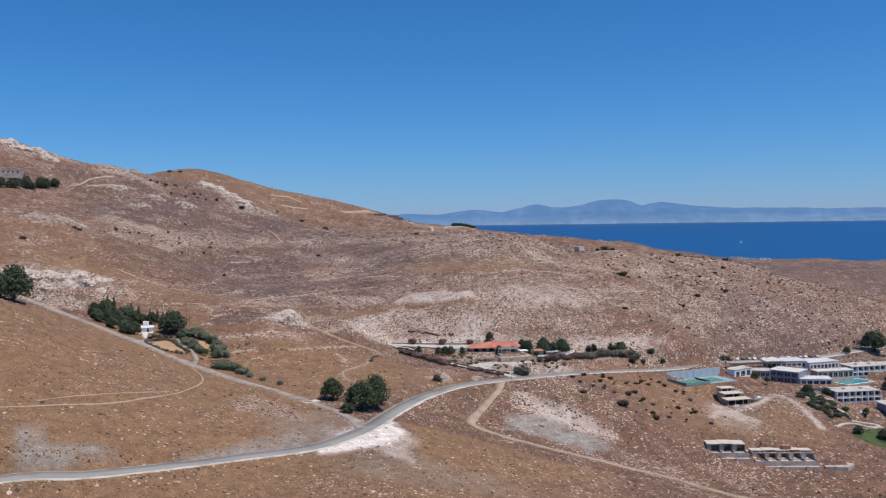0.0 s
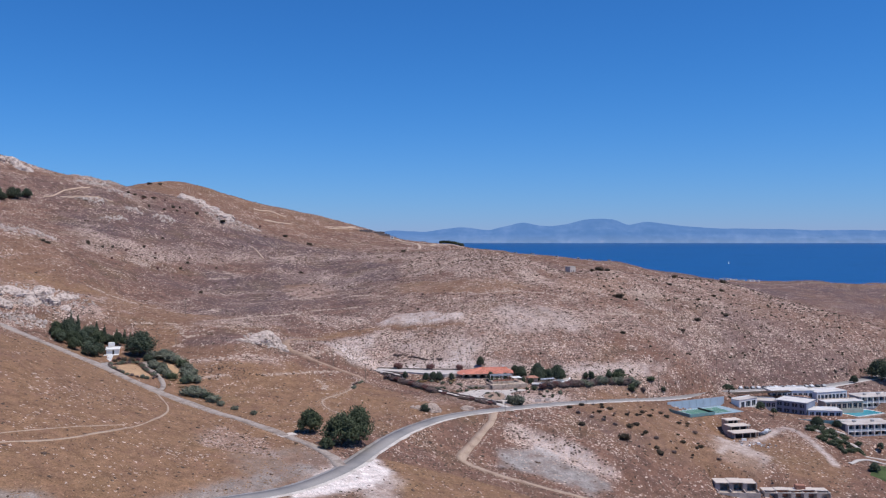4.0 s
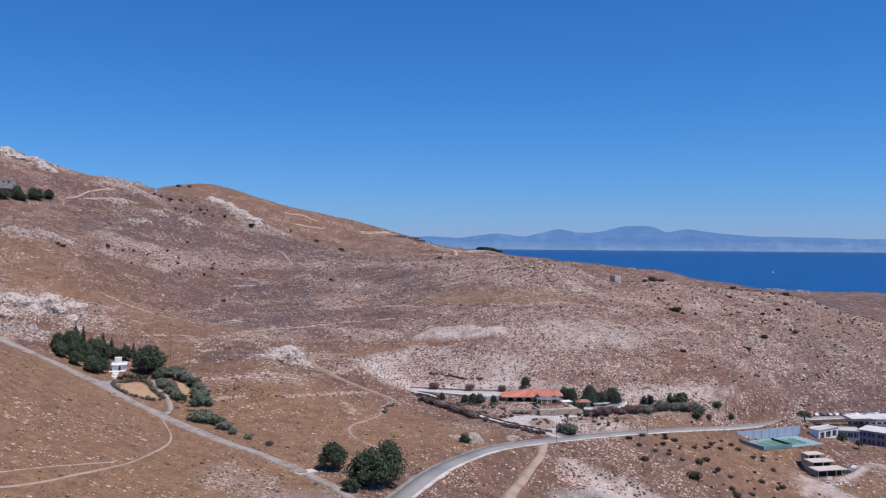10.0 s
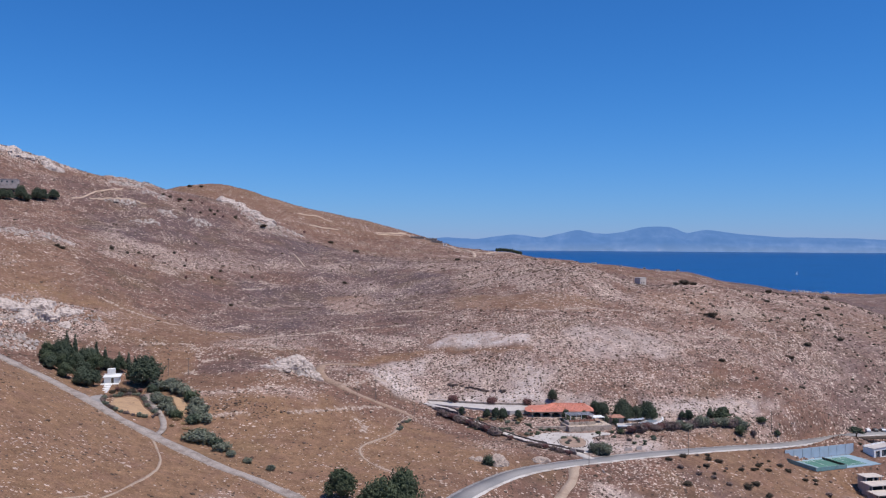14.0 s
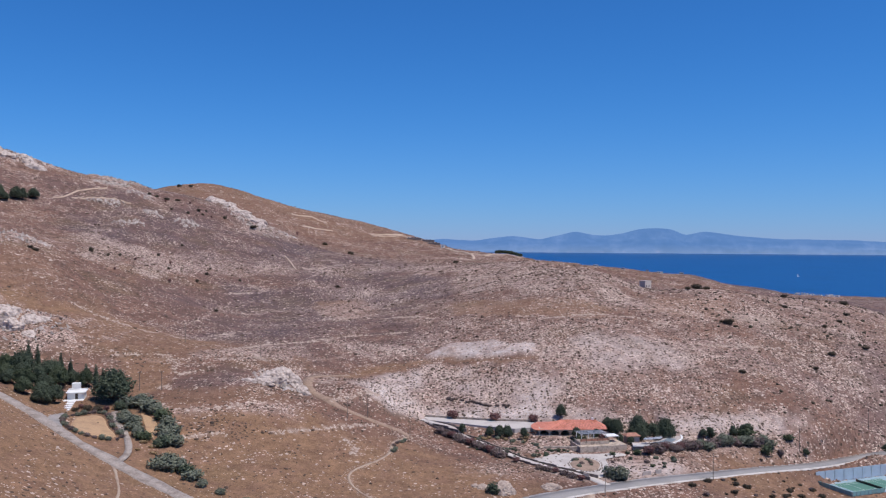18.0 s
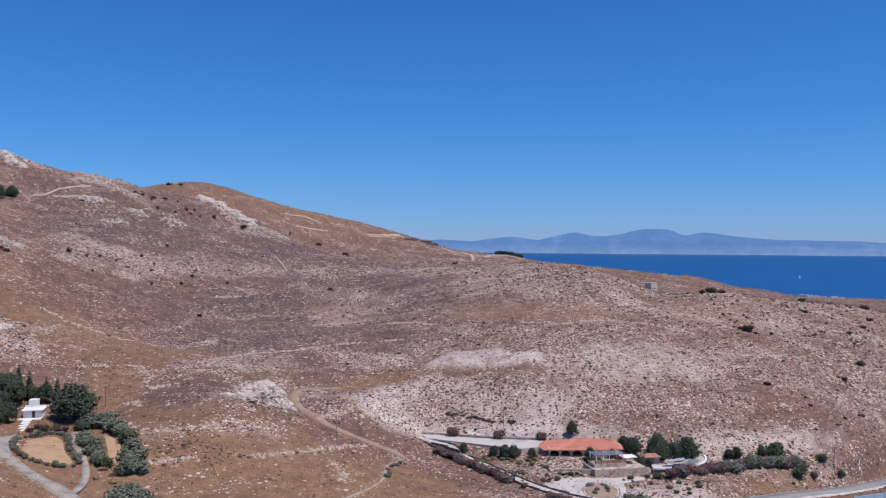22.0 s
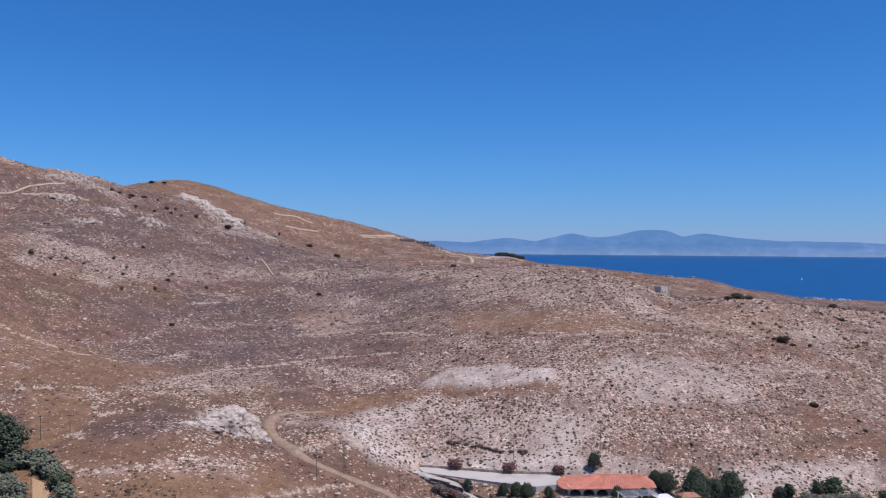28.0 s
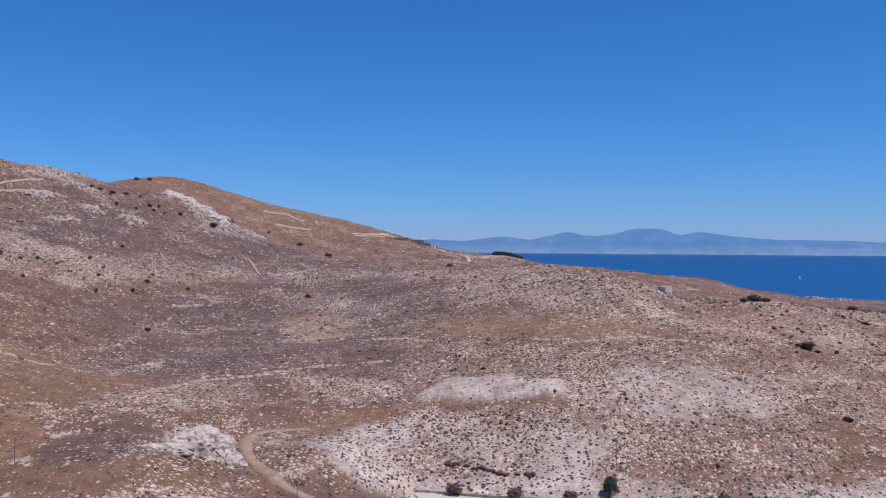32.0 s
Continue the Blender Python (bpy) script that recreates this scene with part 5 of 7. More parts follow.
for i in range(10):
    x = -344 + i * 3.8
    plant("small_tree", DARK[i % 2], x, 766 + i * 6.6 + (i % 2) * 4, i * 57, (0.75, 0.75, 0.8 + 0.2 * (i % 3)), "dark tree below the walls on the upper slope", "tree", "upper slope trees")

for i in range(90):
    q = random.Random(700 + i)
    x, y = 84 + 84 * q.random(), 372 + 78 * q.random()
    if (x - 130) ** 2 / 42 ** 2 + (y - 412) ** 2 / 34 ** 2 < 1 and abs(near_line(np.array([x]), np.array([y]), ROAD[::2])[0][0]) > 6 and not (150 < x and y > 400):
        s = q.uniform(0.25, 0.7)
        plant("shrub", (BROWN + PURPLE + BROWN)[i % 6], x, y, i * 37, (s, s, s * 0.9), "dark thorny shrub on the dry field below the road", "shrub", "field shrubs")
for i in range(60):
    q = random.Random(1700 + i)
    x, y = 14 + 40 * q.random(), 436 + 26 * q.random()
    if 0 < (x - 14) + (y - 452) < 34 and y < 459:
        s = q.uniform(0.25, 0.5)
        plant("shrub", (OLIVE + GREEN)[i % 3], x, y, i * 29, (s, s, s * 0.9), "dry olive shrub on the garden terrace", "shrub", "terrace planting")
for i in range(6):
    q = random.Random(2300 + i)
    x, y, _ = HILL_BEND[min(2 + i, len(HILL_BEND) - 1)]
    plant("shrub", (OLIVE + PURPLE)[i % 4], float(x) + 1.2 + q.uniform(-0.6, 0.6), float(y) + q.uniform(-0.8, 0.8), i * 50, (0.5, 0.5, 0.35 + 0.2 * q.random()), "low olive shrub in the dry gully", "shrub", "gully shrubs")
# ---- scrub and stones strewn over the slopes ----
def polar_sample(rng, count, d0, d1, a0=-34, a1=40):
    """Places spread evenly as the drone sees them: as many near as far."""
    a = np.radians(rng.uniform(a0, a1, count))
    d = d0 * np.exp(rng.uniform(0, 1, count) * math.log(d1 / d0))
    return d * np.sin(a), d * np.cos(a) - 20


def keep_off(x, y):
    """0 on roads, tracks and pads."""
    ok = np.ones(x.shape)
    for line, half in ((ROAD, 5.0), (GRAVEL_TRACK, 2.8), (LOWER_TRACK, 2.4), (HILL_TRACK, 1.8), (HUMP_TRACK, 2.6), (DRIVE, 3.0), (FIELD_LOOP, 1.2), (HILL_BEND, 1.2)):
        d, _ = near_line(x, y, line[::3])
        ok *= d > half
    for cx, cy, hx, hy, turn, pz in PADS:
        c, s = math.cos(radians(turn)), math.sin(radians(turn))
        u, v = np.abs((x - cx) * c + (y - cy) * s) - hx, np.abs(-(x - cx) * s + (y - cy) * c) - hy
        ok *= np.maximum(u, v) > 1.0
    return ok


def strew(name, x, y, size, template, faces, material, seed, label, category, squash=(0.6, 1.0), jitter=0.22, sink=0.15):
    rng = np.random.default_rng(seed)
    n, k = len(x), len(template)
    t = np.array(template, float)[None] * (1 + jitter * rng.normal(size=(n, k, 3)))
    a = rng.uniform(0, 2 * math.pi, n)
    c, s = np.cos(a)[:, None], np.sin(a)[:, None]
    st = rng.uniform(0.75, 1.3, (n, 1))
    vx, vy = t[..., 0] * st, t[..., 1] / st
    z = ground(x, y)
    v = np.stack([x[:, None] + (vx * c - vy * s) * size[:, None], y[:, None] + (vx * s + vy * c) * size[:, None],
                  z[:, None] + (t[..., 2] * rng.uniform(*squash, (n, 1)) - sink) * size[:, None]], -1)
    f = (np.array(faces)[None] + (np.arange(n) * k)[:, None, None]).reshape(-1, 3)
    me = bpy.data.meshes.new(name)
    me.vertices.add(n * k)
    me.vertices.foreach_set("co", v.ravel())
    me.loops.add(f.size)
    me.loops.foreach_set("vertex_index", f.ravel().astype(np.int32))
    me.polygons.add(len(f))
    me.polygons.foreach_set("loop_start", np.arange(0, f.size, 3, dtype=np.int32))
    me.update(calc_edges=True)
    me.materials.append(material)
    return tagged(new(name, me), label, category, kind="stuff")


ring = [(math.cos(i * 1.2566), math.sin(i * 1.2566)) for i in range(5)]
MOUND = [(0.8 * u, 0.8 * v, 0) for u, v in ring] + [(0.75 * u, 0.75 * v, 0.55) for u, v in ring] + [(0, 0, 0.85)]
MOUND_F = [(i, (i + 1) % 5, 5 + i) for i in range(5)] + [((i + 1) % 5, 5 + (i + 1) % 5, 5 + i) for i in range(5)] + [(5 + i, 5 + (i + 1) % 5, 10) for i in range(5)]
STONE = [(1, 0, 0), (0, 0.8, 0), (-0.9, 0, 0.05), (0, -0.8, 0), (0.1, 0.1, 0.65), (0.35, -0.2, 0.5)]
STONE_F = [(0, 1, 5), (1, 4, 5), (1, 2, 4), (2, 3, 4), (3, 5, 4), (3, 0, 5)]

M["scrub_leaf"] = island_mat("scrub_leaf", [(0.065, 0.047, 0.036), (0.115, 0.077, 0.058), (0.085, 0.06, 0.044), (0.15, 0.10, 0.076), (0.10, 0.07, 0.054)])
M["bush_leaf"] = island_mat("bush_leaf", [(0.035, 0.033, 0.024), (0.06, 0.05, 0.036), (0.045, 0.042, 0.028), (0.08, 0.06, 0.045)])
M["pale_stone"] = island_mat("pale_stone", [(0.33, 0.245, 0.195), (0.46, 0.36, 0.30), (0.40, 0.305, 0.25), (0.55, 0.445, 0.375)])
M["straw"] = island_mat("straw", [(0.24, 0.14, 0.08), (0.34, 0.20, 0.115), (0.13, 0.08, 0.05), (0.40, 0.26, 0.16), (0.18, 0.11, 0.068)])

rng = np.random.default_rng(77)
x, y = polar_sample(rng, 430000, 190, 1300)
s, g = soils(x, y)
want = 0.16 + 0.75 * s[:, 0] - 0.36 * s[:, 1] + 0.10 * s[:, 2] - 0.8 * s[:, 3] - 0.3 * g + 0.9 * blob(x, y, -67, 418, 17, 9, 15)
want *= 1 - 0.95 * quarry_at(x, y)
want *= 1 - 0.55 * blob(x, y, -75, 620, 75, 55)
want *= 1 - 0.85 * region(x, y, DARK_GROUND[3][1])
want *= 0.55 + 0.6 * (grain(x, y, 25, 91) > -0.15)
pick = (rng.uniform(0, 1, len(x)) < np.clip(want, 0.03, 1) * 0.62) & (keep_off(x, y) > 0)
x, y = x[pick], y[pick]
size = rng.uniform(0.21, 0.54, len(x)) * (1 + 0.9 * (rng.uniform(0, 1, len(x)) > 0.955)) * (0.62 + np.hypot(x, y) / 850) * (1 - 0.25 * (y < 560) * s[pick, 0])
calm = rng.uniform(0, 1, len(x)) > 1.2 * chalk_at(x, y) * (y < 520) + 0.8 * blob(x, y, 78, 352, 42, 17, -28) - 0.25
x, y, size = x[calm], y[calm], size[calm]
strew("scrub", x, y, size, MOUND, MOUND_F, M["scrub_leaf"], 1, "low dark thorny scrub dotted over the stony slopes", "scrub")

x, y = polar_sample(rng, 330000, 190, 1250)
s, g = soils(x, y)
patch = np.clip(0.4 + 1.2 * grain(x, y, 30, 95), 0, 1)
calm = 1 - 0.9 * region(x, y, DARK_GROUND[3][1])
want = calm * (0.08 + 1.0 * s[:, 0] * patch + 0.25 * s[:, 2] * patch ** 2) * (1 - 0.8 * g) * (1 - 0.9 * s[:, 1])
pick = (rng.uniform(0, 1, len(x)) < np.clip(want, 0.02, 1) * 0.66) & (keep_off(x, y) > 0)
x, y = x[pick], y[pick]
size = rng.uniform(0.13, 0.40, len(x)) * (1 + 1.1 * (rng.uniform(0, 1, len(x)) > 0.95)) * (0.42 + np.hypot(x, y) / 430)
calm = rng.uniform(0, 1, len(x)) > 1.2 * region(x, y, CHALK_GROUND[0][1])
x, y, size = x[calm], y[calm], size[calm]
strew("stones", x, y, size, STONE, STONE_F, M["pale_stone"], 2, "pale limestone rubble strewn over the slopes", "stones")

x, y = polar_sample(rng, 190000, 170, 620)
s, g = soils(x, y)
pick = (rng.uniform(0, 1, len(x)) < np.clip(s[:, 1] * 0.5, 0, 1)) & (keep_off(x, y) > 0)
x, y = x[pick], y[pick]
calm = chalk_at(x, y) < 0.3
x, y = x[calm], y[calm]
strew("dry_grass", x, y, rng.uniform(0.16, 0.44, len(x)), MOUND, MOUND_F, M["straw"], 3, "tufts of dry orange grass on the field", "grass", squash=(0.35, 0.7))

# rubble along the fallen walls
wx, wy = [], []
for line in RUBBLE_WALLS:
    for q in line:
        n = 11 if q[1] < 620 else 5
        wx.append(q[0] + rng.normal(0, 0.75, n))
        wy.append(q[1] + rng.normal(0, 0.75, n))
wx, wy = np.concatenate(wx), np.concatenate(wy)
gap = grain(wx, wy, 14, 55) > -0.35
wx, wy = wx[gap], wy[gap]
strew("wall_rubble", wx, wy, rng.uniform(0.3, 0.8, len(wx)) * (0.8 + wy / 1800), STONE, STONE_F, M["pale_stone"], 6, "pale rubble of fallen dry-stone walls", "stones", squash=(0.7, 1.2))

# loose stones along the edges of the gravel track
tx, ty = [], []
for line, half in ((GRAVEL_TRACK, 1.9), (LOWER_TRACK, 2.0), (HILL_BEND, 0.7)):
    t = np.gradient(line[:, :2], axis=0)
    t /= np.linalg.norm(t, axis=1)[:, None] + 1e-9
    for side in (-1, 1):
        for k in range(9):
            off = side * (half + np.abs(rng.normal(0, 0.7, len(line))))
            along = rng.uniform(-1.5, 1.5, len(line))
            tx.append(line[:, 0] + t[:, 1] * off + t[:, 0] * along)
            ty.append(line[:, 1] - t[:, 0] * off + t[:, 1] * along)
tx, ty = np.concatenate(tx), np.concatenate(ty)
strew("track_stones", tx, ty, rng.uniform(0.10, 0.34, len(tx)), STONE, STONE_F, M["pale_stone"], 8, "loose pale stones along the edges of the tracks", "stones")

# larger dark thorn bushes on the seaward slope
x, y = rng.uniform(150, 360, 900), rng.uniform(470, 860, 900)
pick = (keep_off(x, y) > 0) & (rng.uniform(0, 1, 900) < 0.35 + 0.4 * (grain(x, y, 45, 97) > 0))
x, y = x[pick], y[pick]
strew("thorn_bushes", x, y, rng.uniform(0.6, 1.35, len(x)), MOUND, MOUND_F, M["bush_leaf"], 7, "dark round thorn bushes on the seaward slope", "scrub", squash=(0.8, 1.2))

# boulders in the crags
bx, by, bs = [], [], []
for cx, cy, rx, ry, turn in CRAGS:
    n = int((230 if cy < 800 or rx > 15 else 90) + 0.22 * rx * ry)
    a, q = rng.uniform(0, 2 * math.pi, n), np.sqrt(rng.uniform(0, 1.1, n))
    u, v = rx * q * np.cos(a), ry * q * np.sin(a)
    c, sn = math.cos(radians(turn)), math.sin(radians(turn))
    bx.append(cx + u * c - v * sn)
    by.append(cy + u * sn + v * c)
    bs.append(rng.uniform(0.35, 1.25, n) * (1.0 + cy / 1300))
bx, by, bs = np.concatenate(bx), np.concatenate(by), np.concatenate(bs)
ok = keep_off(bx, by) > 0
M["crag_rock"] = island_mat("crag_rock", [(0.20, 0.17, 0.155), (0.40, 0.345, 0.31), (0.30, 0.255, 0.235), (0.50, 0.435, 0.40)])
strew("crag_boulders", bx[ok], by[ok], bs[ok], STONE, STONE_F, M["crag_rock"], 4, "jagged pale grey rocks breaking out of the slope", "rocks", squash=(0.9, 1.8), jitter=0.25, sink=0.5)
# ---- the restaurant with its terraces ----
def at(x, y, z, turn=0.0):
    return Matrix.Translation((x, y, z)) @ Matrix.Rotation(radians(turn), 4, "Z")


def prism(bm, outline, z0, z1):
    """A slab with an outline in plan."""
    lo = [bm.verts.new((x, y, z0)) for x, y in outline]
    hi = [bm.verts.new((x, y, z1)) for x, y in outline]
    n = len(outline)
    bm.faces.new(hi)
    bm.faces.new(lo[::-1])
    for i in range(n):
        bm.faces.new((lo[i], lo[(i + 1) % n], hi[(i + 1) % n], hi[i]))
    bmesh.ops.recalc_face_normals(bm, faces=bm.faces)
    return bm


def car_park():
    ob = thing("car_park", at(0, 0, 0), "pale concrete car park beside the restaurant", "car park", kind="structure")
    part("slab", prism(bmesh.new(), [(1, 487.5), (5, 487), (13, 484), (28, 479.5), (45, 477.5), (45.5, 468), (36, 464.5), (23, 470.5), (15, 474.5), (3, 481)], -6.6, -4.95), M["concrete"], ob)
    # low parapet with posts along the outer edge
    line = spline([(-3, 481, -4.7), (1, 477, -5.3), (5, 473, -6.2), (9.5, 469.8, -7.0)], 2.4)
    wall = thing("parapet_wall", at(0, 0, 0), "low dark stone parapet along the car park", "wall")
    for a, b in zip(line[:-1], line[1:]):
        m, d = (a + b) / 2, b - a
        t = math.atan2(d[1], d[0])
        seg = part("wall_piece", one_box(-np.hypot(d[0], d[1]) / 2, np.hypot(d[0], d[1]) / 2, -0.2, 0.2, -0.9, 0.75, 0.03), M["dark_stone"], wall)
        seg.matrix_world = Matrix.Translation(m) @ Matrix.Rotation(t, 4, "Z")
        p = part("post", one_box(-0.18, 0.18, -0.18, 0.18, -0.9, 1.0, 0.03), M["dark_wood"], wall)
        p.matrix_world = Matrix.Translation(a)
    back = thing("retaining_wall", at(0, 0, 0), "low pale retaining wall behind the car park", "wall")
    for (x0, y0), (x1, y1) in [((0, 488.4), (13, 484.8)), ((13, 484.8), (28, 480.2)), ((28, 480.2), (46, 478.2))]:
        d = math.hypot(x1 - x0, y1 - y0)
        w = part("wall_piece", one_box(0, d, -0.2, 0.2, -6.4, -4.2, 0.03), M["stone_wall"], back)
        w.matrix_world = Matrix.Translation((x0, y0, 0)) @ Matrix.Rotation(math.atan2(y1 - y0, x1 - x0), 4, "Z")


car_park()


def drive_walls():
    for side, lab in ((2.0, "upper"), (-2.0, "lower")):
        wall = thing("driveway_wall", at(0, 0, 0), "low stone wall along the %s side of the driveway" % lab, "wall", "driveway walls")
        g = on_ground(DRIVE)
        t = np.gradient(g[:, :2], axis=0)
        t /= np.linalg.norm(t, axis=1)[:, None]
        q = np.c_[g[:, 0] + t[:, 1] * side, g[:, 1] - t[:, 0] * side, g[:, 2]]
        for a, b in zip(q[2:-4:2], q[4:-2:2]):
            d = b - a
            seg = part("wall_piece", one_box(-0.05, np.hypot(d[0], d[1]) + 0.05, -0.14, 0.14, -0.8, 0.5, 0.03), M["dark_stone"], wall)
            seg.matrix_world = Matrix.Translation(a) @ Matrix.Rotation(math.atan2(d[1], d[0]), 4, "Z")


drive_walls()


def arch_wall(n, w, h, thick, pier, spring):
    """A wall with n round-headed openings side by side."""
    bm = bmesh.new()
    for i in range(n):
        x0 = i * w
        r = (w - pier) / 2
        cx = x0 + w / 2
        arc = [(cx + r * math.cos(a), spring + r * 0.75 * math.sin(a)) for a in np.linspace(math.pi, 0, 11)]
        left = [(x0, 0), (cx - r, 0)] + arc[:6] + [(cx, h), (x0, h)]
        right = [(cx + r, 0), (x0 + w, 0), (x0 + w, h), (cx, h)] + arc[5:][::1]
        for poly in (left, right):
            f = [bm.verts.new((x, 0, z)) for x, z in poly]
            k = [bm.verts.new((x, thick, z)) for x, z in poly]
            bm.faces.new(f)
            bm.faces.new(k[::-1])
            for j in range(len(poly)):
                bm.faces.new((f[j], k[j], k[(j + 1) % len(poly)], f[(j + 1) % len(poly)]))
    bmesh.ops.recalc_face_normals(bm, faces=bm.faces)
    return bm


def restaurant():
    ob = thing("restaurant", at(45.0, 461.2, -6.6, -2), "single-storey restaurant with an arched front and an orange tile roof", "building")
    part("arcade", arch_wall(6, 3.95, 2.45, 0.4, 0.7, 0.55), M["cream_wall"], ob, "cream arcade with round arches")
    part("plinth", one_box(-1.2, 25.0, -1.4, 12.2, -1.2, -0.02, 0.05), M["stone_wall"], ob)
    part("back_wall", one_box(0, 23.7, 11.2, 11.6, 0, 2.4), M["cream_wall"], ob)
    for x in (0.0, 23.3):
        part("side_wall", one_box(x, x + 0.4, 0.42, 11.18, 0, 2.4), M["cream_wall"], ob)
    # the shade behind the arches is painted onto this wall
    part("inner_wall", one_box(0.42, 23.28, 5.0, 5.25, 0, 2.3), M["opening_shade"], ob, "inner wall painted near black for the arcade's shade")
    part("floor", one_box(0.42, 23.28, 0.42, 4.98, -0.01, 0.06), M["concrete"], ob)
    for i in range(6):
        part("balustrade", one_box(0.9 + i * 3.95, 3.5 + i * 3.95, 0.1, 0.3, 0.0, 0.3, 0.02), M["dark_wood"], ob)
    # roof: low over the near end, swept up to a ridge at the far end, one strip a course
    eave = [(-1.4, -0.8), (2, -1.9), (6, -1.3), (9.5, -2.0), (13, -1.3), (16.5, -1.6), (20, -1.2), (25.6, -0.8), (26.2, 5.6), (25.2, 12.6), (14, 13.2), (0, 12.8), (-2.4, 8.5), (-2.6, 3.0)]
    ridge = [(9, 5.6), (10, 5.6), (11, 5.6), (12.5, 5.6), (14.5, 5.6), (17, 5.6), (19.5, 5.6), (22.5, 5.6), (22.8, 5.7), (21.5, 5.8), (14, 5.8), (10, 5.8), (8.8, 5.8), (8.6, 5.7)]
    lift = [1.95, 2.3, 2.2, 2.45, 2.3, 2.5, 2.4, 2.5, 2.6, 2.6, 2.5, 2.3, 2.0, 1.9]
    roof = part("roof", mesh_of("roof", [(0, 0, 2.1), (23.7, 0, 2.3), (23.7, 11.5, 2.3), (0, 11.5, 2.1), (9.5, 5.7, 4.3), (22, 5.7, 4.3)], [(0, 1, 5, 4), (1, 2, 5), (2, 3, 4, 5), (3, 0, 4), (3, 2, 1, 0)], M["dark_wood"]), None, ob)
    n = len(eave)
    for i in range(n):
        j = (i + 1) % n
        strips = max(2, int(math.hypot(eave[j][0] - eave[i][0], eave[j][1] - eave[i][1]) / 0.62))
        for k in range(strips):
            a0, a1 = k / strips, (k + 0.9) / strips
            mid = (a0 + a1) / 2

            def pt(edge, f, zz, top):
                x = edge[i][0] + (edge[j][0] - edge[i][0]) * f
                y = edge[i][1] + (edge[j][1] - edge[i][1]) * f
                z = 4.6 + zz if top else lift[i] + (lift[j] - lift[i]) * f + zz
                return (x, y, z)
            v = []
            for s in (0.0, 0.35, 0.7, 1.0):
                for f, zz in ((a0, 0.0), (mid, 0.11), (a1, 0.0)):
                    p, q = Vector(pt(eave, f, zz, False)), Vector(pt(ridge, f, zz, True))
                    w = p.lerp(q, s)
                    w.z -= 0.34 * math.sin(math.pi * s)
                    v.append(w)
            fcs = [(r * 3 + c, r * 3 + c + 1, r * 3 + c + 4, r * 3 + c + 3) for r in range(3) for c in range(2)]
            part("tile_course", mesh_of("tile_course", v, fcs, M["roof_tile"], True), None, roof)
    part("ridge_cap", tube(bmesh.new(), (9, 5.7, 4.65), (22.5, 5.7, 4.65), 0.18, 0.18, 8), M["roof_tile"], roof)
    part("chimney", one_box(21.0, 21.8, 7.2, 8.0, 3.2, 5.4, 0.04), M["white_wall"], ob)


restaurant()


def terrace():
    ob = thing("dining_terrace", at(58, 446.5, -6.6, 12), "raised stone dining terrace with a red rail and a white pergola", "terrace")
    part("platform", one_box(0, 18.5, 0, 9, -4.2, -1.2, 0.05), M["stone_wall"], ob)
    part("upper_platform", one_box(1.0, 12.5, 2.6, 9.2, -1.18, 0.0, 0.04), M["stone_wall"], ob)
    for x in np.arange(1.4, 12.4, 2.15):
        part("rail_post", one_box(x - 0.08, x + 0.08, 2.75, 2.9, 0.0, 1.05), M["dark_wood"], ob)
    part("rail", one_box(1.2, 12.4, 2.78, 2.87, 0.98, 1.08), M["dark_wood"], ob)
    part("rail_screen", one_box(1.2, 12.4, 2.80, 2.85, 0.1, 0.95), M["brick"], ob)
    for x in (2.0, 6.8, 11.6):
        for y in (3.6, 8.6):
            part("pergola_post", one_box(x - 0.1, x + 0.1, y - 0.1, y + 0.1, 0, 2.6), M["white_wall"], ob)
    for y in np.arange(3.4, 9.0, 1.1):
        part("pergola_slat", one_box(1.4, 12.2, y, y + 0.14, 2.62, 2.78), M["grey_wall"], ob)
    for x in (2.0, 6.8, 11.6):
        part("pergola_beam", one_box(x - 0.08, x + 0.08, 3.3, 8.95, 2.46, 2.61), M["white_wall"], ob)
    part("awning", one_box(12.6, 17.5, 4.5, 9.0, 1.0, 1.15, 0.03), M["white_wall"], ob, "white canvas awning")
    for x in (12.8, 17.2):
        for y in (4.7, 8.8):
            part("awning_post", one_box(x - 0.05, x + 0.05, y - 0.05, y + 0.05, -1.19, 1.0), M["metal"], ob)
    for i in range(4):
        t = thing("dining_table", at(60.5 + i * 2.6, 450.5 + i * 0.55, -6.6, 12), "small dark wooden table on the dining terrace", "table", "terrace tables")
        part("tabletop", one_box(-0.6, 0.6, -0.45, 0.45, 0.71, 0.75, 0.01), M["dark_wood"], t)
        for a in (-0.5, 0.5):
            for b in (-0.36, 0.36):
                part("leg", one_box(a - 0.03, a + 0.03, b - 0.03, b + 0.03, 0, 0.71), M["dark_wood"], t)
    w = thing("terrace_wall", at(45, 449.2, -8.2, 0), "long pale stone wall below the dining terrace", "wall")
    for i in range(5):
        part("wall_piece", one_box(i * 2.62, i * 2.62 + 2.6, -0.25, 0.25, -3.0, 0.1, 0.04), M["stone_wall"], w)


terrace()


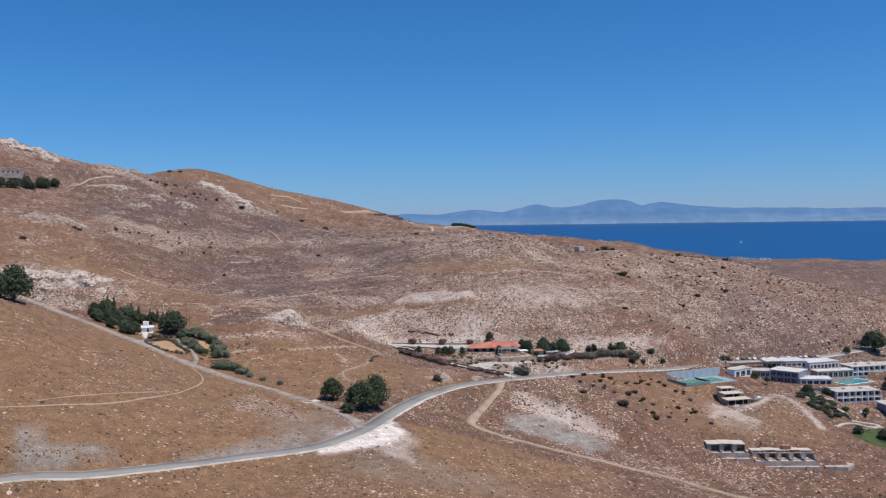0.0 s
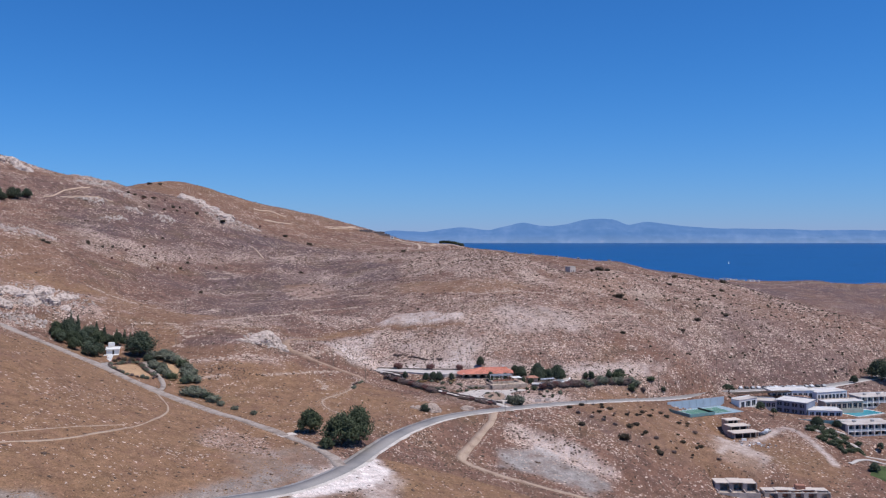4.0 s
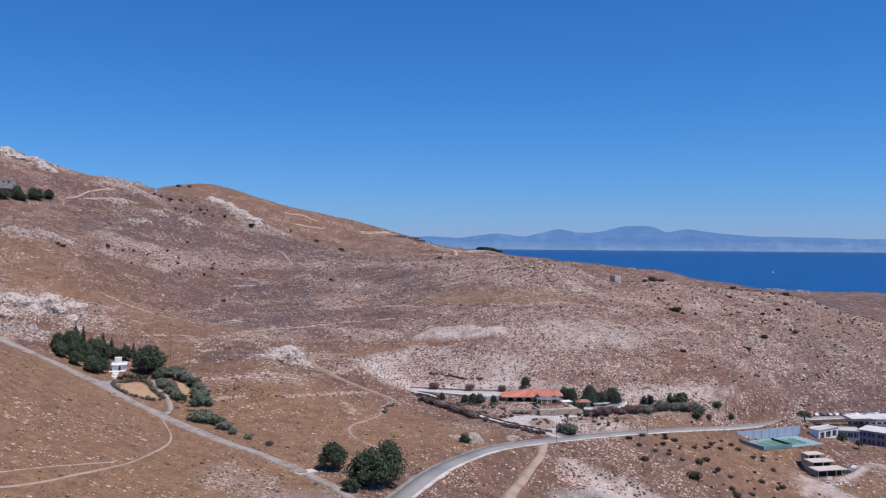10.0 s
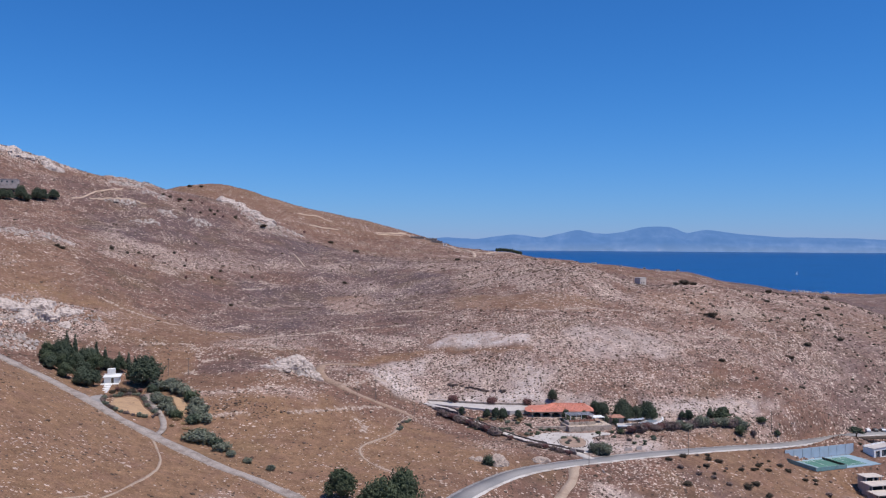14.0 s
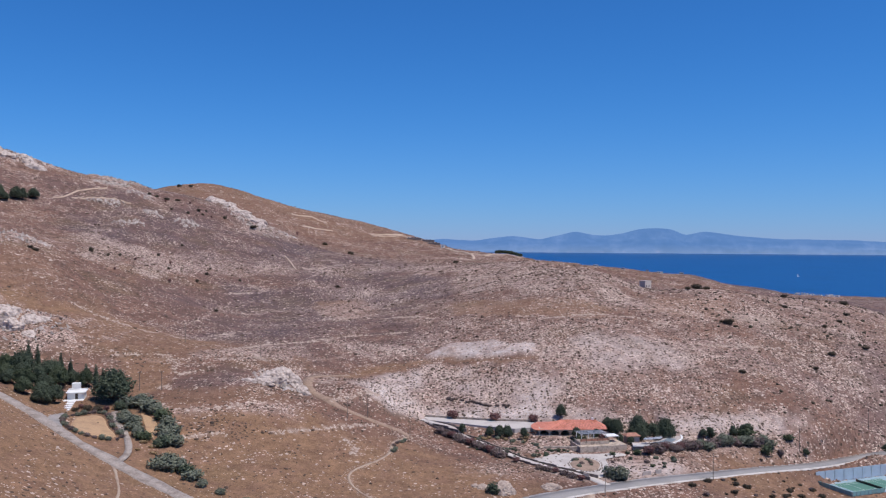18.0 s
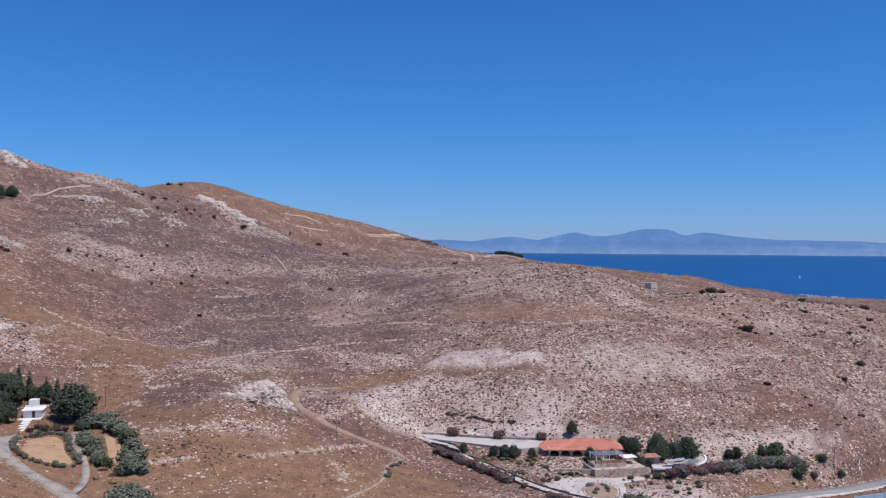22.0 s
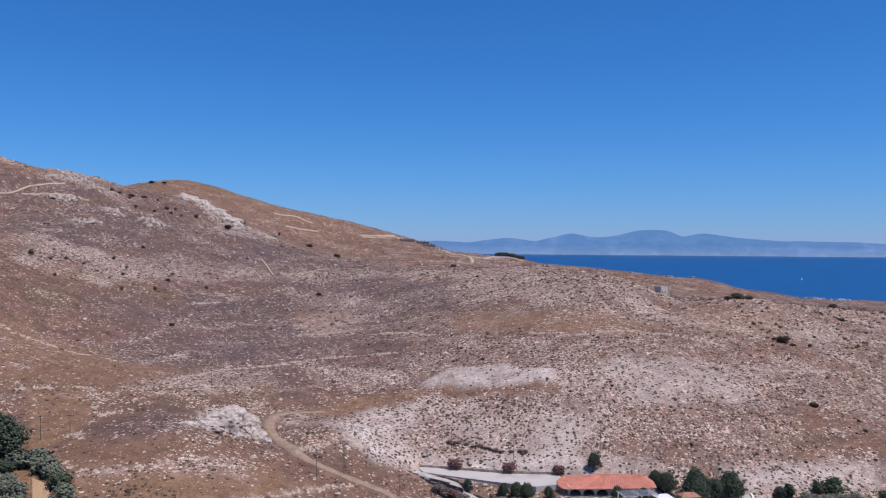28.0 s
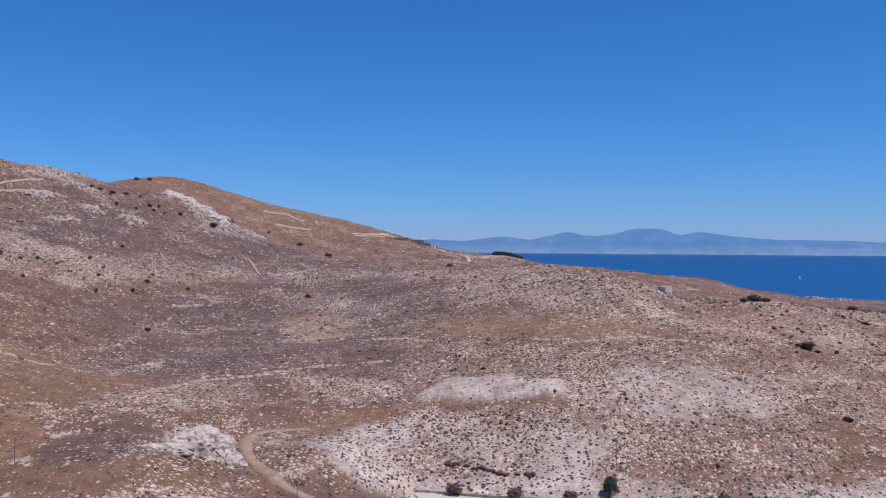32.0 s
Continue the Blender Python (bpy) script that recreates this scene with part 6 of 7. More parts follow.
def pool_terrace():
    ob = thing("pool_terrace", at(81.5, 468.5, -9.2), "curved pool terrace with a white rim and a dark band", "terrace")
    a = np.radians(np.linspace(-100, -4, 17))
    out = [(19.5 * math.cos(t), 19.5 * math.sin(t)) for t in a]
    inn = [(13.0 * math.cos(t), 13.0 * math.sin(t)) for t in a][::-1]
    part("deck", prism(bmesh.new(), out + inn, -2.2, 1.0), M["concrete"], ob)
    for name, r0, r1, z0, z1, m in (("band", 19.52, 19.75, 0.1, 0.9, M["dark_stone"]), ("rim", 19.3, 19.95, 1.02, 1.5, M["white_wall"])):
        for i in range(16):
            t0, t1 = a[i], a[i + 1] - 0.004
            q = [(r1 * math.cos(t0), r1 * math.sin(t0)), (r1 * math.cos(t1), r1 * math.sin(t1)), (r0 * math.cos(t1), r0 * math.sin(t1)), (r0 * math.cos(t0), r0 * math.sin(t0))]
            part(name, prism(bmesh.new(), q, z0, z1), m, ob)
    p = [(17.6 * math.cos(t), 17.6 * math.sin(t)) for t in a[5:14]] + [(14.0 * math.cos(t), 14.0 * math.sin(t)) for t in a[5:14]][::-1]
    part("pool", prism(bmesh.new(), p, 0.9, 1.06), M["pool_tile"], ob, "small dull blue-grey pool")
    for i in range(5):
        t = thing("parasol", at(81.5 + 15.6 * math.cos(a[3 + i]), 468.5 + 15.6 * math.sin(a[3 + i]), -8.2), "grey parasol on the pool terrace", "parasol", "pool parasols")
        part("pole", tube(bmesh.new(), (0, 0, 0), (0, 0, 2.4), 0.04, 0.03, 6), M["metal"], t)
        part("canopy", tube(bmesh.new(), (0, 0, 1.9), (0, 0, 2.5), 1.3 if i % 2 else 0.9, 0.05, 8), M["grey_wall"], t)
    hut = thing("pool_hut", at(78, 458.5, -9.2, 8), "small hut with a dark red tile roof beside the pool", "hut")
    part("wall", one_box(0, 5, 0, 3.5, -0.5, 2.5), M["cream_wall"], hut)
    part("door", one_box(1.8, 2.8, -0.05, -0.003, 0, 2.05), M["dark_wood"], hut)
    bm = bmesh.new()
    box(bm, -0.5, 5.5, -0.6, 4.1, 2.52, 2.7)
    part("roof", mesh_of("roof", [(-0.5, -0.6, 2.71), (5.5, -0.6, 2.71), (5.5, 4.1, 2.71), (-0.5, 4.1, 2.71), (1, 1.75, 3.7), (4, 1.75, 3.7)], [(0, 1, 5, 4), (1, 2, 5), (2, 3, 4, 5), (3, 0, 4), (3, 2, 1, 0)], M["brick"]), None, hut)
    part("eave", bm, M["dark_wood"], hut)


pool_terrace()

# small walls and gate piers where the driveway meets the road
for i, (x, y, w, turn) in enumerate([(75, 423.5, 3.2, 20), (80, 426, 2.4, 20), (54, 419, 2.2, -40), (62, 422, 5, 10)]):
    ob = thing("garden_wall", at(x, y, float(ground(np.array([x]), np.array([y]))[0]), turn), "short pale block wall beside the road", "wall", "roadside walls")
    for k in range(2):
        part("wall_piece", one_box(k * w / 2, k * w / 2 + w / 2 - 0.01, -0.15, 0.15, -0.6, 1.3, 0.03), M["raw_concrete"], ob)


def culvert():
    ob = thing("culvert", at(60.5, 404.2, -13.4, -52), "small concrete culvert below the road bank", "culvert")
    part("headwall", one_box(-2.2, -0.8, -0.25, 0.25, -1.0, 1.7, 0.04), M["raw_concrete"], ob)
    part("headwall", one_box(0.8, 2.2, -0.25, 0.25, -1.0, 1.7, 0.04), M["raw_concrete"], ob)
    part("lintel", one_box(-0.79, 0.79, -0.25, 0.25, 0.8, 1.7, 0.04), M["raw_concrete"], ob)
    # solid near-black block paints the shade inside the hollow
    part("barrel", one_box(-0.79, 0.79, 0.3, 0.6, -1.0, 0.8), M["opening_shade"], ob)
    w = part("wing_wall", one_box(0, 5.5, -0.15, 0.15, -1.4, 0.9, 0.04), M["raw_concrete"], ob)
    w.matrix_local = Matrix.Translation((2.1, -0.35, 0)) @ Matrix.Rotation(radians(-35), 4, "Z")


culvert()


# ---- rocks with a shape of their own ----
def rock(name, x, y, sx, sy, sz, seed, turn, label, material, sink=0.25, detail=4):
    bm = bmesh.new()
    bmesh.ops.create_icosphere(bm, subdivisions=detail, radius=1.0)
    noise.seed_set(seed)
    for v in bm.verts:
        p = v.co.copy()
        r = 1 + 0.34 * noise.noise(p * 1.3 + Vector((seed, 0, 0))) + 0.20 * (0.5 - abs(noise.noise(p * 3.1 + Vector((0, seed, 0))))) + 0.13 * noise.noise(p * 7.0) + 0.08 * noise.noise(p * 15.0)
        v.co = Vector((p.x * sx, p.y * sy, p.z * sz)) * r
    ob = part(name, bm, material)
    ob.matrix_world = at(x, y, float(ground(np.array([x]), np.array([y]))[0]) - sz * sink, turn)
    return tagged(ob, label, "rock")


rock("boulder", 24.5, 394.5, 4.6, 2.8, 3.4, 3, 30, "large pale boulder beside the road", M["boulder"])
rock("boulder", 19, 395.5, 2.2, 1.6, 1.6, 4, 10, "pale boulder beside the larger one", M["boulder"])
rock("boulder", 16.5, 397, 1.4, 1.2, 1.0, 5, 70, "small pale boulder above the road", M["boulder"])
rock("boulder", 41, 404, 3.6, 1.8, 1.7, 6, 20, "low tan rock mound beside the road", M["boulder"])
for i, (x, y, sx, sy, sz) in enumerate([(-62, 468, 5.5, 3.2, 2.6), (-56, 472, 6.5, 4.4, 4.2), (-51, 474, 5.0, 4.0, 4.4), (-47, 472, 3.8, 3.4, 3.0), (-66, 464, 3.4, 2.2, 1.5), (-53, 480, 5.0, 3.4, 3.0)]):
    ob = rock("rock_outcrop", x, y, sx, sy, sz, 10 + i, i * 50 - 30, "pale grey craggy limestone outcrop on the slope", M["rock"], 0.3)
    ob["group"] = "limestone outcrop"
for i, (x, y, sx, sy, sz) in enumerate([(-186, 492, 9, 6, 6), (-176, 500, 8, 6, 5), (-168, 488, 7, 5, 4.4), (-163, 500, 6, 5, 3.6), (-174, 480, 6, 5, 4.0), (-195, 480, 8, 6, 5), (-158, 486, 4, 3, 2.4), (-182, 470, 5, 4, 3.2)]):
    ob = rock("rock_outcrop", x, y, sx, sy, sz, 30 + i, i * 70, "large pale grey limestone crag above the grove", M["rock"], 0.45)
    ob["group"] = "limestone crag"
for i in range(11):
    x, y = -206 + i * 5.6, 985 - i * 5.0
    ob = rock("rock_outcrop", x, y, 8 + 3 * math.sin(i * 2.3), 6, 5.5 + 1.5 * math.cos(i * 1.7), 50 + i, i * 60, "grey rock rib running down the upper slope", M["rock"], 0.45, 3)
    ob["group"] = "upper rock rib"
for i in range(7):
    ob = rock("rock_outcrop", -398 + i * 9, 915 + 9 * math.sin(i * 1.9), 9, 7, 6, 70 + i, i * 60, "pale rock on the skyline crest", M["rock"], 0.5, 3)
    ob["group"] = "crest rocks"


# ---- poles ----
def utility_pole(x, y, h, turn):
    ob = thing("utility_pole", at(x, y, float(ground(np.array([x]), np.array([y]))[0]), turn), "tall weathered wooden utility pole", "pole", "utility poles")
    part("pole", tube(bmesh.new(), (0, 0, -0.5), (0, 0, h), 0.12, 0.075, 8), M["pole_wood"], ob)
    part("crossarm", one_box(-0.9, 0.9, -0.06, 0.06, h - 0.55, h - 0.4), M["pole_wood"], ob)
    for k in (-0.75, 0.0, 0.75):
        part("insulator", tube(bmesh.new(), (k, 0, h - 0.4), (k, 0, h - 0.18), 0.05, 0.04, 6), M["white_wall"], ob)


for i, (x, y, h) in enumerate([(-20, 457, 9), (-4, 449, 8.5), (-27, 450, 8), (-69, 506, 9), (60, 488, 9), (99, 423.5, 9), (150, 472, 9), (57, 399, 8), (-105, 520, 9), (196, 507, 9), (238, 516, 9), (285, 527, 9), (-103, 452, 7), (-95, 452, 7), (12, 492, 8), (32, 488, 7)]):
    utility_pole(x, y, h, 20 + i * 11)


# ---- the white house and its yard ----
def white_house():
    ob = thing("white_house", at(-123.6, 438.2, 10.7, 14), "small whitewashed cube house with a flat roof", "house")
    part("wall", one_box(0, 5.6, 0, 5.5, -0.8, 2.3, 0.03), M["white_wall"], ob)
    part("roof", one_box(-0.4, 6.0, -0.9, 5.9, 2.32, 2.52, 0.03), M["white_wall"], ob, "bright white flat roof")
    part("parapet", one_box(-0.4, 6.0, 5.6, 5.85, 2.53, 2.95, 0.02), M["white_wall"], ob)
    part("door", one_box(2.6, 3.5, -0.05, -0.003, 0, 2.0), M["dark_wood"], ob)
    part("upper_room", one_box(0.6, 3.4, 6.2, 9.0, 0.0, 4.6, 0.03), M["white_wall"], ob)
    part("yard", one_box(-1.0, 5.5, -3.0, -0.06, -1.5, 0.02), M["white_wall"], ob, "white paved yard")
    path = thing("paved_path", at(-118.6, 423.0, 9.0, 10), "white paved path leading up to the house", "path", kind="structure")
    for i in range(6):
        part("slab", one_box(-1.2, 1.2, i * 2.1, i * 2.1 + 2.0, -1.0, 0.25 + i * 0.32, 0.03), M["white_wall"], path)
    sh = thing("shed", at(-133, 433.5, 12.6, 10), "small whitewashed shed under the trees", "shed")
    part("wall", one_box(0, 3, 0, 2.5, -1.5, 2.2), M["white_wall"], sh)
    part("roof", one_box(-0.2, 3.2, -0.2, 2.7, 2.22, 2.36), M["concrete"], sh)


white_house()
slab = part("concrete_apron", one_box(-3.2, 3.2, -2.0, 2.0, -0.5, 0.25, 0.05), M["white_gravel"])
slab.matrix_world = at(-31, 338.5, float(ground(np.array([-31.0]), np.array([338.5]))[0]), 35)
tagged(slab, "pale concrete slab beside the gravel track", "slab", kind="structure")


def draped(name, outline, material, label, category, lift=0.10, rings=9, rag=0.05):
    """A thin sheet laid over the ground inside an outline, with a ragged rim that dips in."""
    o = spline([(x, y, 0) for x, y in outline] + [(*outline[0], 0)], 1.5)[:-1, :2]
    c = o.mean(0)
    n = len(o)
    pts = [c]
    for r in range(1, rings + 1):
        f = r / rings
        w = 1 + rag * grain(o[:, 0], o[:, 1], 6, 101 + r)[:, None] * f
        pts += list(c + (o - c) * f * w)
    pts = np.array(pts)
    z = np.maximum.reduce([ground(pts[:, 0] + a, pts[:, 1] + b) for a, b in ((0, 0), (1, 0), (-1, 0), (0, 1), (0, -1))]) + lift
    z[-n:] -= 0.5
    v = np.c_[pts, z]
    f = [(0, 1 + i, 1 + (i + 1) % n) for i in range(n)]
    for r in range(rings - 1):
        a, b = 1 + r * n, 1 + (r + 1) * n
        f += [(a + i, b + i, b + (i + 1) % n, a + (i + 1) % n) for i in range(n)]
    return tagged(part(name, mesh_of(name, v, f, material, True), None), label, category, kind="structure")


draped("forecourt", [(36, 436), (41, 439), (47, 443.5), (56, 444.5), (66, 446), (74, 447), (75, 443.5), (67, 440), (66, 433), (63, 423), (58, 416.5), (51, 420), (45, 425), (39, 431)], M["concrete"], "pale concrete forecourt at the end of the driveway", "forecourt")
draped("dry_garden", [(-113, 418), (-109.5, 425), (-105, 423), (-99.5, 411.5), (-94, 403), (-96, 400), (-103, 399), (-109, 404.5)], M["dry_lawn"], "small garden of straw-coloured dry grass beside the white house", "garden", rag=0.05)
draped("dry_garden", [(-95, 428), (-91, 425), (-86.5, 419), (-83.5, 409), (-86, 407.5), (-90, 417)], M["dry_lawn"], "strip of straw-coloured dry grass between the shrubs", "garden", rag=0.08)
ribbon("garden_path", on_ground(spline(laid([(-104, 429), (-100.5, 420), (-94.5, 410), (-90.5, 402), (-88, 396), (-86, 388), (-86, 379)]))), 1.0, M["gravel"], 0.1, "narrow gravel path between garden and shrubs", "path", rag=0.15)
draped("house_yard", [(-118, 421), (-115.5, 419), (-114.5, 411), (-112, 404), (-108, 397), (-114, 401), (-118, 410)], M["gravel_grey"], "grey gravel yard between the white house and the track", "yard", rag=0.05)
draped("planted_island", [(51.5, 433), (55, 438.5), (60, 439), (63, 435), (60.5, 427), (56, 424.5), (52, 427)], M["garden_soil"], "raised planted island in the forecourt", "garden bed", lift=0.35, rag=0.03)
for i, (x, y, _) in enumerate(spline([(51.3, 433, 0), (55, 438.8, 0), (60.2, 439.3, 0), (63.3, 435, 0), (60.8, 426.7, 0), (56, 424.2, 0), (51.7, 427, 0), (51.3, 432, 0)], 1.3)):
    q = rock("edging_stone", x, y, 0.5, 0.4, 0.5, 200 + i, i * 40, "dark edging stone round the planted island", M["dark_stone"], 0.1, 1)
    q["group"] = "island edging"
for i in range(9):
    q = random.Random(2100 + i)
    plant("shrub", (OLIVE + PURPLE)[i % 4], 57 + q.uniform(-4, 4), 432 + q.uniform(-5, 5), i * 50, 0.35 + 0.2 * q.random(), "small dry shrub on the planted island", "shrub", "island planting")
for i in range(11):
    q = random.Random(2200 + i)
    plant("shrub", (OLIVE + PURPLE + GREEN)[i % 6], 76 + q.uniform(-10, 16), 436 + q.uniform(-5, 6), i * 50, 0.3 + 0.3 * q.random(), "small dry shrub on the bank above the road", "shrub", "bank planting")
# ---- the hotel below the road ----
def room_block(x, y, z, turn, bays, bay, storeys, depth, label, storey=3.0, wall=None, frame_mat=None):
    """A block of hotel rooms: floor slabs and fins that frame open balconies, glazed at the back."""
    wall, frame_mat = wall or M["grey_wall"], frame_mat or M["white_wall"]
    ob = thing("hotel_block", at(x, y, z, turn), label, "hotel", "hotel buildings")
    w, h = bays * bay, storeys * storey
    part("body", one_box(0, w, 1.9, depth, -3.0, h), wall, ob)
    part("base", one_box(-0.1, w + 0.1, -0.05, 1.88, -3.0, -0.01), wall, ob)
    part("roof", one_box(-0.35, w + 0.35, -0.3, depth + 0.3, h + 0.01, h + 0.35, 0.03), M["concrete"], ob)
    part("parapet", one_box(-0.2, w + 0.2, depth - 0.2, depth + 0.15, h + 0.36, h + 0.8), frame_mat, ob)
    for s in range(1, storeys):
        part("floor_slab", one_box(-0.2, w + 0.2, -0.28, 1.88, s * storey - 0.35, s * storey), frame_mat, ob)
    for b in range(bays + 1):
        part("fin", one_box(b * bay - 0.22, b * bay + 0.22, -0.3, 1.88, 0, h), frame_mat, ob)
    for s in range(storeys):
        for b in range(bays):
            x0 = b * bay
            d = part("balcony_door", one_box(x0 + 0.5, x0 + bay - 0.5, 1.82, 1.895, s * storey + 0.03, s * storey + 2.2), M["glass"], ob)
            part("mullion", one_box(x0 + bay / 2 - 0.04, x0 + bay / 2 + 0.04, 1.78, 1.815, s * storey + 0.03, s * storey + 2.2), frame_mat, d)
            part("balustrade", one_box(x0 + 0.16, x0 + bay - 0.16, -0.06, 0.02, s * storey + 0.05, s * storey + 0.95), M["rail_glass"], ob)
    for k in range(2):
        part("roof_unit", one_box(w * (0.25 + 0.4 * k), w * (0.25 + 0.4 * k) + 1.6, depth * 0.5, depth * 0.5 + 1.2, h + 0.36, h + 1.2, 0.03), M["metal"], ob)
    return ob


M["hall_blue"] = mat("hall_blue", (0.23, 0.26, 0.33), 0.8, 0.08, 4, 0.4, 0.005)
M["white_roof"] = mat("white_roof", (0.62, 0.60, 0.58), 0.8, 0.08, 5, 0.4, 0.005, second=(0.50, 0.47, 0.45))
M["rail_glass"] = mat("rail_glass", (0.42, 0.47, 0.50), 0.15, 0.05, 3, 0.5, spec=0.5)
M["car_white"] = mat("car_white", (0.75, 0.75, 0.75), 0.3, 0.02, 2, 0.5, spec=0.5)
M["car_dark"] = mat("car_dark", (0.03, 0.035, 0.045), 0.3, 0.05, 2, 0.5, spec=0.5)
M["car_silver"] = mat("car_silver", (0.35, 0.37, 0.40), 0.3, 0.05, 2, 0.5, metal=0.4)
M["tyre"] = mat("tyre", (0.02, 0.02, 0.02), 0.9, 0.1, 1, 0.2)


def flat_building(x, y, z, turn, w, d, h, label, openings, wall, roof=None, name="hotel_building", floors=1):
    """A flat-roofed building with a row of recessed openings along its front."""
    ob = thing(name, at(x, y, z, turn), label, "building", "hotel buildings")
    fh = h / floors
    for f in range(floors):
        z0 = f * fh
        ow = w / openings
        part("wall", one_box(0, w, 0.5, d, z0 - (3.0 if f == 0 else 0), z0 + fh), wall, ob)
        part("spandrel", one_box(0, w, 0.0, 0.49, z0 + fh * 0.78, z0 + fh - 0.003), wall, ob)
        part("sill_wall", one_box(0, w, 0.0, 0.49, z0 - (3.0 if f == 0 else -0.003), z0 + fh * 0.18), wall, ob)
        for i in range(openings + 1):
            a = min(max(i * ow - ow * 0.13, 0), w - ow * 0.26)
            part("pier", one_box(a, a + ow * 0.26, 0.0, 0.49, z0 + fh * 0.18 + 0.003, z0 + fh * 0.78 - 0.003), wall, ob)
        for i in range(openings):
            p = part("window", one_box(i * ow + ow * 0.13, (i + 1) * ow - ow * 0.13, 0.42, 0.495, z0 + fh * 0.18, z0 + fh * 0.78), M["glass"], ob)
            part("mullion", one_box((i + 0.5) * ow - 0.05, (i + 0.5) * ow + 0.05, 0.38, 0.415, z0 + fh * 0.18, z0 + fh * 0.78), M["white_wall"], p)
    part("roof", one_box(-0.25, w + 0.25, -0.25, d + 0.25, h + 0.003, h + 0.3, 0.03), roof or M["concrete"], ob)
    part("parapet", one_box(0, w, d - 0.3, d, h + 0.303, h + 0.75), wall, ob)
    return ob


def tennis_court():
    ob = thing("tennis_court", at(169, 455, -24.3, 20), "green tennis court behind pale blue wind screens", "tennis court")
    part("surface", one_box(-17.2, 17.2, -8.4, 8.4, -0.3, 0.06), M["court_blue"], ob)
    part("playing_area", one_box(-12, 12, -6, 6, 0.064, 0.08), M["court_green"], ob)
    for y in (-5.5, 5.5, -4.1, 4.1):
        part("line", one_box(-11.9, 11.9, y - 0.05, y + 0.05, 0.084, 0.09), M["white_wall"], ob)
    for x in (-11.9, -6.4, 6.4, 11.9):
        part("line", one_box(x - 0.05, x + 0.05, -4.04, 4.04, 0.084, 0.09), M["white_wall"], ob)
    part("net", one_box(-0.04, 0.04, -6.0, 6.0, 0.1, 1.0), M["dark_wood"], ob)
    for s, (x0, x1, y0, y1) in enumerate([(-17.4, 20, 8.6, 8.75), (-17.4, -2, -8.75, -8.6), (-17.5, -17.4, -8.5, 8.5)]):
        sc = part("wind_screen", one_box(x0, x1, y0, y1, 0.07, 4.6 if s == 0 else 1.6), M["screen_blue"] if s == 0 else M["screen_teal"], ob)
        n = 8 if x1 - x0 > 1 else 5
        for k in range(n + 1):
            px, py = (x0 + (x1 - x0) * k / n, y0 - 0.06) if x1 - x0 > 1 else (x0 - 0.06, y0 + (y1 - y0) * k / n)
            part("post", one_box(px - 0.04, px + 0.04, py - 0.04, py + 0.04, -0.3, 4.7 if s == 0 else 1.7), M["metal"], ob)


tennis_court()


def car(x, y, turn, material, label):
    z = float(ground(np.array([x]), np.array([y]))[0])
    ob = thing("car", at(x, y, z + 0.1, turn), label, "car", "parked cars")
    prof = [(-2.1, 0.35), (-2.1, 0.85), (-1.9, 0.95), (-1.3, 1.4), (0.4, 1.42), (1.0, 0.98), (2.0, 0.82), (2.1, 0.35)]
    bm = bmesh.new()
    a = [bm.verts.new((px, -0.85, pz)) for px, pz in prof]
    b = [bm.verts.new((px, 0.85, pz)) for px, pz in prof]
    bm.faces.new(a[::-1])
    bm.faces.new(b)
    for i in range(len(prof)):
        bm.faces.new((a[i], a[(i + 1) % 8], b[(i + 1) % 8], b[i]))
    bmesh.ops.recalc_face_normals(bm, faces=bm.faces)
    bmesh.ops.bevel(bm, geom=list(bm.edges), offset=0.06, segments=1, affect="EDGES")
    part("body", bm, material, ob)
    part("side_window", one_box(-1.2, 0.4, -0.875, 0.875, 1.0, 1.3, 0.02), M["glass"], ob)
    for wx in (-1.3, 1.3):
        for wy in (-0.8, 0.8):
            w = part("wheel", tube(bmesh.new(), (wx, wy - 0.1, 0.32), (wx, wy + 0.1, 0.32), 0.33, 0.33, 12), M["tyre"], ob)
            part("rim", tube(bmesh.new(), (wx, wy - 0.11, 0.32), (wx, wy + 0.11, 0.32), 0.19, 0.19, 8), M["metal"], w)


CAR = [("car_white", "white parked car beside the road"), ("car_dark", "black parked car beside the road"), ("car_silver", "silver parked car beside the road")]
for i in range(15):
    k = (i * 7) % 3
    car(209 + i * 3.6, 504.6 + 0.16 * i, 80 + (i % 3) * 4, M[CAR[k][0]], CAR[k][1])
for i, (x, y) in enumerate([(184, 425), (187.5, 428), (190.5, 431)]):
    car(x, y, 40, M[CAR[(i + 1) % 3][0]], CAR[(i + 1) % 3][1].replace("beside the road", "on the building plot"))


def car_port(x, y, z, turn, w):
    ob = thing("carport", at(x, y, z, turn), "long dark timber carport along the hotel road", "carport")
    for i in range(int(w / 0.9)):
        part("roof_slat", one_box(i * 0.9, i * 0.9 + 0.75, -2.4, 2.4, 2.6, 2.72), M["dark_wood"], ob)
    for k in (-2.2, 2.2):
        part("beam", one_box(0, w, k - 0.08, k + 0.08, 2.4, 2.58), M["dark_wood"], ob)
        for i in range(int(w / 4.5) + 1):
            part("post", one_box(i * 4.4 - 0.08 + 0.1, i * 4.4 + 0.18, k - 0.08, k + 0.08, -1.5, 2.39), M["dark_wood"], ob)


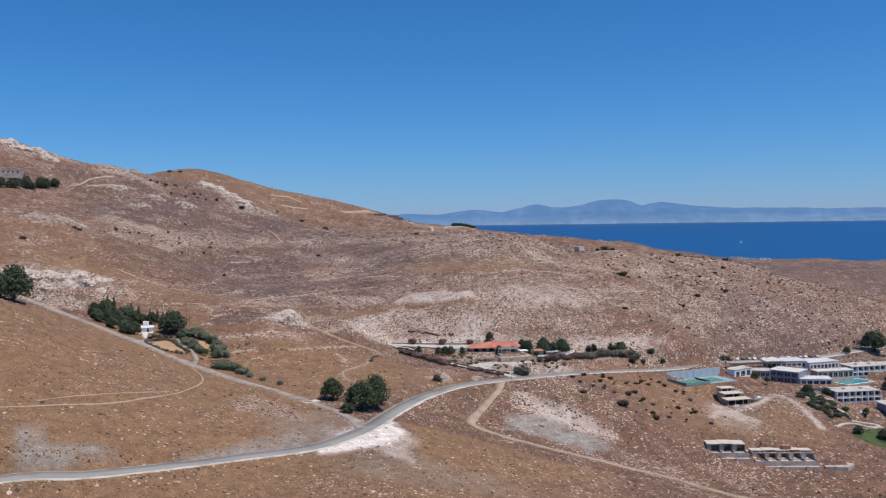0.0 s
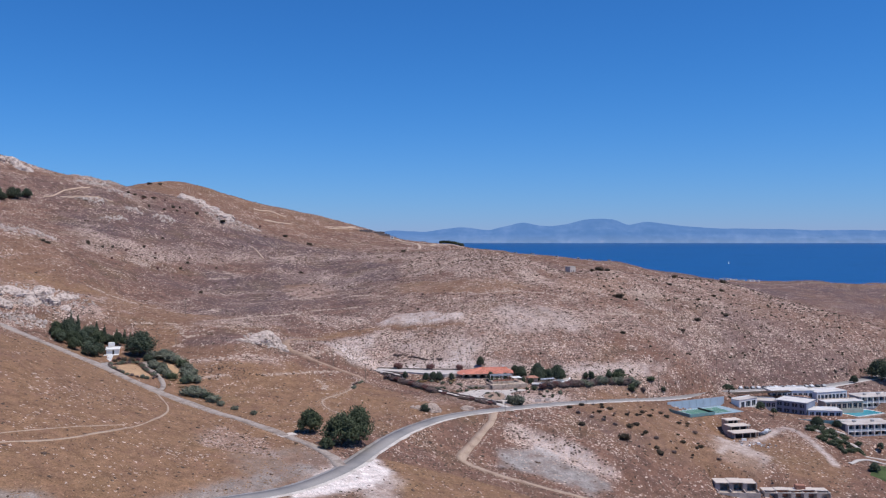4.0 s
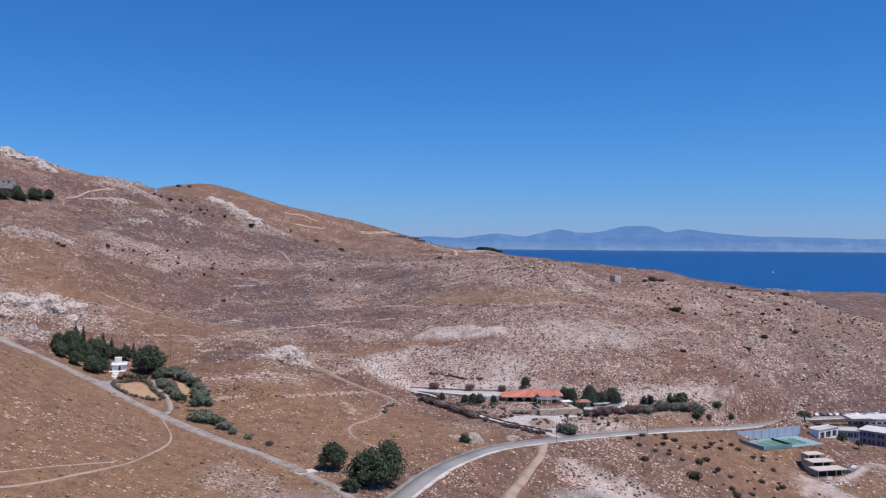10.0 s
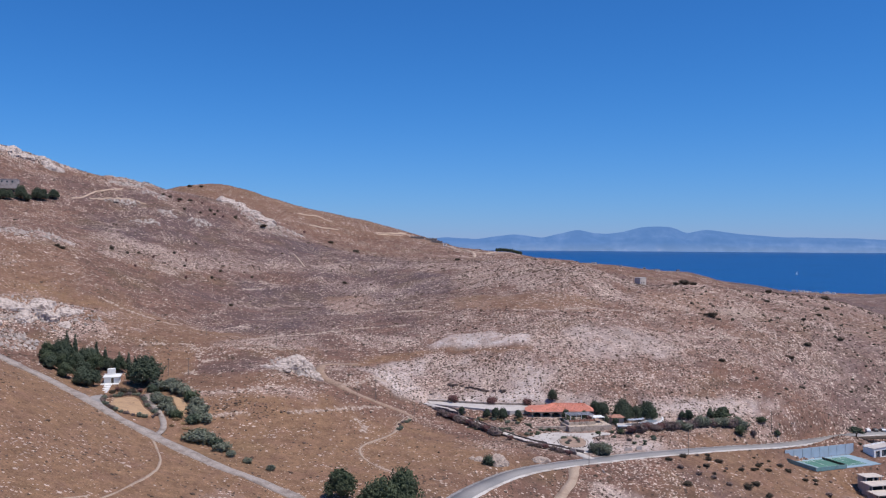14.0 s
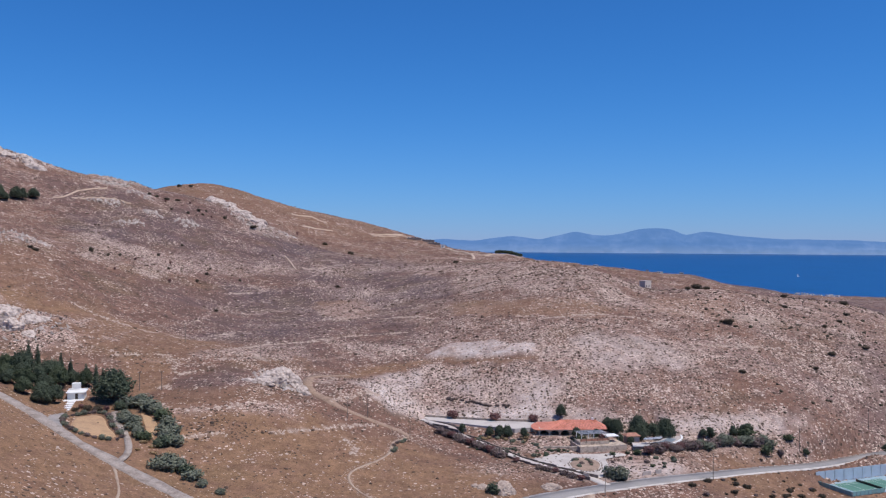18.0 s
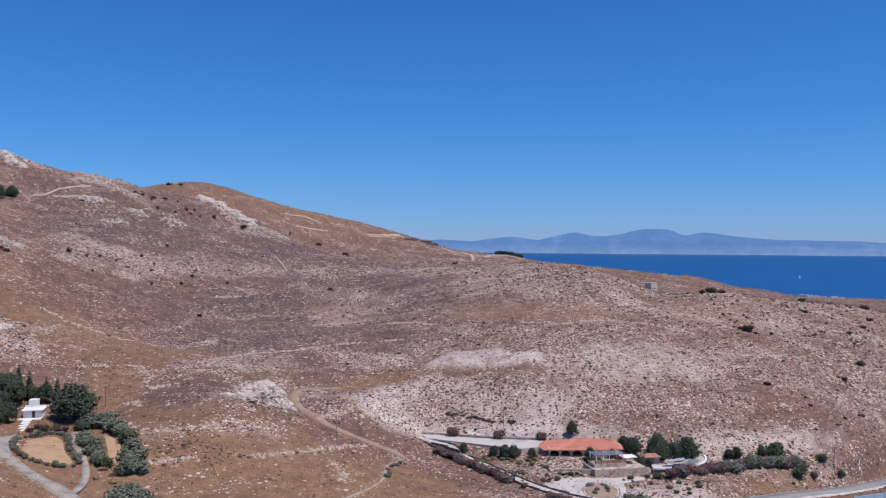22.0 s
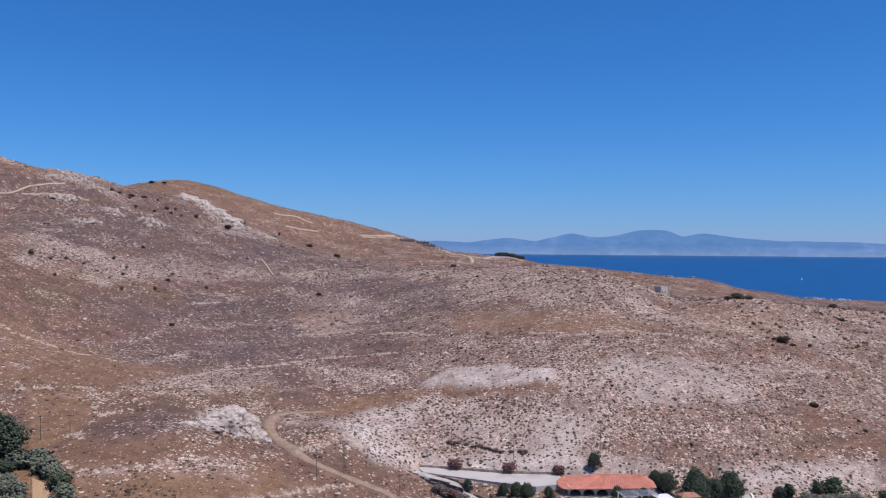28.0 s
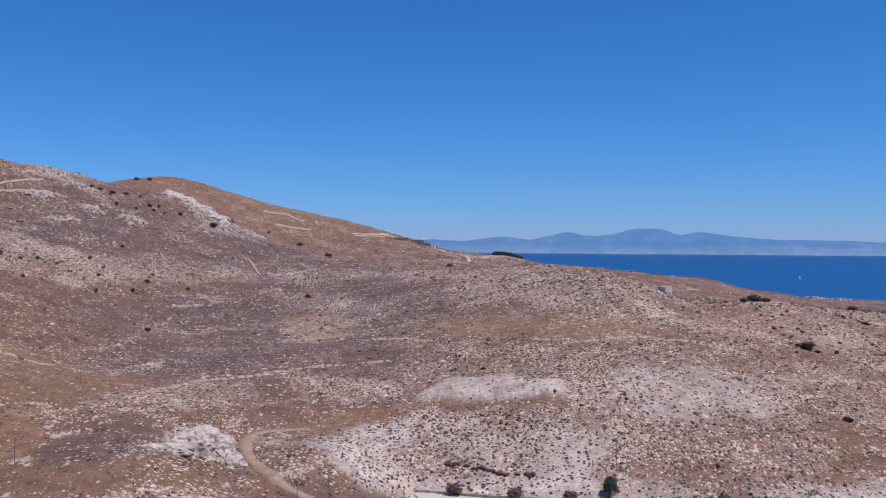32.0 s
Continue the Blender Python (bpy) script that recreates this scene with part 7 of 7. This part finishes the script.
car_port(196, 487.5, -24.0, 6, 36)
flat_building(190.5, 463.5, -25.6, 30, 15, 5, 4.8, "white cube pump house beside the tennis court", 3, M["white_wall"])
flat_building(206.5, 480, -28.0, -18, 11, 9, 3.8, "low grey hotel wing with a flat roof", 4, M["grey_wall"])
flat_building(217, 478.5, -30.2, -46, 16.5, 14, 6.6, "grey-blue two-storey hotel hall with tall windows", 4, M["hall_blue"], M["white_roof"], floors=2)
flat_building(229.5, 466.5, -30.8, -14, 17, 9, 3.6, "white single-storey hotel lounge with a broad flat roof", 5, M["white_wall"], M["white_roof"])
flat_building(222, 493, -27.6, -2, 24, 12, 6.0, "white hotel reception with a broad flat roof", 8, M["white_wall"], M["white_roof"])
flat_building(246.5, 489.5, -28.6, 14, 21, 9, 6.2, "white hotel wing with a long row of windows", 8, M["white_wall"], M["white_roof"])
flat_building(244.5, 476.5, -29.6, 6, 23, 7, 4.4, "pale hotel restaurant with wide bays", 7, M["cream_wall"], M["white_roof"])
room_block(237.5, 442, -36.0, 4, 7, 3.6, 2, 10, "two-storey white block of hotel rooms with open balconies", wall=M["hall_blue"])
room_block(252, 418, -41.6, 4, 7, 3.6, 3, 10, "lower white block of hotel rooms with open balconies", wall=M["hall_blue"])
room_block(271, 487, -31.0, 8, 6, 3.7, 2, 10, "white block of hotel rooms above the pool", wall=M["hall_blue"])
room_block(294, 490, -31.4, 12, 7, 3.7, 2, 10, "white block of hotel rooms beside the car park", wall=M["hall_blue"])
room_block(284, 452, -36.4, 6, 7, 3.6, 3, 10, "white block of hotel rooms behind the lower terrace", wall=M["hall_blue"])


M["teal_glass"] = mat("teal_glass", (0.16, 0.33, 0.36), 0.12, 0.06, 3, 0.5, spec=0.5)


def hotel_pool():
    ob = thing("swimming_pool", at(265.5, 477, -31.6, 22), "bright turquoise hotel swimming pool with a white rim", "pool")
    part("basin", one_box(-11, 11, -6, 6, -1.2, 0.1), M["concrete"], ob)
    part("water", one_box(-10.4, 10.4, -5.4, 5.4, 0.1, 0.24), M["water_pool"], ob)
    for x0, x1, y0, y1 in ((-11, 11, -6, -5.42), (-11, 11, 5.42, 6), (-11, -10.42, -5.41, 5.41), (10.42, 11, -5.41, 5.41)):
        part("rim", one_box(x0, x1, y0, y1, 0.11, 0.34, 0.02), M["white_wall"], ob)
    tr = thing("terrace_pool", at(212.5, 462.5, -30.6, -18), "narrow teal pool channel with a glass rim", "pool")
    part("basin", one_box(0, 30, -3.6, 0, -3.5, 0.2), M["screen_teal"], tr)
    for i in range(12):
        part("glass_panel", one_box(i * 2.5 + 0.04, i * 2.5 + 2.46, -4.02, -3.97, -2.4, 1.2), M["teal_glass"], tr)
    part("water", one_box(0.3, 29.7, -3.3, -0.3, 0.203, 0.3), M["water_pool"], tr)
    part("rim", one_box(0, 30, -3.95, -3.62, -3.5, 0.5, 0.03), M["rail_glass"], tr)


hotel_pool()
draped("lawn", [(214, 386), (222, 396), (234, 398), (246, 396), (262, 392), (258, 380), (240, 374), (222, 376)], M["lawn"], "watered green lawn below the hotel", "lawn", rag=0.04)
PATHS = [[(214, 440), (222, 428), (230, 414), (238, 404), (232, 398)], [(222, 446), (226, 440), (231, 433)], [(212, 396), (222, 402), (238, 400)]]
for p in PATHS:
    ribbon("footpath", on_ground(spline(laid(p))), 1.0, M["concrete"], 0.12, "pale concrete footpath through the hotel grounds", "path")
for i in range(46):
    q = random.Random(900 + i)
    x, y = 208 + 16 * q.random() + 0.3 * i % 9, 408 + 34 * q.random()
    if abs(x - 222) + abs(y - 425) * 0.4 < 14:
        plant("shrub", GREEN[i % 2], x, y, i * 33, (0.8, 0.8, 0.7), "dark green shrub on the hotel bank", "shrub", "hotel shrubs")
for i, (x, y) in enumerate([(234, 446), (222, 443), (206, 457), (220, 390), (230, 385), (240, 418), (262, 424), (278, 462), (282, 470), (204, 468)]):
    plant("small_tree", (DARK + PINE)[i % 3], x, y, i * 60, (0.5, 0.5, 0.5), "small dark tree in the hotel grounds", "tree", "hotel trees")


# ---- the villa being built, and the shells below it ----
def villa():
    ob = thing("villa", at(169, 419.5, -30.6, 10), "unfinished concrete villa with stepped flat roofs", "house")
    for k, (x0, x1, y0, y1, z0, z1) in enumerate([(0, 13, 0, 6, -2.0, 3.2), (2, 12, 6.2, 12, -2.0, 5.0), (4, 11, 12.2, 17, -2.0, 6.6)]):
        part("wall", one_box(x0, x1, y0 + 1.8, y1, z0, z1 - 0.3), M["raw_concrete"], ob)
        part("roof", one_box(x0 - 0.5, x1 + 0.5, y0 - 0.5, y1, z1 - 0.28, z1), M["pale_render"], ob)
        for x in np.linspace(x0 + 0.2, x1 - 0.2, 4 if k == 0 else 3):
            part("column", one_box(x - 0.2, x + 0.2, y0, y0 + 0.4, z0, z1 - 0.29), M["raw_concrete"], ob)
        # thin dark sheet on the wall for the shade of an open front
        part("opening", one_box(x0 + 0.8, x1 - 0.8, y0 + 1.74, y0 + 1.795, z0 + 2.2, z1 - 0.6), M["opening_shade"], ob)
    part("terrace", one_box(-2, 15, -3.5, -0.02, -2.5, 0.1, 0.05), M["raw_concrete"], ob)
    part("gate", one_box(1.2, 3.8, -3.9, -3.55, -2.2, 1.4, 0.03), M["white_wall"], ob)
    for i in range(26):
        q = random.Random(300 + i)
        x, y = 166 + 20 * q.random(), 408 + 7 * q.random()
        b = part("rubble_block", one_box(-0.5, 0.5, -0.35, 0.35, -0.3, 0.5, 0.04), M["white_wall"] if i % 3 == 0 else M["raw_concrete"])
        b.matrix_world = at(x, y, float(ground(np.array([x]), np.array([y]))[0]), i * 37)
        b.scale = (q.uniform(0.6, 1.6),) * 3
        tagged(b, "pale building block lying beside the villa", "block", "building rubble")


M["pale_render"] = mat("pale_render", (0.60, 0.52, 0.45), 0.8, 0.06, 3, 0.4)
villa()


def shell(x, y, z, turn, bays, bay, label, brick=(), frames=False):
    """A row of bare concrete rooms with open fronts, terraces and low dividing walls."""
    ob = thing("concrete_shell", at(x, y, z, turn), label, "building", "unfinished rooms")
    w = bays * bay
    part("retaining_wall", one_box(-0.4, w + 0.4, -6.2, -4.32, -5.5, -1.6, 0.05), M["raw_concrete"], ob)
    part("back_wall", one_box(0, w, 5.8, 6.1, -2.0, 3.0), M["raw_concrete"], ob)
    part("terrace", one_box(-0.4, w + 0.4, -4.0, -0.02, -3.0, -0.3, 0.05), M["raw_concrete"], ob)
    part("floor", one_box(0, w, 0, 5.78, -2.5, -0.02), M["raw_concrete"], ob)
    for b in range(bays + 1):
        part("cross_wall", one_box(b * bay - 0.15, b * bay + 0.15, 0.0, 5.78, 0.0, 3.0), M["raw_concrete"], ob)
        part("terrace_wall", one_box(b * bay - 0.15, b * bay + 0.15, -3.9, -0.03, -0.28, 0.8), M["raw_concrete"], ob)
    for b in range(bays):
        part("roof", one_box(b * bay - 0.16, b * bay + bay - 0.17, 2.2 if frames else -0.5, 6.3, 3.02 + 0.2 * (b % 2), 3.25 + 0.2 * (b % 2)), M["pale_render"], ob)
        if frames:
            part("beam", one_box(b * bay + 0.16, b * bay + bay - 0.16, 0.0, 0.35, 2.6, 3.0), M["pale_render"], ob)
        part("rear_wall", one_box(b * bay + 0.16, (b + 1) * bay - 0.16, 3.6, 3.75, 0.0, 3.0), M["brick"] if b in brick else M["raw_concrete"], ob)
        part("front_wall", one_box(b * bay + 0.16, b * bay + bay * 0.32, 0.05, 0.25, 0.0, 3.0), M["raw_concrete"], ob)
    part("parapet", one_box(-0.4, w + 0.4, -4.3, -4.02, -3.0, 0.35, 0.04), M["raw_concrete"], ob)
    for b in range(0, bays + 1, 2):
        part("buttress", one_box(b * bay - 0.5, b * bay + 0.5, -6.6, -6.22, -5.5, -1.2, 0.05), M["raw_concrete"], ob)
    if frames:
        part("stair_head", one_box(bay * 2.6, bay * 3.3, 3.0, 5.6, 3.3, 5.0, 0.03), M["brick"], ob, "red brick stair head on the roof")
        for b in range(bays):
            part("terrace_step", one_box(b * bay + 0.4, b * bay + 2.0, -3.6, -2.2, -0.28, 0.3, 0.03), M["pale_render"], ob)
    return ob


shell(137.5, 364.5, -37.4, -8, 3, 5.4, "unfinished concrete room shell with a flat roof")
shell(156, 360, -40.4, -6, 5, 5.2, "row of unfinished concrete room shells with open terraces", (1, 2, 3), True)
deck = part("viewing_deck", prism(bmesh.new(), [(0, 0), (9, -3), (15, 1), (12, 5), (3, 6)], -2.5, 0.3), M["raw_concrete"])
deck.matrix_world = at(184, 352, -42.6, 8)
tagged(deck, "bare concrete deck at the end of the shells", "deck")


# ---- far houses, town and a sail ----
def far_house(x, y, w, d, h, turn, label, material=None, sunk=1.5):
    z = float(ground(np.array([x]), np.array([y]))[0])
    ob = thing("far_house", at(x, y, z, turn), label, "house", "far houses")
    part("wall", one_box(0, w, 0, d, -sunk, h), material or M["white_wall"], ob)
    part("roof", one_box(-0.2, w + 0.2, -0.2, d + 0.2, h + 0.01, h + 0.3), M["concrete"], ob)
    for i in range(max(1, int(w / 4))):
        part("window", one_box(i * 4 + 1.2, i * 4 + 2.6, -0.06, -0.003, 0.8, 2.2), M["glass"], ob)
    return ob


far_house(22, 1132, 4, 4, 3.5, 0, "small white hut at the end of the ridge")
for x, y, w in [(-18, 1160, 17), (0, 1178, 15), (7, 1150, 14)]:
    far_house(x, y, w, 4, 1.1, 3, "long low dark stone house on the ridge", M["dark_stone"])
far_house(216, 963, 9.5, 7, 6.2, 38, "square pale concrete house on the far slope", M["pale_render"])
far_house(-362, 808, 30, 6, 3.2, 14, "long pale walled house on the upper slope", M["raw_concrete"], 4)
for i in range(22):
    q = random.Random(400 + i)
    far_house(745 + 130 * q.random(), 1870 + 60 * q.random(), 5 + 6 * q.random(), 6, 2.4 + 2.0 * q.random(), q.uniform(35, 65), "small white house in the seaside village", None, 8)
for x, w in [(206, 5), (232, 6), (268, 4), (300, 4), (318, 7), (352, 4)]:
    far_house(x, 1297 + 14 * math.sin(x), w, 5, 2.0, x % 20 - 10, "small pale house on the far headland", M["pale_render"], 2)


def sail_boat(x, y, z):
    ob = thing("sailing_boat", at(x, y, z, 25), "white sailing boat far out on the sea", "boat")
    ob.scale = (0.6, 0.6, 0.6)
    part("hull", prism(bmesh.new(), [(-7, -2), (4, -2), (8, 0), (4, 2), (-7, 2)], 0, 1.8), M["white_wall"], ob)
    part("mast", tube(bmesh.new(), (0, 0, 1.8), (0, 0, 17), 0.15, 0.1, 6), M["metal"], ob)
    part("sail", mesh_of("sail", [(-6, 0.1, 3), (0, 0.1, 3), (0, 0.1, 16), (-6, -0.1, 3), (0, -0.1, 3), (0, -0.1, 16)], [(0, 1, 2), (5, 4, 3), (0, 3, 4, 1), (1, 4, 5, 2), (2, 5, 3, 0)], M["white_wall"]), None, ob)


sail_boat(1149, 2740, -23.8)
